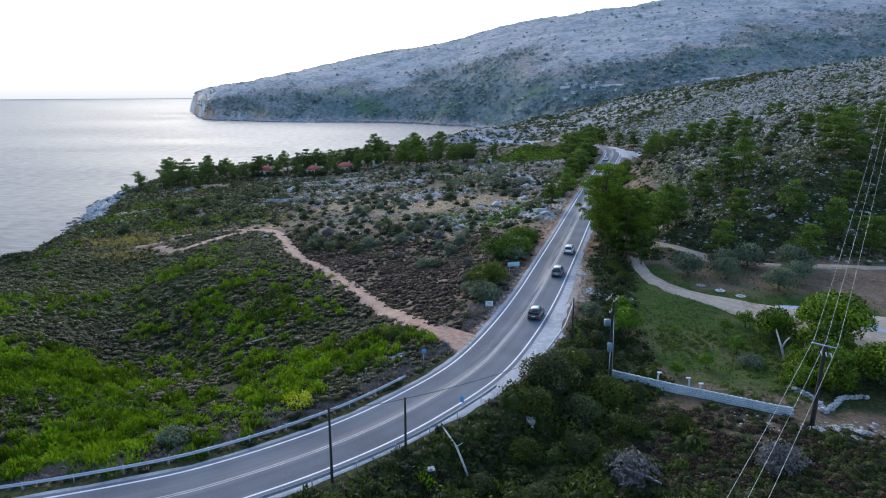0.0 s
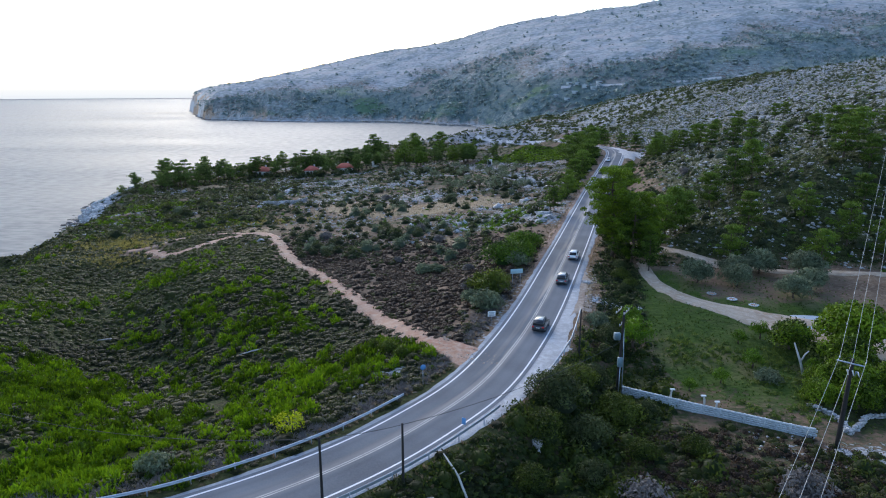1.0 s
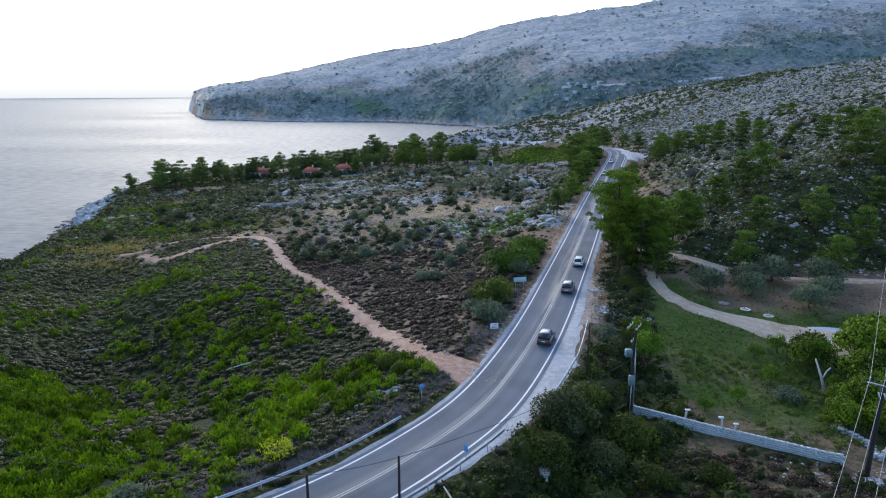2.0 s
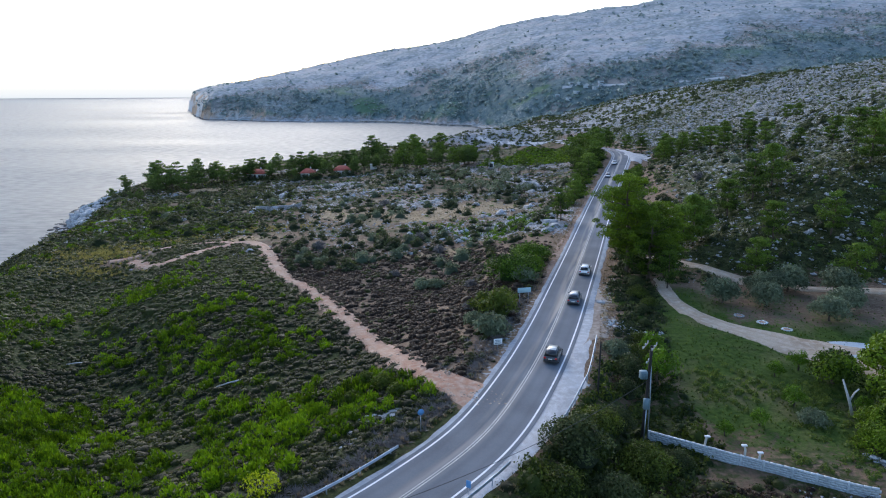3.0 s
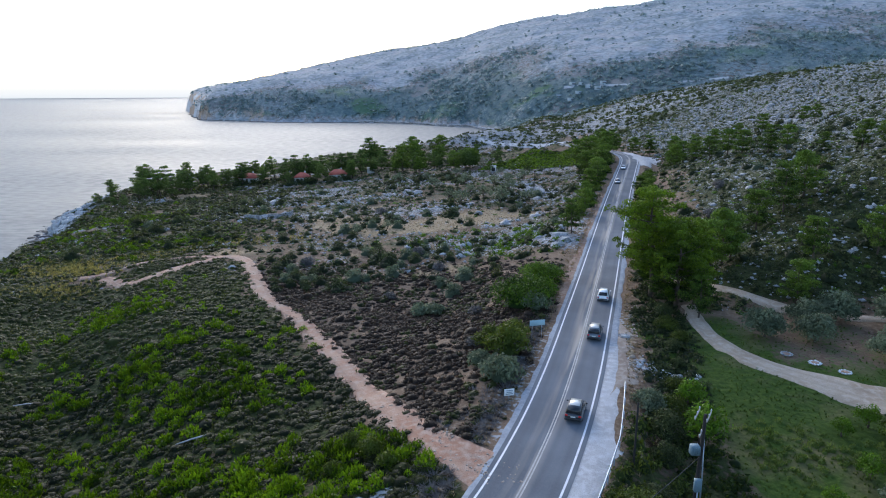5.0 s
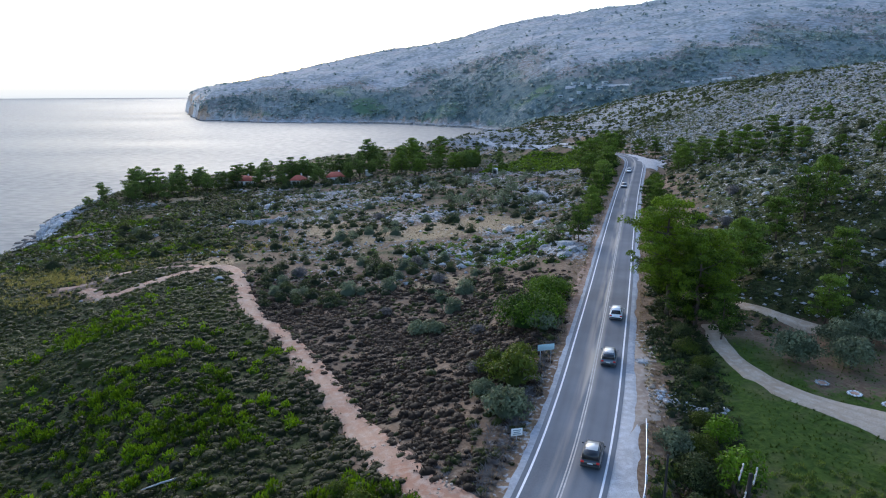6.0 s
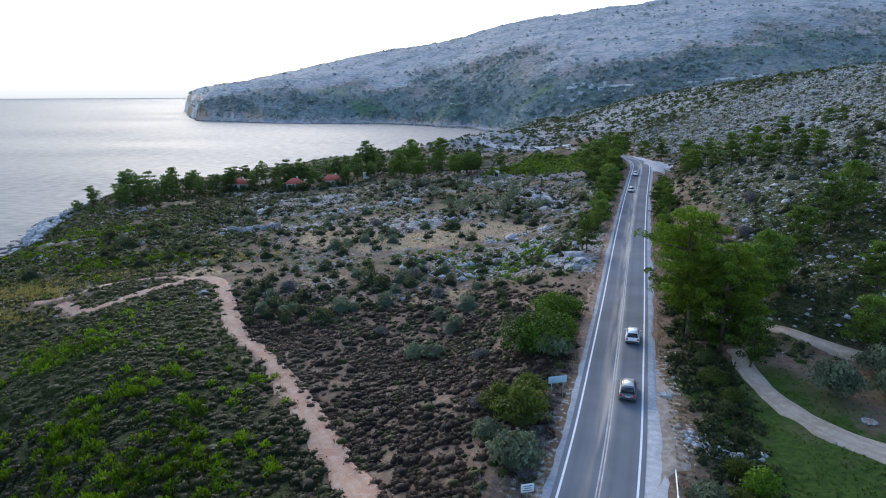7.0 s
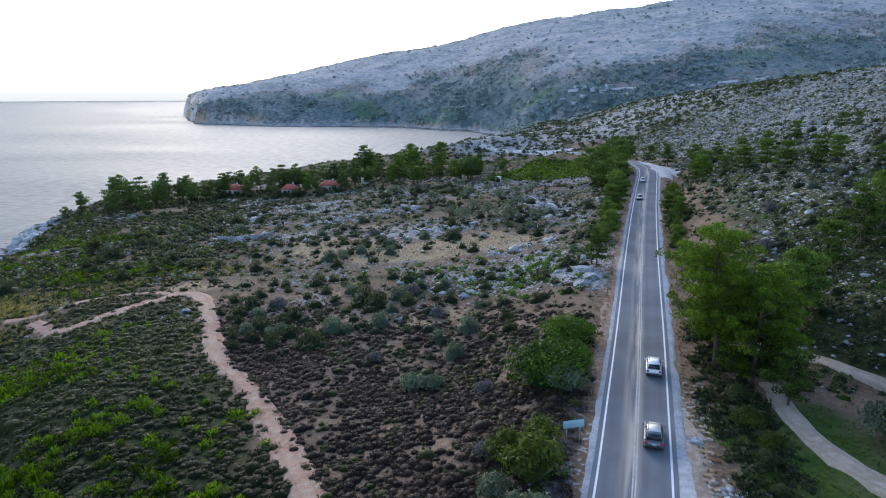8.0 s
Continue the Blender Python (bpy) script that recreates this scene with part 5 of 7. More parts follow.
def pine_meshes(seed, height, spread, tiers, boughs, count, mat, lean=0.0, bare=0.22, flat=0.0, leaf=0.2, puff=1.0):
    """A bent trunk, boughs in uneven storeys, and flat needle sprays along each bough with gaps between."""
    r = np.random.default_rng(seed)
    zs = np.linspace(0, height * 0.95, 8)
    bend = np.cumsum(r.normal(0, height * 0.014, (8, 2)), axis=0) + np.outer(zs, [lean, 0.3 * lean])
    line = np.concatenate([bend, zs[:, None]], 1)
    wood = [tube(line, np.linspace(height * 0.022, height * 0.005, 8), 7)]
    centres, radii = [], []
    for k in range(tiers):
        h = bare + (0.97 - bare) * (k + r.uniform(-0.25, 0.25)) / (tiers - 1)
        h = min(0.98, max(bare * 0.8, h))
        u = (h - bare) / (1 - bare)
        prof = (1 - flat) * (0.18 + 0.9 * max(0, 1 - u) ** 0.65 * min(1, 0.55 + 2.2 * u)) + flat * (0.5 + 0.5 * math.sin(math.pi * min(1, 0.25 + 0.7 * u)))
        for b in range(max(2, int(round(boughs * (1 - 0.5 * u * (1 - flat)))))):
            a = 2.4 * (k * 3 + b) + r.uniform(-0.5, 0.5)
            reach = spread * prof * (r.uniform(0.35, 0.85) if r.uniform() < 0.6 else r.uniform(0.9, 1.25))
            start = np.array([np.interp(h * height, zs, line[:, 0]), np.interp(h * height, zs, line[:, 1]), h * height * 0.97])
            end = start + np.array([math.cos(a) * reach, math.sin(a) * reach, reach * r.uniform(-0.02, 0.34)])
            mid = (start + end) / 2 - np.array([0, 0, 0.06 * reach])
            if b % 2 == 0 or reach > 0.8 * spread:
                wood.append(tube([start, mid, end], [height * 0.008, height * 0.005, height * 0.0015], 4, False))
            for w_ in (0.4, 0.62, 0.83, 1.02):
                if w_ < 0.5 and reach < spread * 0.5:
                    continue
                centres.append(start * (1 - w_) ** 2 + 2 * mid * w_ * (1 - w_) + end * w_ ** 2 + r.normal(0, 0.05 * spread, 3) * np.array([1, 1, 0.6]))
                radii.append(puff * spread * r.uniform(0.13, 0.24) * (1.15 - 0.3 * w_))
    crown, tint = crown_of(centres, radii, count, leaf, r, 0.62, -0.55, 0.45)
    # tint rises with height, painting light from above onto the needles
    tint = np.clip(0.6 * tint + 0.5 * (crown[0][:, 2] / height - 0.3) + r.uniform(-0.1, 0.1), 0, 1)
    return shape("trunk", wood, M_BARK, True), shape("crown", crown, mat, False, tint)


def round_tree_meshes(seed, height, spread, clumps, count, mat, trunk=0.3):
    """A short forked trunk under a round crown."""
    r = np.random.default_rng(seed)
    fork = height * trunk
    wood = [tube([(0, 0, -0.1), (0.05 * height, 0.02 * height, fork * 0.6), (0.03 * height, 0, fork)], [height * 0.045, height * 0.035, height * 0.03], 7)]
    centres, radii = [], []
    for k in range(clumps):
        a, z = k * 2.4 + r.uniform(-0.4, 0.4), r.uniform(-0.35, 1)
        q = math.sqrt(max(0, 1 - z * z)) * r.uniform(0.55, 1)
        c = np.array([math.cos(a) * q * spread * 0.72, math.sin(a) * q * spread * 0.72, fork + (height - fork) * (0.32 + 0.42 * z)])
        if k % 3 == 0:
            wood.append(tube([(0.03 * height, 0, fork), (c + np.array([0, 0, fork])) / 2, c], [height * 0.02, height * 0.014, height * 0.005], 4, False))
        centres.append(c), radii.append(spread * r.uniform(0.26, 0.42))
    crown, tint = crown_of(centres, radii, count, min(0.2, spread * 0.075), r, 0.8)
    return shape("trunk", wood, M_BARK, True), shape("crown", crown, mat, False, tint)


def bush_meshes(seed, height, spread, clumps, count, mat, core_size=0.76, leaf=0.2):
    """A many-stemmed shrub with foliage down to the ground."""
    r = np.random.default_rng(seed)
    centres, radii, wood = [], [], []
    for k in range(clumps):
        a, q, z = k * 2.4 + r.uniform(-0.5, 0.5), math.sqrt(r.uniform(0, 1)) * 0.68, 0
        z = height * (0.22 + 0.5 * (1 - q / 0.75) * r.uniform(0.6, 1.0))
        c = np.array([math.cos(a) * q * spread, math.sin(a) * q * spread, z])
        wood.append(tube([(c[0] * 0.2, c[1] * 0.2, -0.1), c * np.array([0.7, 0.7, 0.6]), c], [0.05 * height / 2, 0.03 * height / 2, 0.012], 3, False))
        centres.append(c), radii.append(spread * r.uniform(0.3, 0.46))
    crown, tint = crown_of(centres, radii, count, min(leaf, spread * 0.085), r, 0.85, -0.35)
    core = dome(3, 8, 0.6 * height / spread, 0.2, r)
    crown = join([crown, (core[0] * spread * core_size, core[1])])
    # zero tint on the core paints the shade deep inside the bush
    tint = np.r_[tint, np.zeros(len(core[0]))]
    return shape("stem", wood, M_TWIG, True), shape("foliage", crown, mat, False, tint)


def plant(name, pair, names, at, label, category, group, turn=0.0, size=1.0):
    e = thing(name, at, label, category, group, turn)
    e.scale = (size, size, size)
    for nm, me in zip(names, pair):
        part(nm, me, e)
    return e


def grove(name, kinds, names, places, label, category, group, jitter=0.12, sink=0.1):
    """One model for each kind, then copies at the places (x, y, height)."""
    r = np.random.default_rng(len(places) + 3)
    models = {}
    for n, (x, y, h) in enumerate(places):
        k = n % len(kinds)
        base, pair = kinds[k]
        z = float(ground(np.array([x]), np.array([y]))[0]) - sink
        turn, size = r.uniform(0, 360), h / base * r.uniform(1 - jitter, 1 + jitter)
        if k not in models:
            models[k] = plant(name, pair, names, (x, y, z), label, category, group, turn, size)
        else:
            c = copy_thing(models[k], pose(x, y, z, 0, 0, turn))
            c.scale = (size, size, size)


r2 = np.random.default_rng(21)
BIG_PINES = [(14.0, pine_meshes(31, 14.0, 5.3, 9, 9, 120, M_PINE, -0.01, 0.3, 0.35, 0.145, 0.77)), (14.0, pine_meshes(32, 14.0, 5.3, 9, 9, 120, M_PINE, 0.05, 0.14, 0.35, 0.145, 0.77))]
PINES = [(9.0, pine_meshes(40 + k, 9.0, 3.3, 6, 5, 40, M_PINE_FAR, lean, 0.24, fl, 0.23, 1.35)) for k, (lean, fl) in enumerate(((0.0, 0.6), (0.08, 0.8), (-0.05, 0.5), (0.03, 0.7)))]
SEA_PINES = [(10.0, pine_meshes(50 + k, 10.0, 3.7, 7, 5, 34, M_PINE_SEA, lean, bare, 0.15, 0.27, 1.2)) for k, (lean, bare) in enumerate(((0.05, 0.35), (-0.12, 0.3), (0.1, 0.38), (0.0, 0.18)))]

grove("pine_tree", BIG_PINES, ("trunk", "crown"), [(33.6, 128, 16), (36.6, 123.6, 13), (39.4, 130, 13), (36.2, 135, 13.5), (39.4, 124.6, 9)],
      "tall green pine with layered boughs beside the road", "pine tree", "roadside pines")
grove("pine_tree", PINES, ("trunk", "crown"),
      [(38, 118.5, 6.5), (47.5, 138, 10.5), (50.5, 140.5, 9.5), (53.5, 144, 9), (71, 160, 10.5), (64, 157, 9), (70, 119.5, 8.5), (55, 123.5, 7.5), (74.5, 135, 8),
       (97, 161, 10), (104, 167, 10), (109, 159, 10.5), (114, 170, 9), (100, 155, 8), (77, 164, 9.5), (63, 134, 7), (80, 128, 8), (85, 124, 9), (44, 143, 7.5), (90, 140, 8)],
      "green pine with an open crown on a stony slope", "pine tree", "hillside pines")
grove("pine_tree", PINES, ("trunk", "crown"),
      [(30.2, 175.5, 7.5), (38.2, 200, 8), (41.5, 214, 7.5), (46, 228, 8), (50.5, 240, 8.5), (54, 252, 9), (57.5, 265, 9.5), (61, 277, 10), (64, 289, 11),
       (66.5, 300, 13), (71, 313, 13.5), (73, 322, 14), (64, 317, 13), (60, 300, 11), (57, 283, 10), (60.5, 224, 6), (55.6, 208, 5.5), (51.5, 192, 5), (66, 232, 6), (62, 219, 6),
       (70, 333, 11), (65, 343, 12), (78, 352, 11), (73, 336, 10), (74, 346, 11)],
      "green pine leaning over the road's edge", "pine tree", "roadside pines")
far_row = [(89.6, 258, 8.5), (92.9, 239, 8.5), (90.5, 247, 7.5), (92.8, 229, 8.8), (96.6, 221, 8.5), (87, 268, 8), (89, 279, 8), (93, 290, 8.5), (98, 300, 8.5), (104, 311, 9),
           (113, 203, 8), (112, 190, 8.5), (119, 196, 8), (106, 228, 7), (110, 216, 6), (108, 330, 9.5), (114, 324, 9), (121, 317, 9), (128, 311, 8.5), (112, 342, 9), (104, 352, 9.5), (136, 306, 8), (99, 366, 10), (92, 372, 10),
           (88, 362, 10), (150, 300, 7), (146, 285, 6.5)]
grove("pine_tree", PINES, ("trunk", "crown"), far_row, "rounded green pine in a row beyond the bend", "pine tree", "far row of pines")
shore = []
for k in range(27):
    u = k / 26 + 0.03 * math.sin(k * 2.1)
    shore.append((-141 + 108 * u + r2.uniform(-3, 3), 319 + 36 * u + r2.uniform(-7, 12), r2.uniform(7.5, 12.5)))
shore += [(-128, 300, 10), (-123, 304, 12), (-116, 300, 10), (-132, 304, 9), (-110, 306, 10.5), (-126, 270, 5), (-123.5, 273, 4.5), (-104, 315, 10.5)]
shore += [(-160, 318, 8), (-153, 322, 8.5), (-148, 312, 7), (-128, 312, 8), (-119, 315, 8.5), (-110, 322, 9), (-104, 330, 8), (-94, 330, 8), (-62, 337, 8), (-46, 338, 9), (-40, 342, 10), (-76, 334, 8)]
COTTAGES = ((-94, 338, 8.5, 6.5, 2.4, 2.2, -8), (-66.5, 329, 6.5, 6, 2.4, 2.1, 5), (-51, 338, 8, 6.5, 2.6, 2.2, 12))
shore = [p for p in shore if all(abs(p[0] - c[0] * p[1] / c[1]) > 3 or p[1] > c[1] + 5 for c in COTTAGES)]
shore += [(c[0] + dx, c[1] + dy, h_) for c in COTTAGES for dx, dy, h_ in ((-6, -3, 6.5), (7, 0, 8), (1, 9, 9.5), (-4, 8, 10))]
grove("pine_tree", SEA_PINES, ("trunk", "crown"), shore, "dark wind-bent pine above the shore", "pine tree", "shore pines")
wood_ = [(-42 + 3.4 * k + r2.uniform(-3, 3), 362 + r2.uniform(-10, 34), r2.choice([5, 6, 7.5, 9, 12.5])) for k in range(18)]
wood_ += [(r2.uniform(-42, 16), r2.uniform(372, 412), r2.choice([6, 8, 11, 14])) for k in range(14)]
wood_ += [(r2.uniform(-40, 28), r2.uniform(340, 374), r2.choice([5, 6.5, 8, 10])) for k in range(24)]
wood_ += [(22, 336, 5), (33, 333, 3.6), (40, 334, 4.5), (12, 345, 8), (16, 352, 7.5), (8, 358, 9)]
grove("pine_tree", [PINES[0], SEA_PINES[0], PINES[2], SEA_PINES[3], PINES[1], SEA_PINES[2]], ("trunk", "crown"), wood_, "green pine in a dense wood near the sea", "pine tree", "shore wood")

OLIVES = [(4.2, round_tree_meshes(60 + k, 4.2, 3.1, 30, 130, M_OLIVE, 0.22)) for k in range(3)]
grove("olive_tree", OLIVES, ("trunk", "crown"), [(43.9, 110.8, 4.6), (50.6, 110.4, 4.6), (57.2, 104.2, 4.4), (58.2, 118.3, 4.4), (65.6, 115.8, 4.6), (62.3, 108.5, 4.2), (52.5, 116.5, 3.8)],
      "silvery grey-green olive tree in a meadow", "olive tree", "meadow olives")
OLIVES_FAR = [(4.0, round_tree_meshes(70 + k, 4.0, 2.5, 14, 40, M_OLIVE, 0.24)) for k in range(3)]
ol = [(6, 243, 5), (14, 250, 5.2), (19, 240, 5), (24, 262, 5), (10, 266, 3.6), (2, 258, 3.8), (29, 243, 4.2), (20, 281, 4.4), (9, 288, 4.4), (27, 292, 4), (-4, 282, 4), (34, 300, 4.2), (17, 302, 4.2), (-16, 206, 2.6), (-24, 203, 2.2), (3, 222, 2.6), (-20, 310, 3.6), (-8, 318, 3.8), (6, 322, 3.8), (26, 318, 3.8)]
grove("olive_tree", OLIVES_FAR, ("trunk", "crown"), [(x, y, 1.2 * h) for x, y, h in ol], "small grey-green olive tree on dry grass", "olive tree", "terrace olives")

LEAFY = [(5.0, round_tree_meshes(80, 5.0, 3.6, 36, 150, M_PINE, 0.2)), (5.0, round_tree_meshes(81, 5.0, 2.6, 24, 60, M_VINE, 0.3))]
grove("garden_tree", [LEAFY[0]], ("trunk", "crown"), [(55.4, 85.6, 6.8), (54.5, 73.5, 6), (47.5, 86.4, 4.8), (49.6, 77, 4.6), (51.6, 80.5, 5), (47.6, 71.6, 3.8), (45.8, 75.6, 3.4), (43.6, 72.6, 3.2), (48.2, 74.2, 4.4)], "broad leafy green tree beside the meadow", "tree", "meadow trees")
grove("garden_tree", [LEAFY[1]], ("trunk", "crown"), [(26.4, 87.5, 4.6), (27.6, 94.5, 4), (41.2, 88, 2.6), (44.8, 89.5, 3.2), (40, 81.5, 2.6), (34.5, 78, 2.2), (47, 80, 2.4), (30.2, 76.5, 2.0), (60, 78, 3)],
      "slender young green tree in a meadow", "tree", "young trees")

DENSE = [(2.2, bush_meshes(90 + k, 2.2, 1.55, 8, 50, mt, 1.1, 0.13)) for k, mt in enumerate((M_DARK, M_HEATH, M_DARK, M_DARK, M_OLIVE))]


def bush_spots(count, x0, x1, y0, y1, keep, room):
    """Plan points that keep their distance from one another."""
    X, Y = throw(count, x0, x1, y0, y1, keep)
    ok = clear(X, Y, 0.9)
    out = []
    for x, y in zip(X[ok], Y[ok]):
        if all((x - a) ** 2 + (y - b) ** 2 > room * room for a, b in out[-400:]):
            out.append((x, y))
    return out


spots = bush_spots(3000, -100, 60, 145, 330, lambda x, y: step(-6, -11, x - road_x(y)) * step(14, 24, inland(x, y)) * (1 - knoll_side(x, y)) * (0.12 + 0.88 * step(0.35, 0.68, wobble(x, y, 20, 250))), 2.2)
more, spots = spots[150:560], spots[:150]
spots += [(c[0] * 0.98 + dx, c[1] * 0.98 + dy) for c in COTTAGES for dx, dy in ((-3, 0), (1, -1), (4, 0.5), (-6, -2))]
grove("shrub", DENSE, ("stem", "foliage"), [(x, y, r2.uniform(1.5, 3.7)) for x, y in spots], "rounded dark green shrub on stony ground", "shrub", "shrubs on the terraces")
spots = bush_spots(1500, 44, 170, 126, 330, lambda x, y: step(7, 12, x - road_x(y)) * (0.2 + 0.8 * wobble(x, y, 25, 255)), 4.5)
more2, spots = spots[75:330], spots[:75]
grove("shrub", DENSE, ("stem", "foliage"), [(x, y, r2.uniform(1.5, 3.4)) for x, y in spots], "dark rounded shrub among pale rocks", "shrub", "shrubs on the hill")

spots = bush_spots(420, -40, 14, 138, 184, lambda x, y: 0.15 + 0.85 * step(0.4, 0.65, wobble(x, y, 9, 330)), 2.4)[:60]
grove("shrub", [DENSE[0], DENSE[4], DENSE[3]], ("stem", "foliage"), [(x, y, r2.uniform(1.3, 2.9)) for x, y in spots if x < road_x(y) - 9 and not knoll_side(np.array([x]), np.array([y]))[0] > 0.5], "rounded grey-green shrub at the edge of brown heath", "shrub", "shrubs on the terraces")

for group_ in (more, more2):
    gx, gy = np.array([p[0] for p in group_]), np.array([p[1] for p in group_])
    strew("far_shrubs", [shrub_shape(40, 0.22, r2, 0.95, 3, 7, 0.4) for _ in range(4)], gx, gy, rng.uniform(0.9, 1.9, len(gx)), rng.uniform(0.8, 1.1, len(gx)), M_DARK, "rounded dark shrubs dotted over stony ground", "shrubs")

grove("shrub", DENSE[2:4], ("stem", "foliage"), [(c[0] * 0.985 + dx, c[1] * 0.985, h_) for c in COTTAGES for dx, h_ in ((-4.4, 3.4), (-1.6, 2.6), (2.2, 3.8), (4.6, 3.2))], "dark leafy shrub in front of a cottage", "shrub", "cottage shrubs")
GREEN_BUSH = [(4.0, bush_meshes(100, 4.0, 3.9, 30, 150, M_MOUND, 0.8, 0.15)), (4.0, bush_meshes(101, 4.0, 2.6, 16, 90, M_BUSH))]
grove("large_bush", [GREEN_BUSH[0]], ("stem", "foliage"), [(12.4, 126, 5.6), (15.0, 129.5, 4.4), (17.2, 137.5, 4.2)], "large spreading olive-green bush by the road", "bush", "roadside bushes")
grove("large_bush", [GREEN_BUSH[1]], ("stem", "foliage"), [(8.2, 105.6, 5.0), (9.6, 111.5, 3.8), (6.2, 109, 3.4), (-5.2, 80.5, 2.2), (-7.2, 83.5, 2.3), (-9.5, 86, 2.0), (-10.5, 81, 1.9), (17, 142, 2.8)], "upright leafy green bush by the road", "bush", "roadside bushes")
hedge = []
for k in range(20):
    c = ROAD[299 + int(6.2 * k)]
    hedge.append((c[0] - 7.2 - r2.uniform(0, 3.2) - 0.04 * k, c[1] + r2.uniform(-1, 1), r2.uniform(2.2, 4.4) + 0.03 * k))
for k in range(14):
    c = ROAD[286 + 7 * k]
    hedge.append((c[0] + 7.0 + r2.uniform(0, 3.0), c[1] + r2.uniform(-2, 2), r2.uniform(2.6, 4.4)))
LIGHT_BUSH = [(4.0, bush_meshes(102, 4.0, 2.9, 14, 44, M_PINE, 0.9, 0.26)), (4.0, bush_meshes(103, 4.0, 2.5, 14, 44, M_PINE, 0.9, 0.26))]
grove("roadside_bush", LIGHT_BUSH, ("stem", "foliage"), hedge, "bushy young green pine growing at the road's edge", "bush", "growth along the far road")
GREY_BUSH = [(3.0, bush_meshes(104, 3.0, 2.3, 16, 80, M_OLIVE))]
grove("grey_bush", GREY_BUSH, ("stem", "foliage"), [(6.6, 98, 3.7), (4.4, 103.4, 2.6), (-26, 55.6, 2.2), (40.4, 78, 2.6), (-4, 131, 2.6), (-1.5, 130, 2.4), (22.4, 92.4, 2.8), (14.2, 123.4, 3.2)], "grey-green bush with fine leaves", "bush", "grey bushes")
grove("dark_bush", [(4.0, bush_meshes(106, 4.0, 2.9, 22, 190, M_DARK, 0.76, 0.14)), (4.0, bush_meshes(107, 4.0, 3.2, 24, 190, M_BUSH, 0.76, 0.14))], ("stem", "foliage"),
      [(12.4, 69, 4.6), (15.6, 73.5, 4.4), (18.2, 76.5, 3.4), (10, 63.2, 3.2), (15, 64, 3.8), (19.4, 69.5, 3.6), (23.2, 71, 2.6), (8, 56.5, 2.6), (14, 57.5, 2.8), (20, 62, 2.6), (3.5, 50.5, 2.4), (25.8, 63, 2.2),
       (23.2, 88.5, 3.4), (25.0, 93, 2.8), (21.5, 84, 2.4), (27.4, 98, 1.7), (30.5, 108, 2.0), (31.8, 115, 2.4), (29.6, 103.5, 1.5), (32.5, 111, 1.8), (28.2, 95.5, 1.5), (1.5, 47.5, 2.4), (8.5, 48.5, 2.6), (-9, 45, 2.0), (33, 120, 2.4)],
      "dense dark green bush on the bank below the road", "bush", "bank bushes")
grove("bare_bush", [(2.4, bush_meshes(108, 2.4, 2.0, 14, 60, M_GREYBUSH))], ("stem", "foliage"), [(-1, 158, 2.2), (-30, 165, 2), (-6, 170, 2.4), (32.5, 55, 3.0), (17.6, 53.4, 3.2), (60, 170, 2.4), (-10, 140, 1.6), (5, 126, 1.8), (-20, 232, 2.6), (70, 190, 2.6), (4, 110, 1.6)],
      "bare grey thorn bush with fine twigs", "bush", "bare bushes")
plant("yellow_bush", bush_meshes(110, 3.2, 1.7, 12, 40, M_YELLOW, 0.3), ("stem", "foliage"), (-15.4, 61.8, 25.2), "bright yellow leafy bush above the guard rail", "bush", "")
plant("brown_bush", bush_meshes(111, 1.8, 1.3, 9, 50, M_BROWN), ("stem", "foliage"), (21.0, 85.2, 23.6), "rust-brown withered bush below the road", "bush", "")


# vine rows in the far field
vx, vy = [], []
for row in range(34):
    t, v_ = np.linspace(0, 1, 60), row / 33
    a, b = np.array([18 + 32 * v_, 342 + 62 * v_]), np.array([68 + 11 * v_, 338 + 36 * v_])
    vx.append(a[0] + (b[0] - a[0]) * t), vy.append(a[1] + (b[1] - a[1]) * t)
vx, vy = np.concatenate(vx), np.concatenate(vy)
ok = np.abs(nearest(vx, vy, ROAD[::3])[0]) > 7
strew("vineyard", SPECK, vx[ok], vy[ok] + rng.uniform(-0.4, 0.4, ok.sum()), rng.uniform(0.6, 1.15, ok.sum()), rng.uniform(0.6, 1.0, ok.sum()), M_FRESH, "rows of bright green vines in a field", "vineyard")


# ---------------------------------------------------------------- metal, glass and masonry
M_STEEL = plain("galvanised_steel", (0.42, 0.47, 0.55), 0.45, 0.6, 0.15, 2)
M_POLE = plain("creosoted_wood", (0.024, 0.02, 0.018), 0.9, 0, 0.3, 4, 0.5)
M_ARM = plain("weathered_crossarm", (0.3, 0.28, 0.25), 0.8, 0, 0.2, 4)
M_CERAMIC = plain("white_ceramic", (0.62, 0.62, 0.62), 0.25, 0, 0.08, 4)
M_CABLE = plain("black_cable", (0.03, 0.03, 0.032), 0.6, 0, 0.1, 4)
M_WIRE = plain("bare_wire", (0.5, 0.51, 0.5), 0.4, 0.5, 0.1, 2)
M_GREYBOX = plain("grey_enamel", (0.15, 0.22, 0.26), 0.5, 0.1, 0.12, 3)
M_WHITE = plain("white_paint", (0.74, 0.75, 0.76), 0.5, 0, 0.08, 2)
M_BLUESIGN = plain("blue_sign", (0.1, 0.25, 0.5), 0.45, 0, 0.1, 2)
M_SIGNBACK = plain("weathered_sign", (0.35, 0.5, 0.56), 0.5, 0, 0.12, 2)
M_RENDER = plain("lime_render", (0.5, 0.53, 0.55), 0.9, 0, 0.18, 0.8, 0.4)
M_HOUSE = plain("white_wall", (0.7, 0.69, 0.66), 0.9, 0, 0.1, 0.5)
M_ROOF = plain("red_roof_tiles", (0.42, 0.1, 0.065), 0.85, 0, 0.25, 0.8, 0.5)
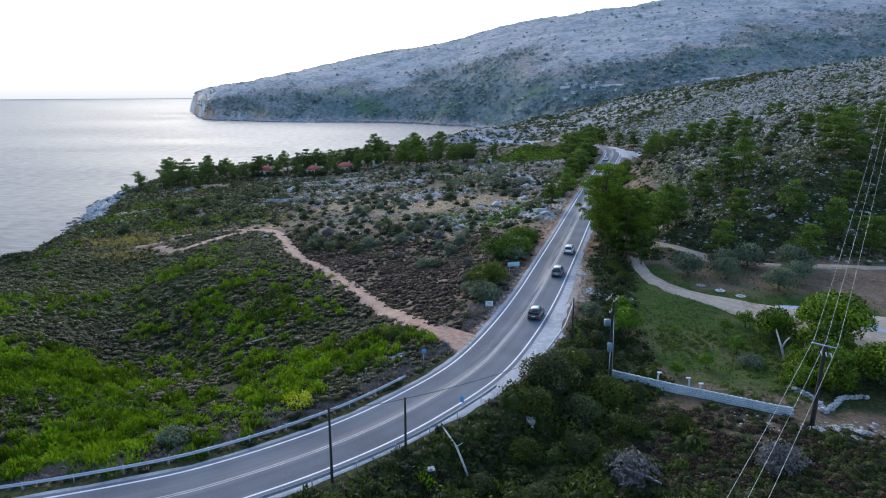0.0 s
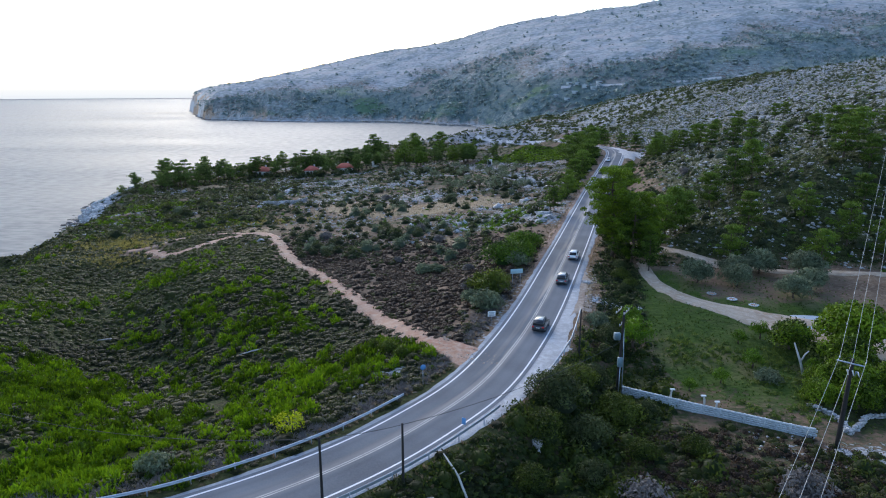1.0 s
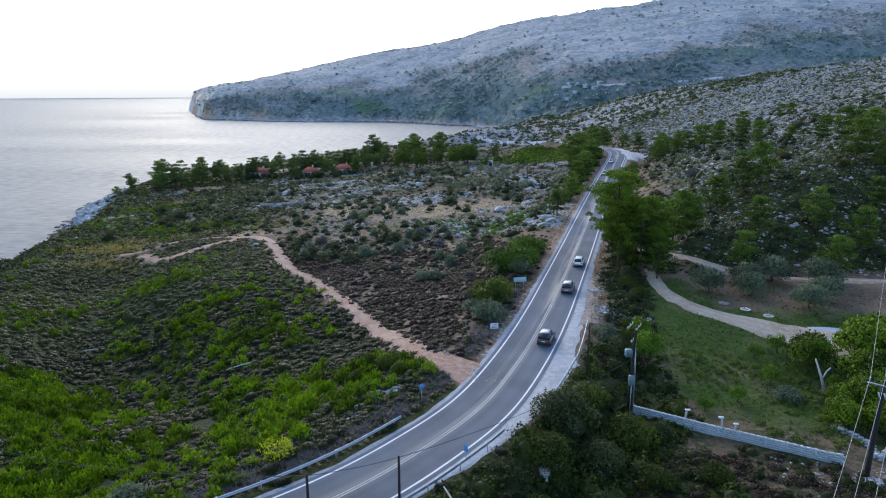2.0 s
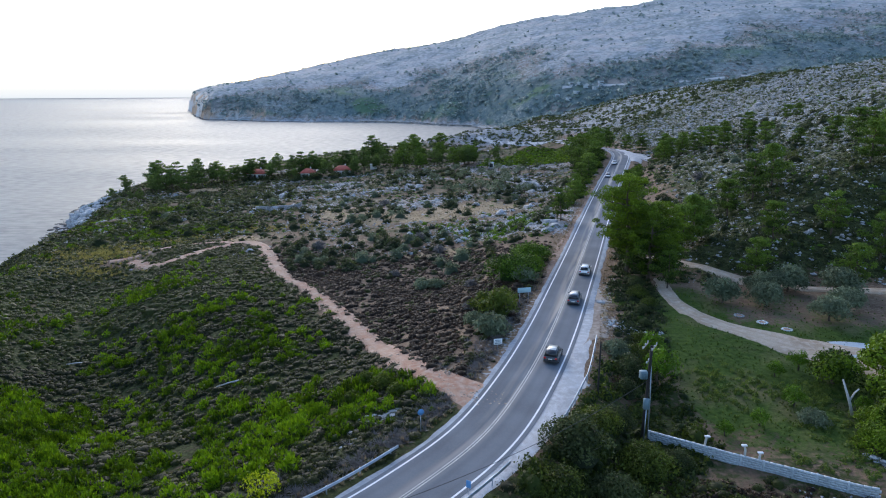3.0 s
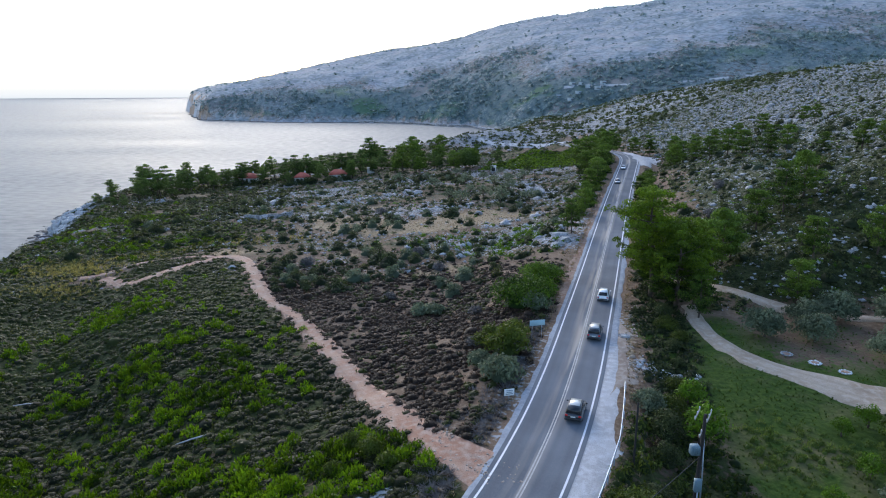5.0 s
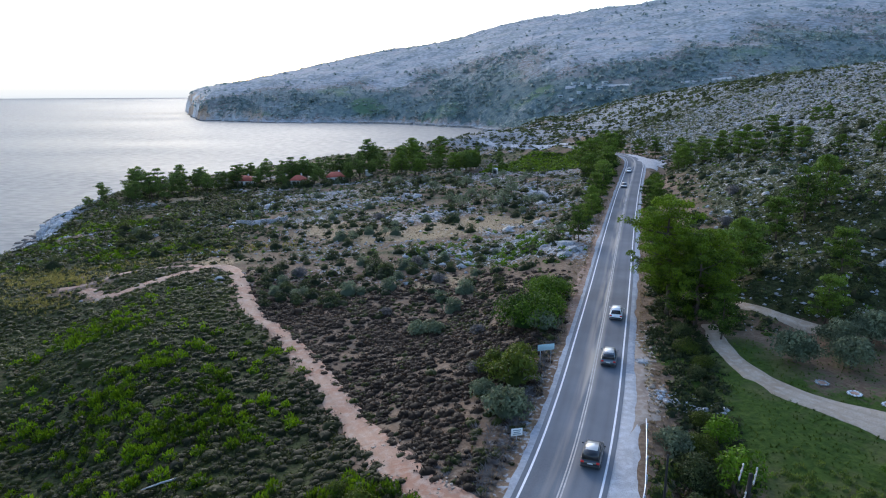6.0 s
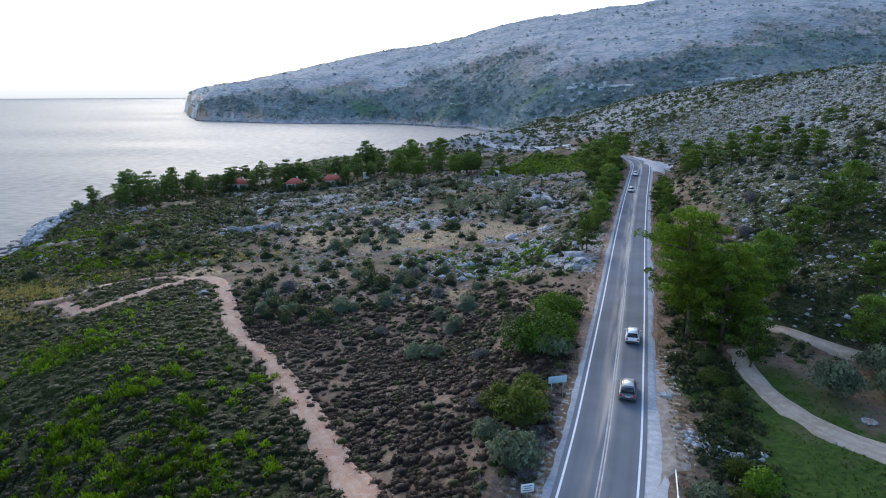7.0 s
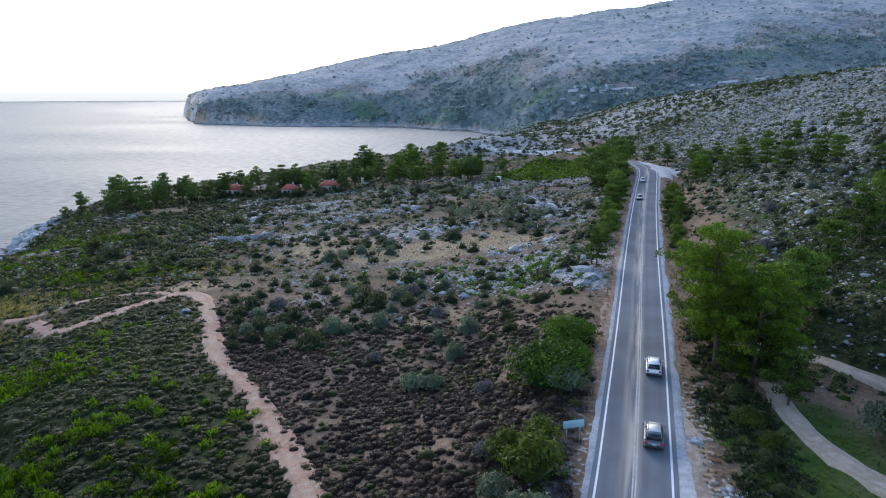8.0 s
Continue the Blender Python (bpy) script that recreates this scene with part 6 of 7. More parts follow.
M_RUBBER = plain("tyre_rubber", (0.022, 0.022, 0.024), 0.85, 0, 0.15, 5)
M_GLASS = plain("dark_glass", (0.018, 0.02, 0.024), 0.06, 0, 0.05, 1)
M_ALLOY = plain("alloy", (0.45, 0.46, 0.48), 0.35, 0.9, 0.1, 5)
M_TAIL = plain("red_lamp", (0.5, 0.015, 0.015), 0.2, 0, 0.1, 4)
M_LAMP = plain("clear_lamp", (0.75, 0.76, 0.78), 0.12, 0.3, 0.05, 4)
M_PLATE = plain("pale_plate", (0.7, 0.7, 0.68), 0.5, 0, 0.05, 4)
M_TRIM = plain("black_trim", (0.03, 0.03, 0.032), 0.6, 0, 0.1, 4)


def paint(name, color, metal=0.3):
    m = plain(name, color, 0.28, metal, 0.05, 0.6)
    b = m.node_tree.nodes["Principled BSDF"]
    b.inputs["Coat Weight"].default_value, b.inputs["Coat Roughness"].default_value, b.inputs["Coat IOR"].default_value = 1.0, 0.08, 1.7
    return m


# ---------------------------------------------------------------- cars
def car_ring(x, w, low, belt):
    """One cross-section of the lower body, round the corners."""
    return [(x, -w * 0.9, low), (x, -w, low + 0.14), (x, -w * 1.0, belt - 0.22), (x, -w * 0.95, belt - 0.03), (x, -w * 0.86, belt),
            (x, w * 0.86, belt), (x, w * 0.95, belt - 0.03), (x, w, belt - 0.22), (x, w, low + 0.14), (x, w * 0.9, low)]


def panel(corners, mat, name, off, thick=0.012):
    """A pane of glass or a lamp: four corners, set proud of the body, with thickness."""
    c = np.asarray(corners, float)
    n = np.cross(c[1] - c[0], c[3] - c[0])
    n /= np.linalg.norm(n)
    if np.dot(n, off) < 0:
        n = -n
    a, b = c + n * 0.004, c + n * (0.004 + thick)
    v = np.concatenate([a, b])
    f = [(0, 1, 2), (0, 2, 3), (4, 6, 5), (4, 7, 6)]
    for i in range(4):
        j = (i + 1) % 4
        f += [(i, i + 4, j + 4), (i, j + 4, j)]
    return mesh_from(name, v, np.array(f), mat)


def build_car(label, group, body_mat, length=4.5, width=1.84, height=1.68, roof_mat=None):
    """A tall estate or off-roader that points along +x, with its wheels on the ground."""
    e = thing("car", (0, 0, 0), label, "car", group)
    L, w, belt = length / 2, width / 2, height * 0.6
    st = [(-L, w * 0.84, 0.42, belt - 0.2), (-L + 0.12, w * 0.95, 0.32, belt - 0.04), (-L + 0.6, w, 0.27, belt), (0, w, 0.25, belt), (L - 1.45, w, 0.26, belt - 0.02),
          (L - 1.1, w * 0.99, 0.27, belt - 0.06), (L - 0.5, w * 0.97, 0.3, belt - 0.13), (L - 0.12, w * 0.9, 0.36, belt - 0.26), (L, w * 0.78, 0.44, belt - 0.36)]
    part("body", shape("body", loft([car_ring(*q) for q in st]), body_mat, False), e)
    part("sill", shape("sill", [block(0, 0, 0.3, length * 0.93, width * 1.005, 0.16, 0.05)], M_TRIM), e, "black plastic sill")
    xb, xr, xf, xw = -L + 0.16, -L + 0.62, L - 1.95, L - 1.22        # cabin: foot and head of the tailgate, head and foot of the windscreen
    h0, h1, wb, wt = belt - 0.02, height, w * 0.9, w * 0.68
    ring = lambda x0, x1, wid, z: [(x0, -wid, z), (x0, wid, z), (x1, wid, z), (x1, -wid, z)]
    cabin = loft([ring(xb, xw, wb, h0), ring(xr - 0.12, xf + 0.1, wt * 1.06, h1 - 0.09), ring(xr + 0.05, xf - 0.1, wt * 0.9, h1)])
    part("cabin", shape("cabin", cabin, body_mat), e)
    rt = part("roof", shape("roof", [block((xr + xf) / 2, 0, h1 + 0.005, (xf - xr) * 0.92, wt * 1.78, 0.03, 0.012)], roof_mat or body_mat), e)

    def mixp(a, b, t):
        return np.asarray(a, float) * (1 - t) + np.asarray(b, float) * t
    rb, rtp = [np.array((xb, s * wb, h0)) for s in (-1, 1)], [np.array((xr - 0.12, s * wt * 1.06, h1 - 0.09)) for s in (-1, 1)]
    fb, ftp = [np.array((xw, s * wb, h0)) for s in (-1, 1)], [np.array((xf + 0.1, s * wt * 1.06, h1 - 0.09)) for s in (-1, 1)]

    def inset(a, b, c, d, u=0.07, lo=0.1, hi=0.93):
        return [mixp(mixp(a, b, u), mixp(d, c, u), lo), mixp(mixp(a, b, 1 - u), mixp(d, c, 1 - u), lo), mixp(mixp(a, b, 1 - u), mixp(d, c, 1 - u), hi), mixp(mixp(a, b, u), mixp(d, c, u), hi)]
    part("rear_window", panel(inset(rb[0], rb[1], rtp[1], rtp[0]), M_GLASS, "rear_window", np.array((-1, 0, 0.3))), e, "dark tinted rear window")
    part("windscreen", panel(inset(fb[0], fb[1], ftp[1], ftp[0]), M_GLASS, "windscreen", np.array((1, 0, 0.3))), e, "dark windscreen")
    for k, s in ((0, -1), (1, 1)):
        q = inset(rb[k], fb[k], ftp[k], rtp[k], 0.05, 0.12, 0.9)
        half = [q[0], mixp(q[0], q[1], 0.46), mixp(q[3], q[2], 0.46), q[3]]
        rest = [mixp(q[0], q[1], 0.5), q[1], q[2], mixp(q[3], q[2], 0.5)]
        for pane in (half, rest):
            part("side_window", panel(pane, M_GLASS, "side_window", np.array((0, s, 0.2))), e, "dark side window")
        part("roof_rail", shape("roof_rail", [tube([(xr + 0.1, s * wt * 0.92, h1 - 0.02), (xr + 0.2, s * wt * 0.92, h1 + 0.06), (xf - 0.2, s * wt * 0.92, h1 + 0.06), (xf - 0.05, s * wt * 0.92, h1 - 0.02)], 0.025, 5)], M_TRIM), e)
        part("tail_light", shape("tail_light", [block(-L + 0.06, s * w * 0.76, belt - 0.2, 0.16, 0.3, 0.2, 0.03)], M_TAIL), e, "red tail light")
        part("headlight", shape("headlight", [block(L - 0.14, s * w * 0.68, belt - 0.36, 0.24, 0.36, 0.14, 0.03)], M_LAMP), e, "clear headlight")
        part("mirror", shape("mirror", [block(xw - 0.25, s * (w + 0.1), belt + 0.08, 0.12, 0.2, 0.14, 0.03)], body_mat), e)
        for x in (-L + 0.86, L - 0.84):
            a = np.linspace(0, 2 * math.pi, 18, endpoint=False)
            y0, y1 = s * (w - 0.2), s * (w + 0.015)
            prof = [(0.2, y0), (0.33, y0), (0.345, (y0 + y1) / 2), (0.33, y1), (0.21, y1), (0.2, y1 - 0.02 * s)]
            tyre = loft([[(x + q[0] * math.cos(t), q[1], 0.345 + q[0] * math.sin(t)) for t in a] for q in prof])
            wheel = part("wheel", shape("wheel", tyre, M_RUBBER, True), e, "black tyre on an alloy rim")
            spokes = [tube([(x, s * (w - 0.02), 0.345), (x + 0.2 * math.cos(t), s * (w - 0.015), 0.345 + 0.2 * math.sin(t))], [0.04, 0.03], 4) for t in np.linspace(0, 2 * math.pi, 6)[:-1]]
            part("rim", shape("rim", spokes + [tube([(x, s * (w - 0.06), 0.345), (x, s * w, 0.345)], 0.06, 8)], M_ALLOY), wheel)
    part("rear_bumper", shape("rear_bumper", [block(-L + 0.05, 0, 0.5, 0.2, width * 0.86, 0.2, 0.05)], M_TRIM), e, "black rear bumper")
    part("number_plate", shape("number_plate", [block(-L - 0.012, 0, 0.72, 0.02, 0.5, 0.11)], M_PLATE), e, "plain pale number plate")
    return e


def park(e, x, y, heading):
    e.matrix_basis = pose(x, y, float(np.interp(y, [0, 60, 180, 260, 330, 400], [25.5, 25.5, 25.7, 26.6, 28.5, 27])) + 0.004, 0, 0, heading)
    return e


def on_road(y, off):
    """Place and heading on the road at that northing, off to the right of its middle."""
    i = int(np.argmin(np.abs(ROAD[60:, 1] - y))) + 60
    t = ROAD[i + 1] - ROAD[i - 1]
    n = normals_of(ROAD)[i]
    return (*(ROAD[i] + n * off), math.degrees(math.atan2(t[1], t[0])))


# pale roof colour paints the sky's reflection onto the dark cars
ROOF_SHEEN = paint("roof_sky_sheen", (0.6, 0.58, 0.53), 0)
WHITE_CAR, GREY_CAR, BLACK_CAR, SILVER_CAR = paint("white_car_paint", (0.84, 0.85, 0.86), 0), paint("grey_car_paint", (0.1, 0.12, 0.14)), paint("black_car_paint", (0.014, 0.016, 0.02)), paint("silver_car_paint", (0.45, 0.46, 0.48), 0.5)
park(build_car("white estate car with dark windows on the road", "cars on the road", WHITE_CAR), *on_road(128, 1.7))
park(build_car("grey off-road car with sky sheen painted on its roof and red tail lights", "cars on the road", GREY_CAR, 4.6, 1.86, 1.76, ROOF_SHEEN), *on_road(112, 1.6))
park(build_car("black tall hatchback on the road with sky sheen painted on its roof", "cars on the road", BLACK_CAR, 4.2, 1.8, 1.72, ROOF_SHEEN), *on_road(90, 1.8))
for y, paint_, label in ((252, SILVER_CAR, "silver car coming down the road"), (286, WHITE_CAR, "white car far along the road")):
    x, yy, hd = on_road(y, -1.7)
    park(build_car(label, "cars on the road", paint_, 4.3, 1.8, 1.55), x, yy, hd + 180)
lot = build_car("silver car parked beside the meadow track", "", SILVER_CAR, 4.3, 1.8, 1.5)
lot.matrix_basis = pose(63.4, 92.2, float(ground(np.array([63.4]), np.array([92.2]))[0]) + 0.1, 0, 0, 20)


# ---------------------------------------------------------------- guard rails
def guard_rail(name, a, b, offs, label, step_m=2.0, beam_mat=None):
    """A W-shaped steel beam on posts, along the road between two of its steps."""
    line = ROAD[a:b]
    off = np.asarray(offs(line[:, 1]))
    xy = line + normals_of(ROAD)[a:b] * off[:, None]
    side = np.sign(off[0])
    z = ROAD_Z[a:b]
    e = thing(name, (float(xy[0, 0]), float(xy[0, 1]), float(z[0]) - 0.1), label, "guard rail", "guard rails")
    origin = np.array([xy[0, 0], xy[0, 1], z[0] - 0.1])
    inward = -normals_of(ROAD)[a:b] * side
    prof = [(0.0, 0.42), (0.07, 0.47), (0.07, 0.53), (0.0, 0.58), (0.07, 0.63), (0.07, 0.69), (0.0, 0.74), (-0.03, 0.72), (0.03, 0.66), (-0.03, 0.58), (0.03, 0.5), (-0.03, 0.44)]
    rings = [[(*(xy[i] + inward[i] * u - origin[:2]), z[i] + h - origin[2]) for u, h in prof] for i in range(len(line))]
    part("beam", shape("beam", loft(rings), beam_mat or M_STEEL), e, "ribbed galvanised steel beam")
    for i in range(1, len(line), int(step_m)):
        p = xy[i] - inward[i] * 0.09 - origin[:2]
        part("post", shape("post", [block(p[0], p[1], z[i] + 0.28 - origin[2], 0.1, 0.1, 0.86, 0.015)], M_STEEL), e)
    return e


near_idx = lambda x, y: int(np.argmin((ROAD[:, 0] - x) ** 2 + (ROAD[:, 1] - y) ** 2))
guard_rail("guard_rail", near_idx(-70, 36), near_idx(0.2, 66), lambda y: -5.0 + 0 * y, "long bluish steel guard rail outside a bend", 4)
guard_rail("guard_rail", near_idx(-60, 37), near_idx(3, 69), lambda y: 4.75 + 0 * y, "steel guard rail on the inside of a bend", 4)
guard_rail("guard_rail", near_idx(5, 73), near_idx(15, 98.5), lambda y: lerp_of(y, [70, 76, 86, 99], [5.2, 6.3, 6.7, 6.2]), "thin pale guard rail beside a wide gravel shoulder", 3)


# ---------------------------------------------------------------- poles and wires
def land_z(x, y):
    return float(ground(np.array([x]), np.array([y]))[0])


def utility_pole(x, y, height, label, radius=0.13, lean=(0, 0)):
    e = thing("utility_pole", (x, y, land_z(x, y)), label, "utility pole", "utility poles")
    n = 5
    zs = np.linspace(-0.3, height, n)
    pts = np.stack([zs / height * lean[0], zs / height * lean[1], zs], 1)
    part("pole", shape("pole", [tube(pts, np.linspace(radius, radius * 0.7, n), 9)], M_POLE, True), e)
    return e


def insulator(e, x, y, z, up=True, name="insulator"):
    s = 1 if up else -1
    rings = [(0.02, 0), (0.06, 0.02), (0.03, 0.06), (0.075, 0.09), (0.035, 0.13), (0.07, 0.16), (0.03, 0.22)]
    a = np.linspace(0, 2 * math.pi, 9)[:-1]
    part(name, shape(name, loft([[(x + r * math.cos(t), y + r * math.sin(t), z + s * h) for t in a] for r, h in rings]), M_CERAMIC, True), e, "white ceramic insulator")


def arm(e, z, length, turn, mat=None, y=0.0, thick=0.1):
    c, s = math.cos(radians(turn)), math.sin(radians(turn))
    v, f = block(0, y, z, length, thick, thick, 0.015)
    v = np.stack([v[:, 0] * c - v[:, 1] * s, v[:, 0] * s + v[:, 1] * c, v[:, 2]], 1)
    part("crossarm", shape("crossarm", [(v, f)], mat or M_STEEL), e, "pale steel crossarm")
    return [(u * length / 2 * c, u * length / 2 * s) for u in (-0.94, 0.0, 0.94)]


def wire(name, a, b, sag, mat, radius, label):
    a, b = np.asarray(a, float), np.asarray(b, float)
    t = np.linspace(0, 1, 28)[:, None]
    pts = a * (1 - t) + b * t
    pts[:, 2:] -= 4 * sag * t * (1 - t)
    tagged(new(name, shape(name, [tube(pts, radius, 4, False)], mat, True)), label, "cable")


road_pole_a = utility_pole(-9.5, 48.5, 6.9, "thin dark wooden pole beside the guard rail")
road_pole_b = utility_pole(-3.4, 52.4, 5.9, "thin dark wooden pole beside the guard rail")
road_pole_c = utility_pole(17.3, 80.6, 6.6, "dark wooden pole on the bank below the road", 0.12)
far_poles = [utility_pole(33.2, 262, 8.5, "thin dark pole beside a rock slab", 0.12), utility_pole(101, 300, 8.5, "thin dark pole beyond the bend", 0.12)]
lamp = thing("street_lamp", (69, 119.5, land_z(69, 119.5)), "dark street lamp with a curved arm beside the hill track", "street lamp")
part("post", shape("post", [tube([(0, 0, -0.3), (0, 0, 5.6), (0.25, -0.1, 6.4), (1.0, -0.4, 7.0)], [0.11, 0.09, 0.07, 0.05], 8)], M_POLE, True), lamp)
part("lantern", shape("lantern", [block(1.3, -0.52, 7.05, 0.75, 0.28, 0.14, 0.04)], M_GREYBOX), lamp, "flat grey lantern head")
tr = utility_pole(21.0, 75.6, 10.8, "dark wooden pole with a transformer and switchgear", 0.21, (0.25, 0.1))
for z, ln, yy in ((10.75, 2.0, 0.45), (10.75, 2.0, -0.45), (9.2, 1.7, 0.0)):
    tips = arm(tr, z, ln, 58, M_ARM, yy)
    for q in tips:
        insulator(tr, q[0] - yy * math.sin(radians(58)), q[1] + yy * math.cos(radians(58)), z + 0.05)
part("transformer", shape("transformer", [block(-0.45, -0.1, 7.7, 0.75, 0.6, 0.85, 0.06)] + [block(-0.45 + 0.16 * k, -0.43, 7.68, 0.05, 0.1, 0.6, 0.01) for k in (-2, -1, 0, 1, 2)], M_GREYBOX), tr, "blue-grey ribbed transformer tank")
part("meter_cabinet", shape("meter_cabinet", [block(0.02, -0.32, 4.5, 0.6, 0.4, 1.15, 0.05)], M_GREYBOX), tr, "pale grey metal cabinet")
part("brace", shape("brace", [tube([(0.3, 0.1, 9.0), (0.55, 0.2, 5), (0.62, 0.2, 0)], 0.06, 6)], M_STEEL), tr)
part("downpipe", shape("downpipe", [tube([(0.12, -0.2, 3.9), (0.1, -0.2, 0)], 0.05, 6)], M_STEEL), tr)
hp = utility_pole(40.1, 63.0, 9.6, "dark wooden power pole with a wide crossarm and insulators", 0.26, (0.5, 0.5))
tips = arm(hp, 9.35, 2.4, -42, M_STEEL, 0.0, 0.12)
for q in tips:
    insulator(hp, q[0] + 0.48, q[1] + 0.48, 9.42)
for k in (-1, 0, 1):
    part("fuse", shape("fuse", [tube([(0.42 + 0.35 * k, 0.2 - 0.3 * k, 8.5), (0.5 + 0.35 * k, 0.0 - 0.3 * k, 8.0)], [0.07, 0.05], 7)], M_CERAMIC, True), hp, "white fuse holder")
    part("fuse", shape("fuse", [tube([(0.7 + 0.22 * k, 0.55 - 0.2 * k, 8.3), (0.78 + 0.22 * k, 0.75 - 0.2 * k, 7.7)], [0.08, 0.05], 7)], M_GREYBOX, True), hp, "grey lightning arrester")
hill_pole = utility_pole(112, 164.8, 8.5, "wooden power pole on the stony hill", 0.16)
htips = arm(hill_pole, 8.3, 2.7, -42)
hz, gz = land_z(112, 164.8), land_z(40.1, 63.0)
for q, h in zip(tips, htips):
    top = np.array((40.1 + q[0] + 0.48, 63.0 + q[1] + 0.48, gz + 9.64))
    wire("power_line", top, (112 + h[0], 164.8 + h[1], hz + 8.4), 2.2, M_WIRE, 0.015, "thin bare power line between poles")
    wire("power_line", top, top + np.array((-52.0, -66.0, 0.5)), 1.6, M_WIRE, 0.015, "thin bare power line between poles")
pa, pb = np.array((-9.5, 48.5, land_z(-9.5, 48.5) + 6.8)), np.array((-3.4, 52.4, land_z(-3.4, 52.4) + 5.8))
pt = np.array((21.1, 75.6, land_z(21, 75.6) + 7.0))
wire("road_cable", pa, pb, 0.15, M_CABLE, 0.025, "black sagging cable beside the road")
wire("road_cable", pb, pt, 0.9, M_CABLE, 0.03, "black sagging cable hung across the road")
wire("road_cable", (-42, 58, 29.5), pa, 1.2, M_CABLE, 0.022, "black sagging cable beside the road")


# ---------------------------------------------------------------- signs
def sign(name, x, y, width_, height_, top, mat, posts, label, heading=0.0, bars=0):
    e = thing(name, (x, y, land_z(x, y)), label, "road sign", "road signs", heading)
    part("panel", shape("panel", [block(0, 0, top - height_ / 2, width_, 0.04, height_, 0.012)], mat), e)
    for px in np.linspace(-width_ * 0.32, width_ * 0.32, posts) if posts > 1 else (0.0,):
        part("post", shape("post", [tube([(px, 0.05, -0.2), (px, 0.05, top - 0.05)], 0.035, 7)], M_STEEL, True), e)
    for k in range(bars):
        part("writing_bar", shape("writing_bar", [block(0, -0.026, top - height_ * (k + 1) / (bars + 1), width_ * (0.7 - 0.15 * (k % 2)), 0.008, height_ * 0.1)], M_GREYBOX), e)
    return e


sign("road_sign", 7.0, 92.2, 1.15, 0.8, 1.5, M_WHITE, 1, "small white rectangular notice beside the road", 12, 3)
sign("direction_sign", 12.6, 110.3, 2.2, 0.8, 2.7, M_SIGNBACK, 2, "wide blue-grey direction sign on two posts", 14)
sign("marker_sign", 2.0, 61.3, 0.45, 0.7, 1.5, M_BLUESIGN, 1, "small blue marker plate behind the guard rail", -30)
e = thing("round_sign", (-2.3, 71.6, land_z(-2.3, 71.6)), "round blue traffic sign on a thin post", "road sign", "road signs", 20)
a_ = np.linspace(0, 2 * math.pi, 21)[:-1]
part("disc", shape("disc", loft([[(0.33 * math.cos(t), yy, 2.15 + 0.33 * math.sin(t)) for t in a_] for yy in (-0.02, 0.02)]), M_BLUESIGN), e)
part("post", shape("post", [tube([(0, 0.05, -0.2), (0, 0.05, 2.35)], 0.03, 7)], M_STEEL, True), e)


# ---------------------------------------------------------------- wall, ruins and planters at the meadow
WALL = spline([(21.8, 75.8), (25, 73.6), (28.8, 71), (33, 68.4), (37.4, 65.6), (39.2, 64.8)], 0.5)
e = thing("garden_wall", (21.8, 75.8, 0), "low whitewashed block wall along the meadow", "wall")
run_ = np.arange(len(WALL))
wz = np.polyval(np.polyfit(run_, ground(WALL[:, 0], WALL[:, 1]), 2), run_)
nw = normals_of(WALL)
n_bays = 9
for k in range(n_bays):
    i0, i1 = int(k * (len(WALL) - 1) / n_bays), int((k + 1) * (len(WALL) - 1) / n_bays)
    for row in range(5):
        count = 4
        for c in range(count):
            u0, u1 = [(i0 + (i1 - i0) * min(1, max(0, (c + d + 0.5 * (row % 2) - 0.25) / count))) for d in (0.008, 0.992)]
            if u1 - u0 < 0.12:
                continue
            p0, p1 = [np.array([np.interp(u, np.arange(len(WALL)), WALL[:, j]) for j in (0, 1)]) for u in (u0, u1)]
            zz = np.interp((u0 + u1) / 2, np.arange(len(WALL)), wz) - 0.1 + row * 0.235
            nn = nw[i0] * (0.11 + 0.002 * ((row * 7 + c * 3) % 3 - 1))
            ring0 = [(*(p0 - nn), zz), (*(p0 + nn), zz), (*(p0 + nn), zz + 0.231), (*(p0 - nn), zz + 0.231)]
            ring1 = [(*(p1 - nn), zz), (*(p1 + nn), zz), (*(p1 + nn), zz + 0.231), (*(p1 - nn), zz + 0.231)]
            v, f = loft([ring0, ring1])
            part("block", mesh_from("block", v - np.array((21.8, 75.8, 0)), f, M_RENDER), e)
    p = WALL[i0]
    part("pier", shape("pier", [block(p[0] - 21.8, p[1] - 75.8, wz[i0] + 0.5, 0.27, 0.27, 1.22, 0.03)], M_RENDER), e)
for k, (px, py, hgt, lean_) in enumerate(((26.4, 72.8, 2.0, 0.25), (29.6, 70.7, 2.1, -0.2), (30.6, 70.0, 1.7, 0.1))):
    e2 = thing("gate_post", (px, py, land_z(px, py)), "white stump of a broken gate post in the wall", "post", "gate posts")
    part("shaft", shape("shaft", [tube([(0, 0, -0.2), (lean_ * 0.4, 0, hgt * 0.8), (lean_, 0.05, hgt)], [0.12, 0.11, 0.09], 7)], M_DEADWOOD), e2)
    part("cap", shape("cap", [block(lean_, 0.05, hgt, 0.55, 0.3, 0.14, 0.03)], M_WHITE), e2)

r5 = np.random.default_rng(77)


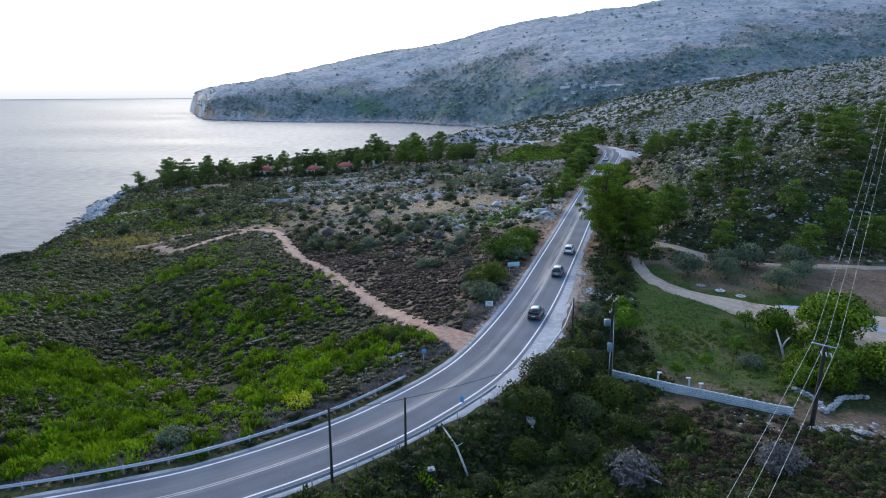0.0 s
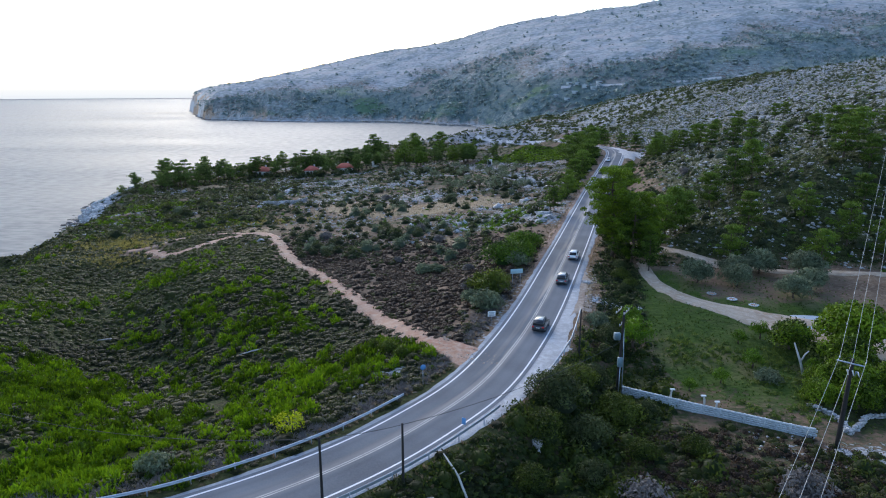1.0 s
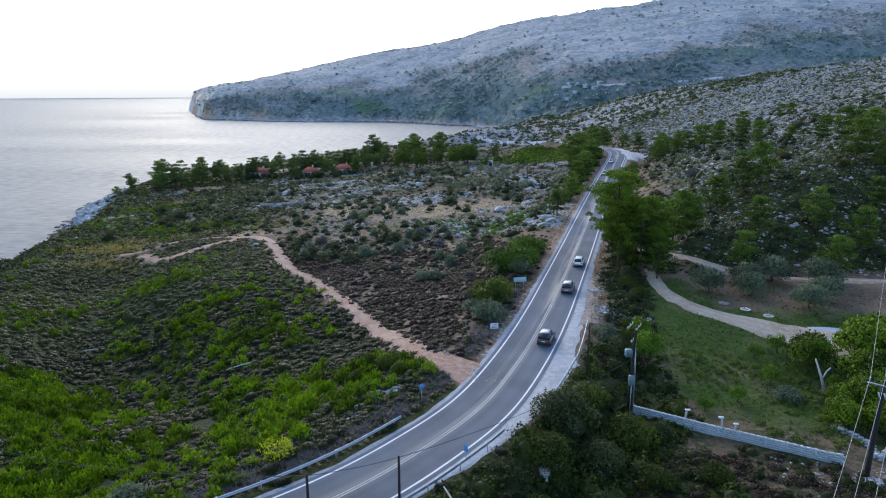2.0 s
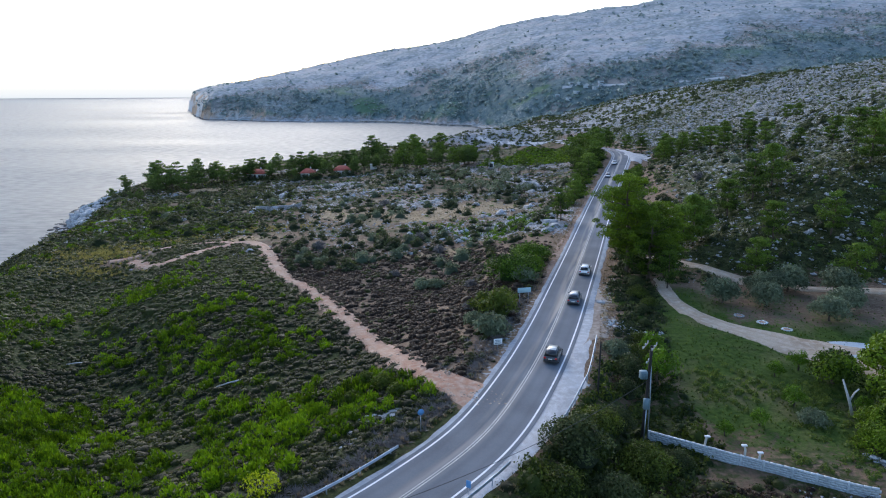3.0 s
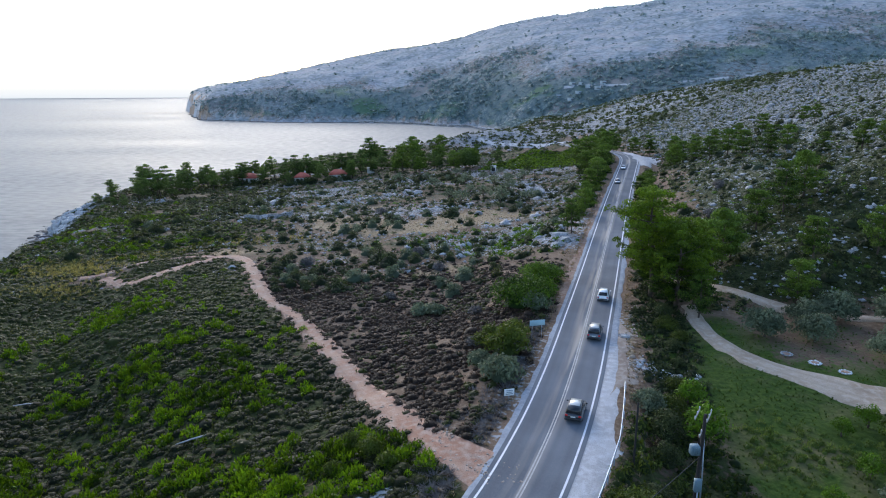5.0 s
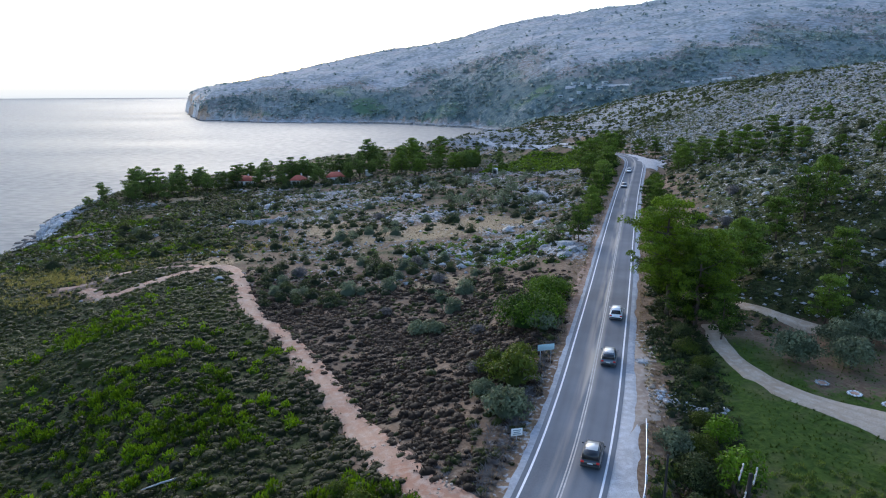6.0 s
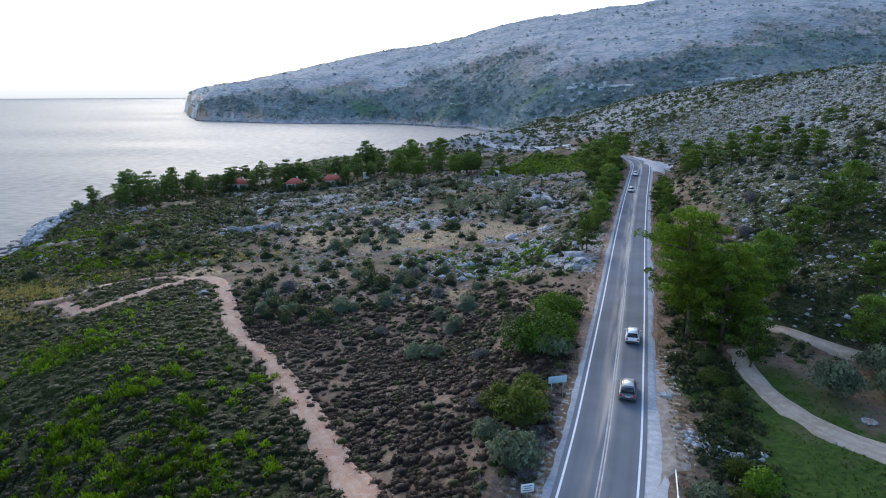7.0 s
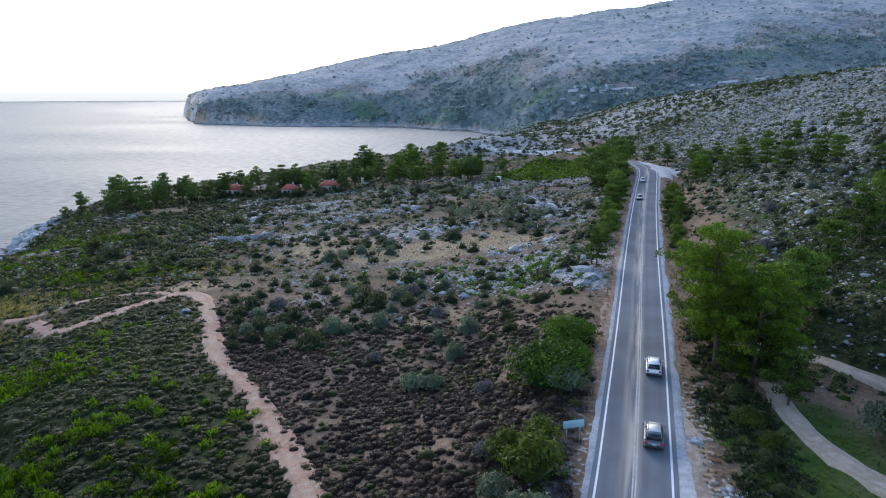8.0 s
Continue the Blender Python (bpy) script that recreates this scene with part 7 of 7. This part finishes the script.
def broken_wall(line, height, label):
    e = thing("ruined_wall", (line[0][0], line[0][1], land_z(*line[0])), label, "ruined wall", "ruined walls")
    pts = spline(line, 0.55)
    base = np.array((line[0][0], line[0][1], land_z(*line[0])))
    for i, p in enumerate(pts):
        for row in range(max(1, int(height / 0.3))):
            v, f = rock_shape(r5)
            v = v * np.array((0.42, 0.34, 0.36)) + np.array((p[0] + r5.uniform(-0.1, 0.1), p[1] + r5.uniform(-0.1, 0.1), land_z(*p) + 0.12 + 0.28 * row)) - base
            part("stone", mesh_from("stone", v, f, M_STONE), e)


broken_wall([(42, 71.5), (43.4, 69.0), (43.2, 66.4), (42.6, 65.6)], 0.7, "crumbling pale stone wall near the power pole")
broken_wall([(43.2, 65.8), (45.5, 67.5), (47.5, 69.4), (50.5, 69.2)], 0.7, "crumbling pale stone wall bending round a meadow")
broken_wall([(-64, 231), (-60, 229), (-56, 231.5), (-50.5, 234), (-50, 237)], 1.6, "ruin of a pale dry-stone hut wall")

for px, py in ((46.7, 103.1), (49.2, 100.9), (44.4, 105.6)):
    e2 = thing("stone_planter", (px, py, land_z(px, py) - 0.04), "ring of white-painted stones used as a planter", "planter", "planters")
    for t in np.linspace(0, 2 * math.pi, 13)[:-1]:
        v, f = rock_shape(r5)
        part("stone", mesh_from("stone", v * 0.2 + np.array((0.62 * math.cos(t), 0.62 * math.sin(t), 0.13)), f, M_WHITE if px > 45 else M_STONE), e2)
    part("soil", shape("soil", [tube([(0, 0, 0.0), (0, 0, 0.14)], [0.58, 0.5], 12)], M_TRACK), e2)

e2 = thing("dead_trunk", (45.1, 79.3, land_z(45.1, 79.3)), "bleached leaning trunk of a dead tree", "dead tree")
part("trunk", shape("trunk", [tube([(0.5, 0, -0.2), (0, 0.2, 1.6), (-0.9, 0.6, 4.2)], [0.19, 0.15, 0.08], 8)], M_DEADWOOD, True), e2)
part("limb", shape("limb", [tube([(-0.1, 0.2, 1.7), (0.5, 0.4, 2.7), (1.0, 0.5, 3.1)], [0.11, 0.09, 0.07], 7)], M_DEADWOOD, True), e2)
for (ax, ay), (bx_, by_), hh in (((0.0, 55.0), (2.3, 51.8), 1.6), ((16.4, 54.0), (20.2, 52.2), 1.1), ((-30, 92), (-27, 93.4), 0.5), ((-62, 112), (-59.5, 113.2), 0.5), ((-45, 84), (-43, 84.8), 0.6)):
    z0, z1 = land_z(ax, ay), land_z(bx_, by_)
    e2 = thing("fallen_branch", (ax, ay, z0), "bleached fallen branch lying in the scrub", "branch", "fallen branches")
    p0, p1 = np.zeros(3), np.array((bx_ - ax, by_ - ay, z1 - z0))
    part("limb", shape("limb", [tube([p0 + (0, 0, hh), (p0 + p1) / 2 + (0.1, 0.15, hh * 0.8), p1 + (0, 0, 0.2)], [0.06, 0.1, 0.12], 6)], M_DEADWOOD, True), e2)
    part("twig", shape("twig", [tube([(p0 + p1) / 2 + (0.1, 0.15, hh * 0.8), (p0 + p1) / 2 + (0.7, -0.2, hh * 1.2)], [0.05, 0.02], 5)], M_DEADWOOD, True), e2)


# ---------------------------------------------------------------- boulders and slabs that stand out
def boulder(x, y, size, flat, label):
    e = thing("boulder", (x, y, land_z(x, y)), label, "boulder", "boulders")
    r = np.random.default_rng(int(abs(x * 31 + y * 17)) + 5)
    bm = bmesh.new()
    bmesh.ops.create_icosphere(bm, subdivisions=4, radius=1.0)
    cuts = [(Vector(r.normal(size=3)).normalized(), r.uniform(0.45, 0.8)) for _ in range(16)]
    stretch = Vector((size * r.uniform(0.7, 1.3), size * r.uniform(0.9, 1.5), size * flat * 1.25))
    for q in bm.verts:
        for n_, d in cuts:
            over = q.co.dot(n_) - d
            if over > 0:
                q.co -= n_ * over
        crease = noise.fractal(q.co * 2.2 + Vector((x, y, 0)), 0.7, 2.0, 4) * 0.14 - 0.1 * max(0.0, math.sin(9 * q.co.z + 3 * noise.noise(q.co * 2)))
        q.co *= 1 + crease
        q.co = Vector((q.co.x * stretch.x, q.co.y * stretch.y, q.co.z * stretch.z))
    me = bpy.data.meshes.new("rock")
    bm.to_mesh(me)
    bm.free()
    me.materials.append(M_STONE)
    part("rock", me, e)


for x, y, s_, fl in ((27.2, 168, 2.0, 0.6), (26.2, 172.5, 2.4, 0.65), (27.8, 177, 2.0, 0.6), (25.0, 164, 1.5, 0.6), (29.4, 183, 1.6, 0.6), (33.5, 252, 3.0, 0.5), (34.6, 259, 3.2, 0.55), (36, 267, 3.4, 0.5), (37.5, 276, 3.0, 0.5), (32, 246, 2.2, 0.5),
                     (9.2, 61.4, 0.9, 0.8), (-57.5, 228.5, 2.4, 0.6), (-10, 276, 3.4, 0.35), (-14, 279, 2.6, 0.35), (44.2, 60.8, 1.2, 0.4), (40.3, 61.6, 1.5, 0.25), (-7.6, 156, 1.0, 0.5), (24.6, 111, 1.0, 0.4), (-1.2, 51.2, 0.8, 0.6)):
    boulder(x, y, s_, fl, "pale weathered limestone outcrop in the scrub")


# ---------------------------------------------------------------- houses by the shore
def cottage(x, y, wide_, deep, wall, rise, turn, label):
    e = thing("cottage", (x, y, land_z(x, y) - 0.2), label, "house", "shore cottages", turn)
    part("wall", shape("wall", [block(0, 0, wall / 2, wide_, deep, wall)], M_HOUSE), e)
    ov = 0.45
    ridge_ = [(-wide_ / 2 + deep * 0.35, 0), (wide_ / 2 - deep * 0.35, 0)]
    eave = [(-wide_ / 2 - ov, -deep / 2 - ov), (wide_ / 2 + ov, -deep / 2 - ov), (wide_ / 2 + ov, deep / 2 + ov), (-wide_ / 2 - ov, deep / 2 + ov)]
    v = [(*p, wall) for p in eave] + [(*p, wall + 0.14) for p in eave] + [(*p, wall + rise) for p in ridge_]
    f = [(0, 1, 5), (0, 5, 4), (1, 2, 6), (1, 6, 5), (2, 3, 7), (2, 7, 6), (3, 0, 4), (3, 4, 7), (0, 2, 1), (0, 3, 2), (4, 5, 9), (4, 9, 8), (5, 6, 9), (6, 7, 8), (6, 8, 9), (7, 4, 8)]
    part("roof", mesh_from("roof", v, np.array(f), M_ROOF), e, "hipped red tile roof")
    for wx in (-wide_ * 0.28, wide_ * 0.28):
        win = part("window", shape("window", [block(wx, -deep / 2 - 0.02, wall * 0.55, 1.2, 0.08, 1.2, 0.02)], M_TRIM), e, "dark window opening")
        for nm, s_ in (("sill", -1), ("lintel", 1)):
            part(nm, shape(nm, [block(wx, -deep / 2 - 0.06, wall * 0.55 + s_ * 0.62, 1.36, 0.06, 0.09)], M_WHITE), win)
    part("door", shape("door", [block(0, -deep / 2 - 0.02, 1.05, 1.0, 0.08, 2.1, 0.02)], M_BARK), e, "brown wooden door")
    part("chimney", shape("chimney", [block(wide_ * 0.2, 0.6, wall + rise, 0.6, 0.6, 1.2, 0.04)], M_HOUSE), e)


for row in COTTAGES:
    cottage(*row, "white cottage with a red tiled roof among pines")
e2 = thing("hut", (-36.5, 351, land_z(-36.5, 351)), "small pale flat-roofed hut beside the wood", "hut")
part("wall", shape("wall", [block(0, 0, 1.2, 3.4, 3, 2.5, 0.05)], M_HOUSE), e2)
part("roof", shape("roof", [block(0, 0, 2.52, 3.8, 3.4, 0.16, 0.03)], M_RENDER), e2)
e2 = thing("tractor_shed", (24, 338, land_z(24, 338)), "small pale shed with a dark opening by the field", "shed")
part("wall", shape("wall", [block(0, 0, 1.1, 2.6, 3, 2.4, 0.05)], M_HOUSE), e2)
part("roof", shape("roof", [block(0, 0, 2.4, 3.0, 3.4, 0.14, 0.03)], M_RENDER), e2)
part("opening", shape("opening", [block(0.1, -1.52, 0.95, 1.6, 0.06, 1.7)], M_TRIM), e2, "dark doorway")
for k, (x, y, w_, d_, h_) in enumerate(((165, 968, 6, 6, 4.2), (216, 952, 7, 6, 4.6), (226, 964, 6, 6, 4.2), (187, 986, 6, 5, 4), (178, 948, 6, 6, 4.4), (190, 954, 8, 6, 4), (205, 962, 7, 6, 5), (197, 977, 6, 5, 4))):
    e2 = thing("village_house", (x, y, land_z(x, y) - 0.5), "pale far house on the slope above the bay", "house", "far houses", 10 * k)
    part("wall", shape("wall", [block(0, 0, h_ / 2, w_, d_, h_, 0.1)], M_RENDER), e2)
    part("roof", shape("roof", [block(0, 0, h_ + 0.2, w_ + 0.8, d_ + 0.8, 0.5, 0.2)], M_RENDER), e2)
    for wx in (-0.3, 0.0, 0.3):
        part("window", shape("window", [block(wx * w_, -d_ / 2 - 0.03, h_ * 0.55, 1.4, 0.1, 1.4)], M_TRIM), e2, "dark window opening")
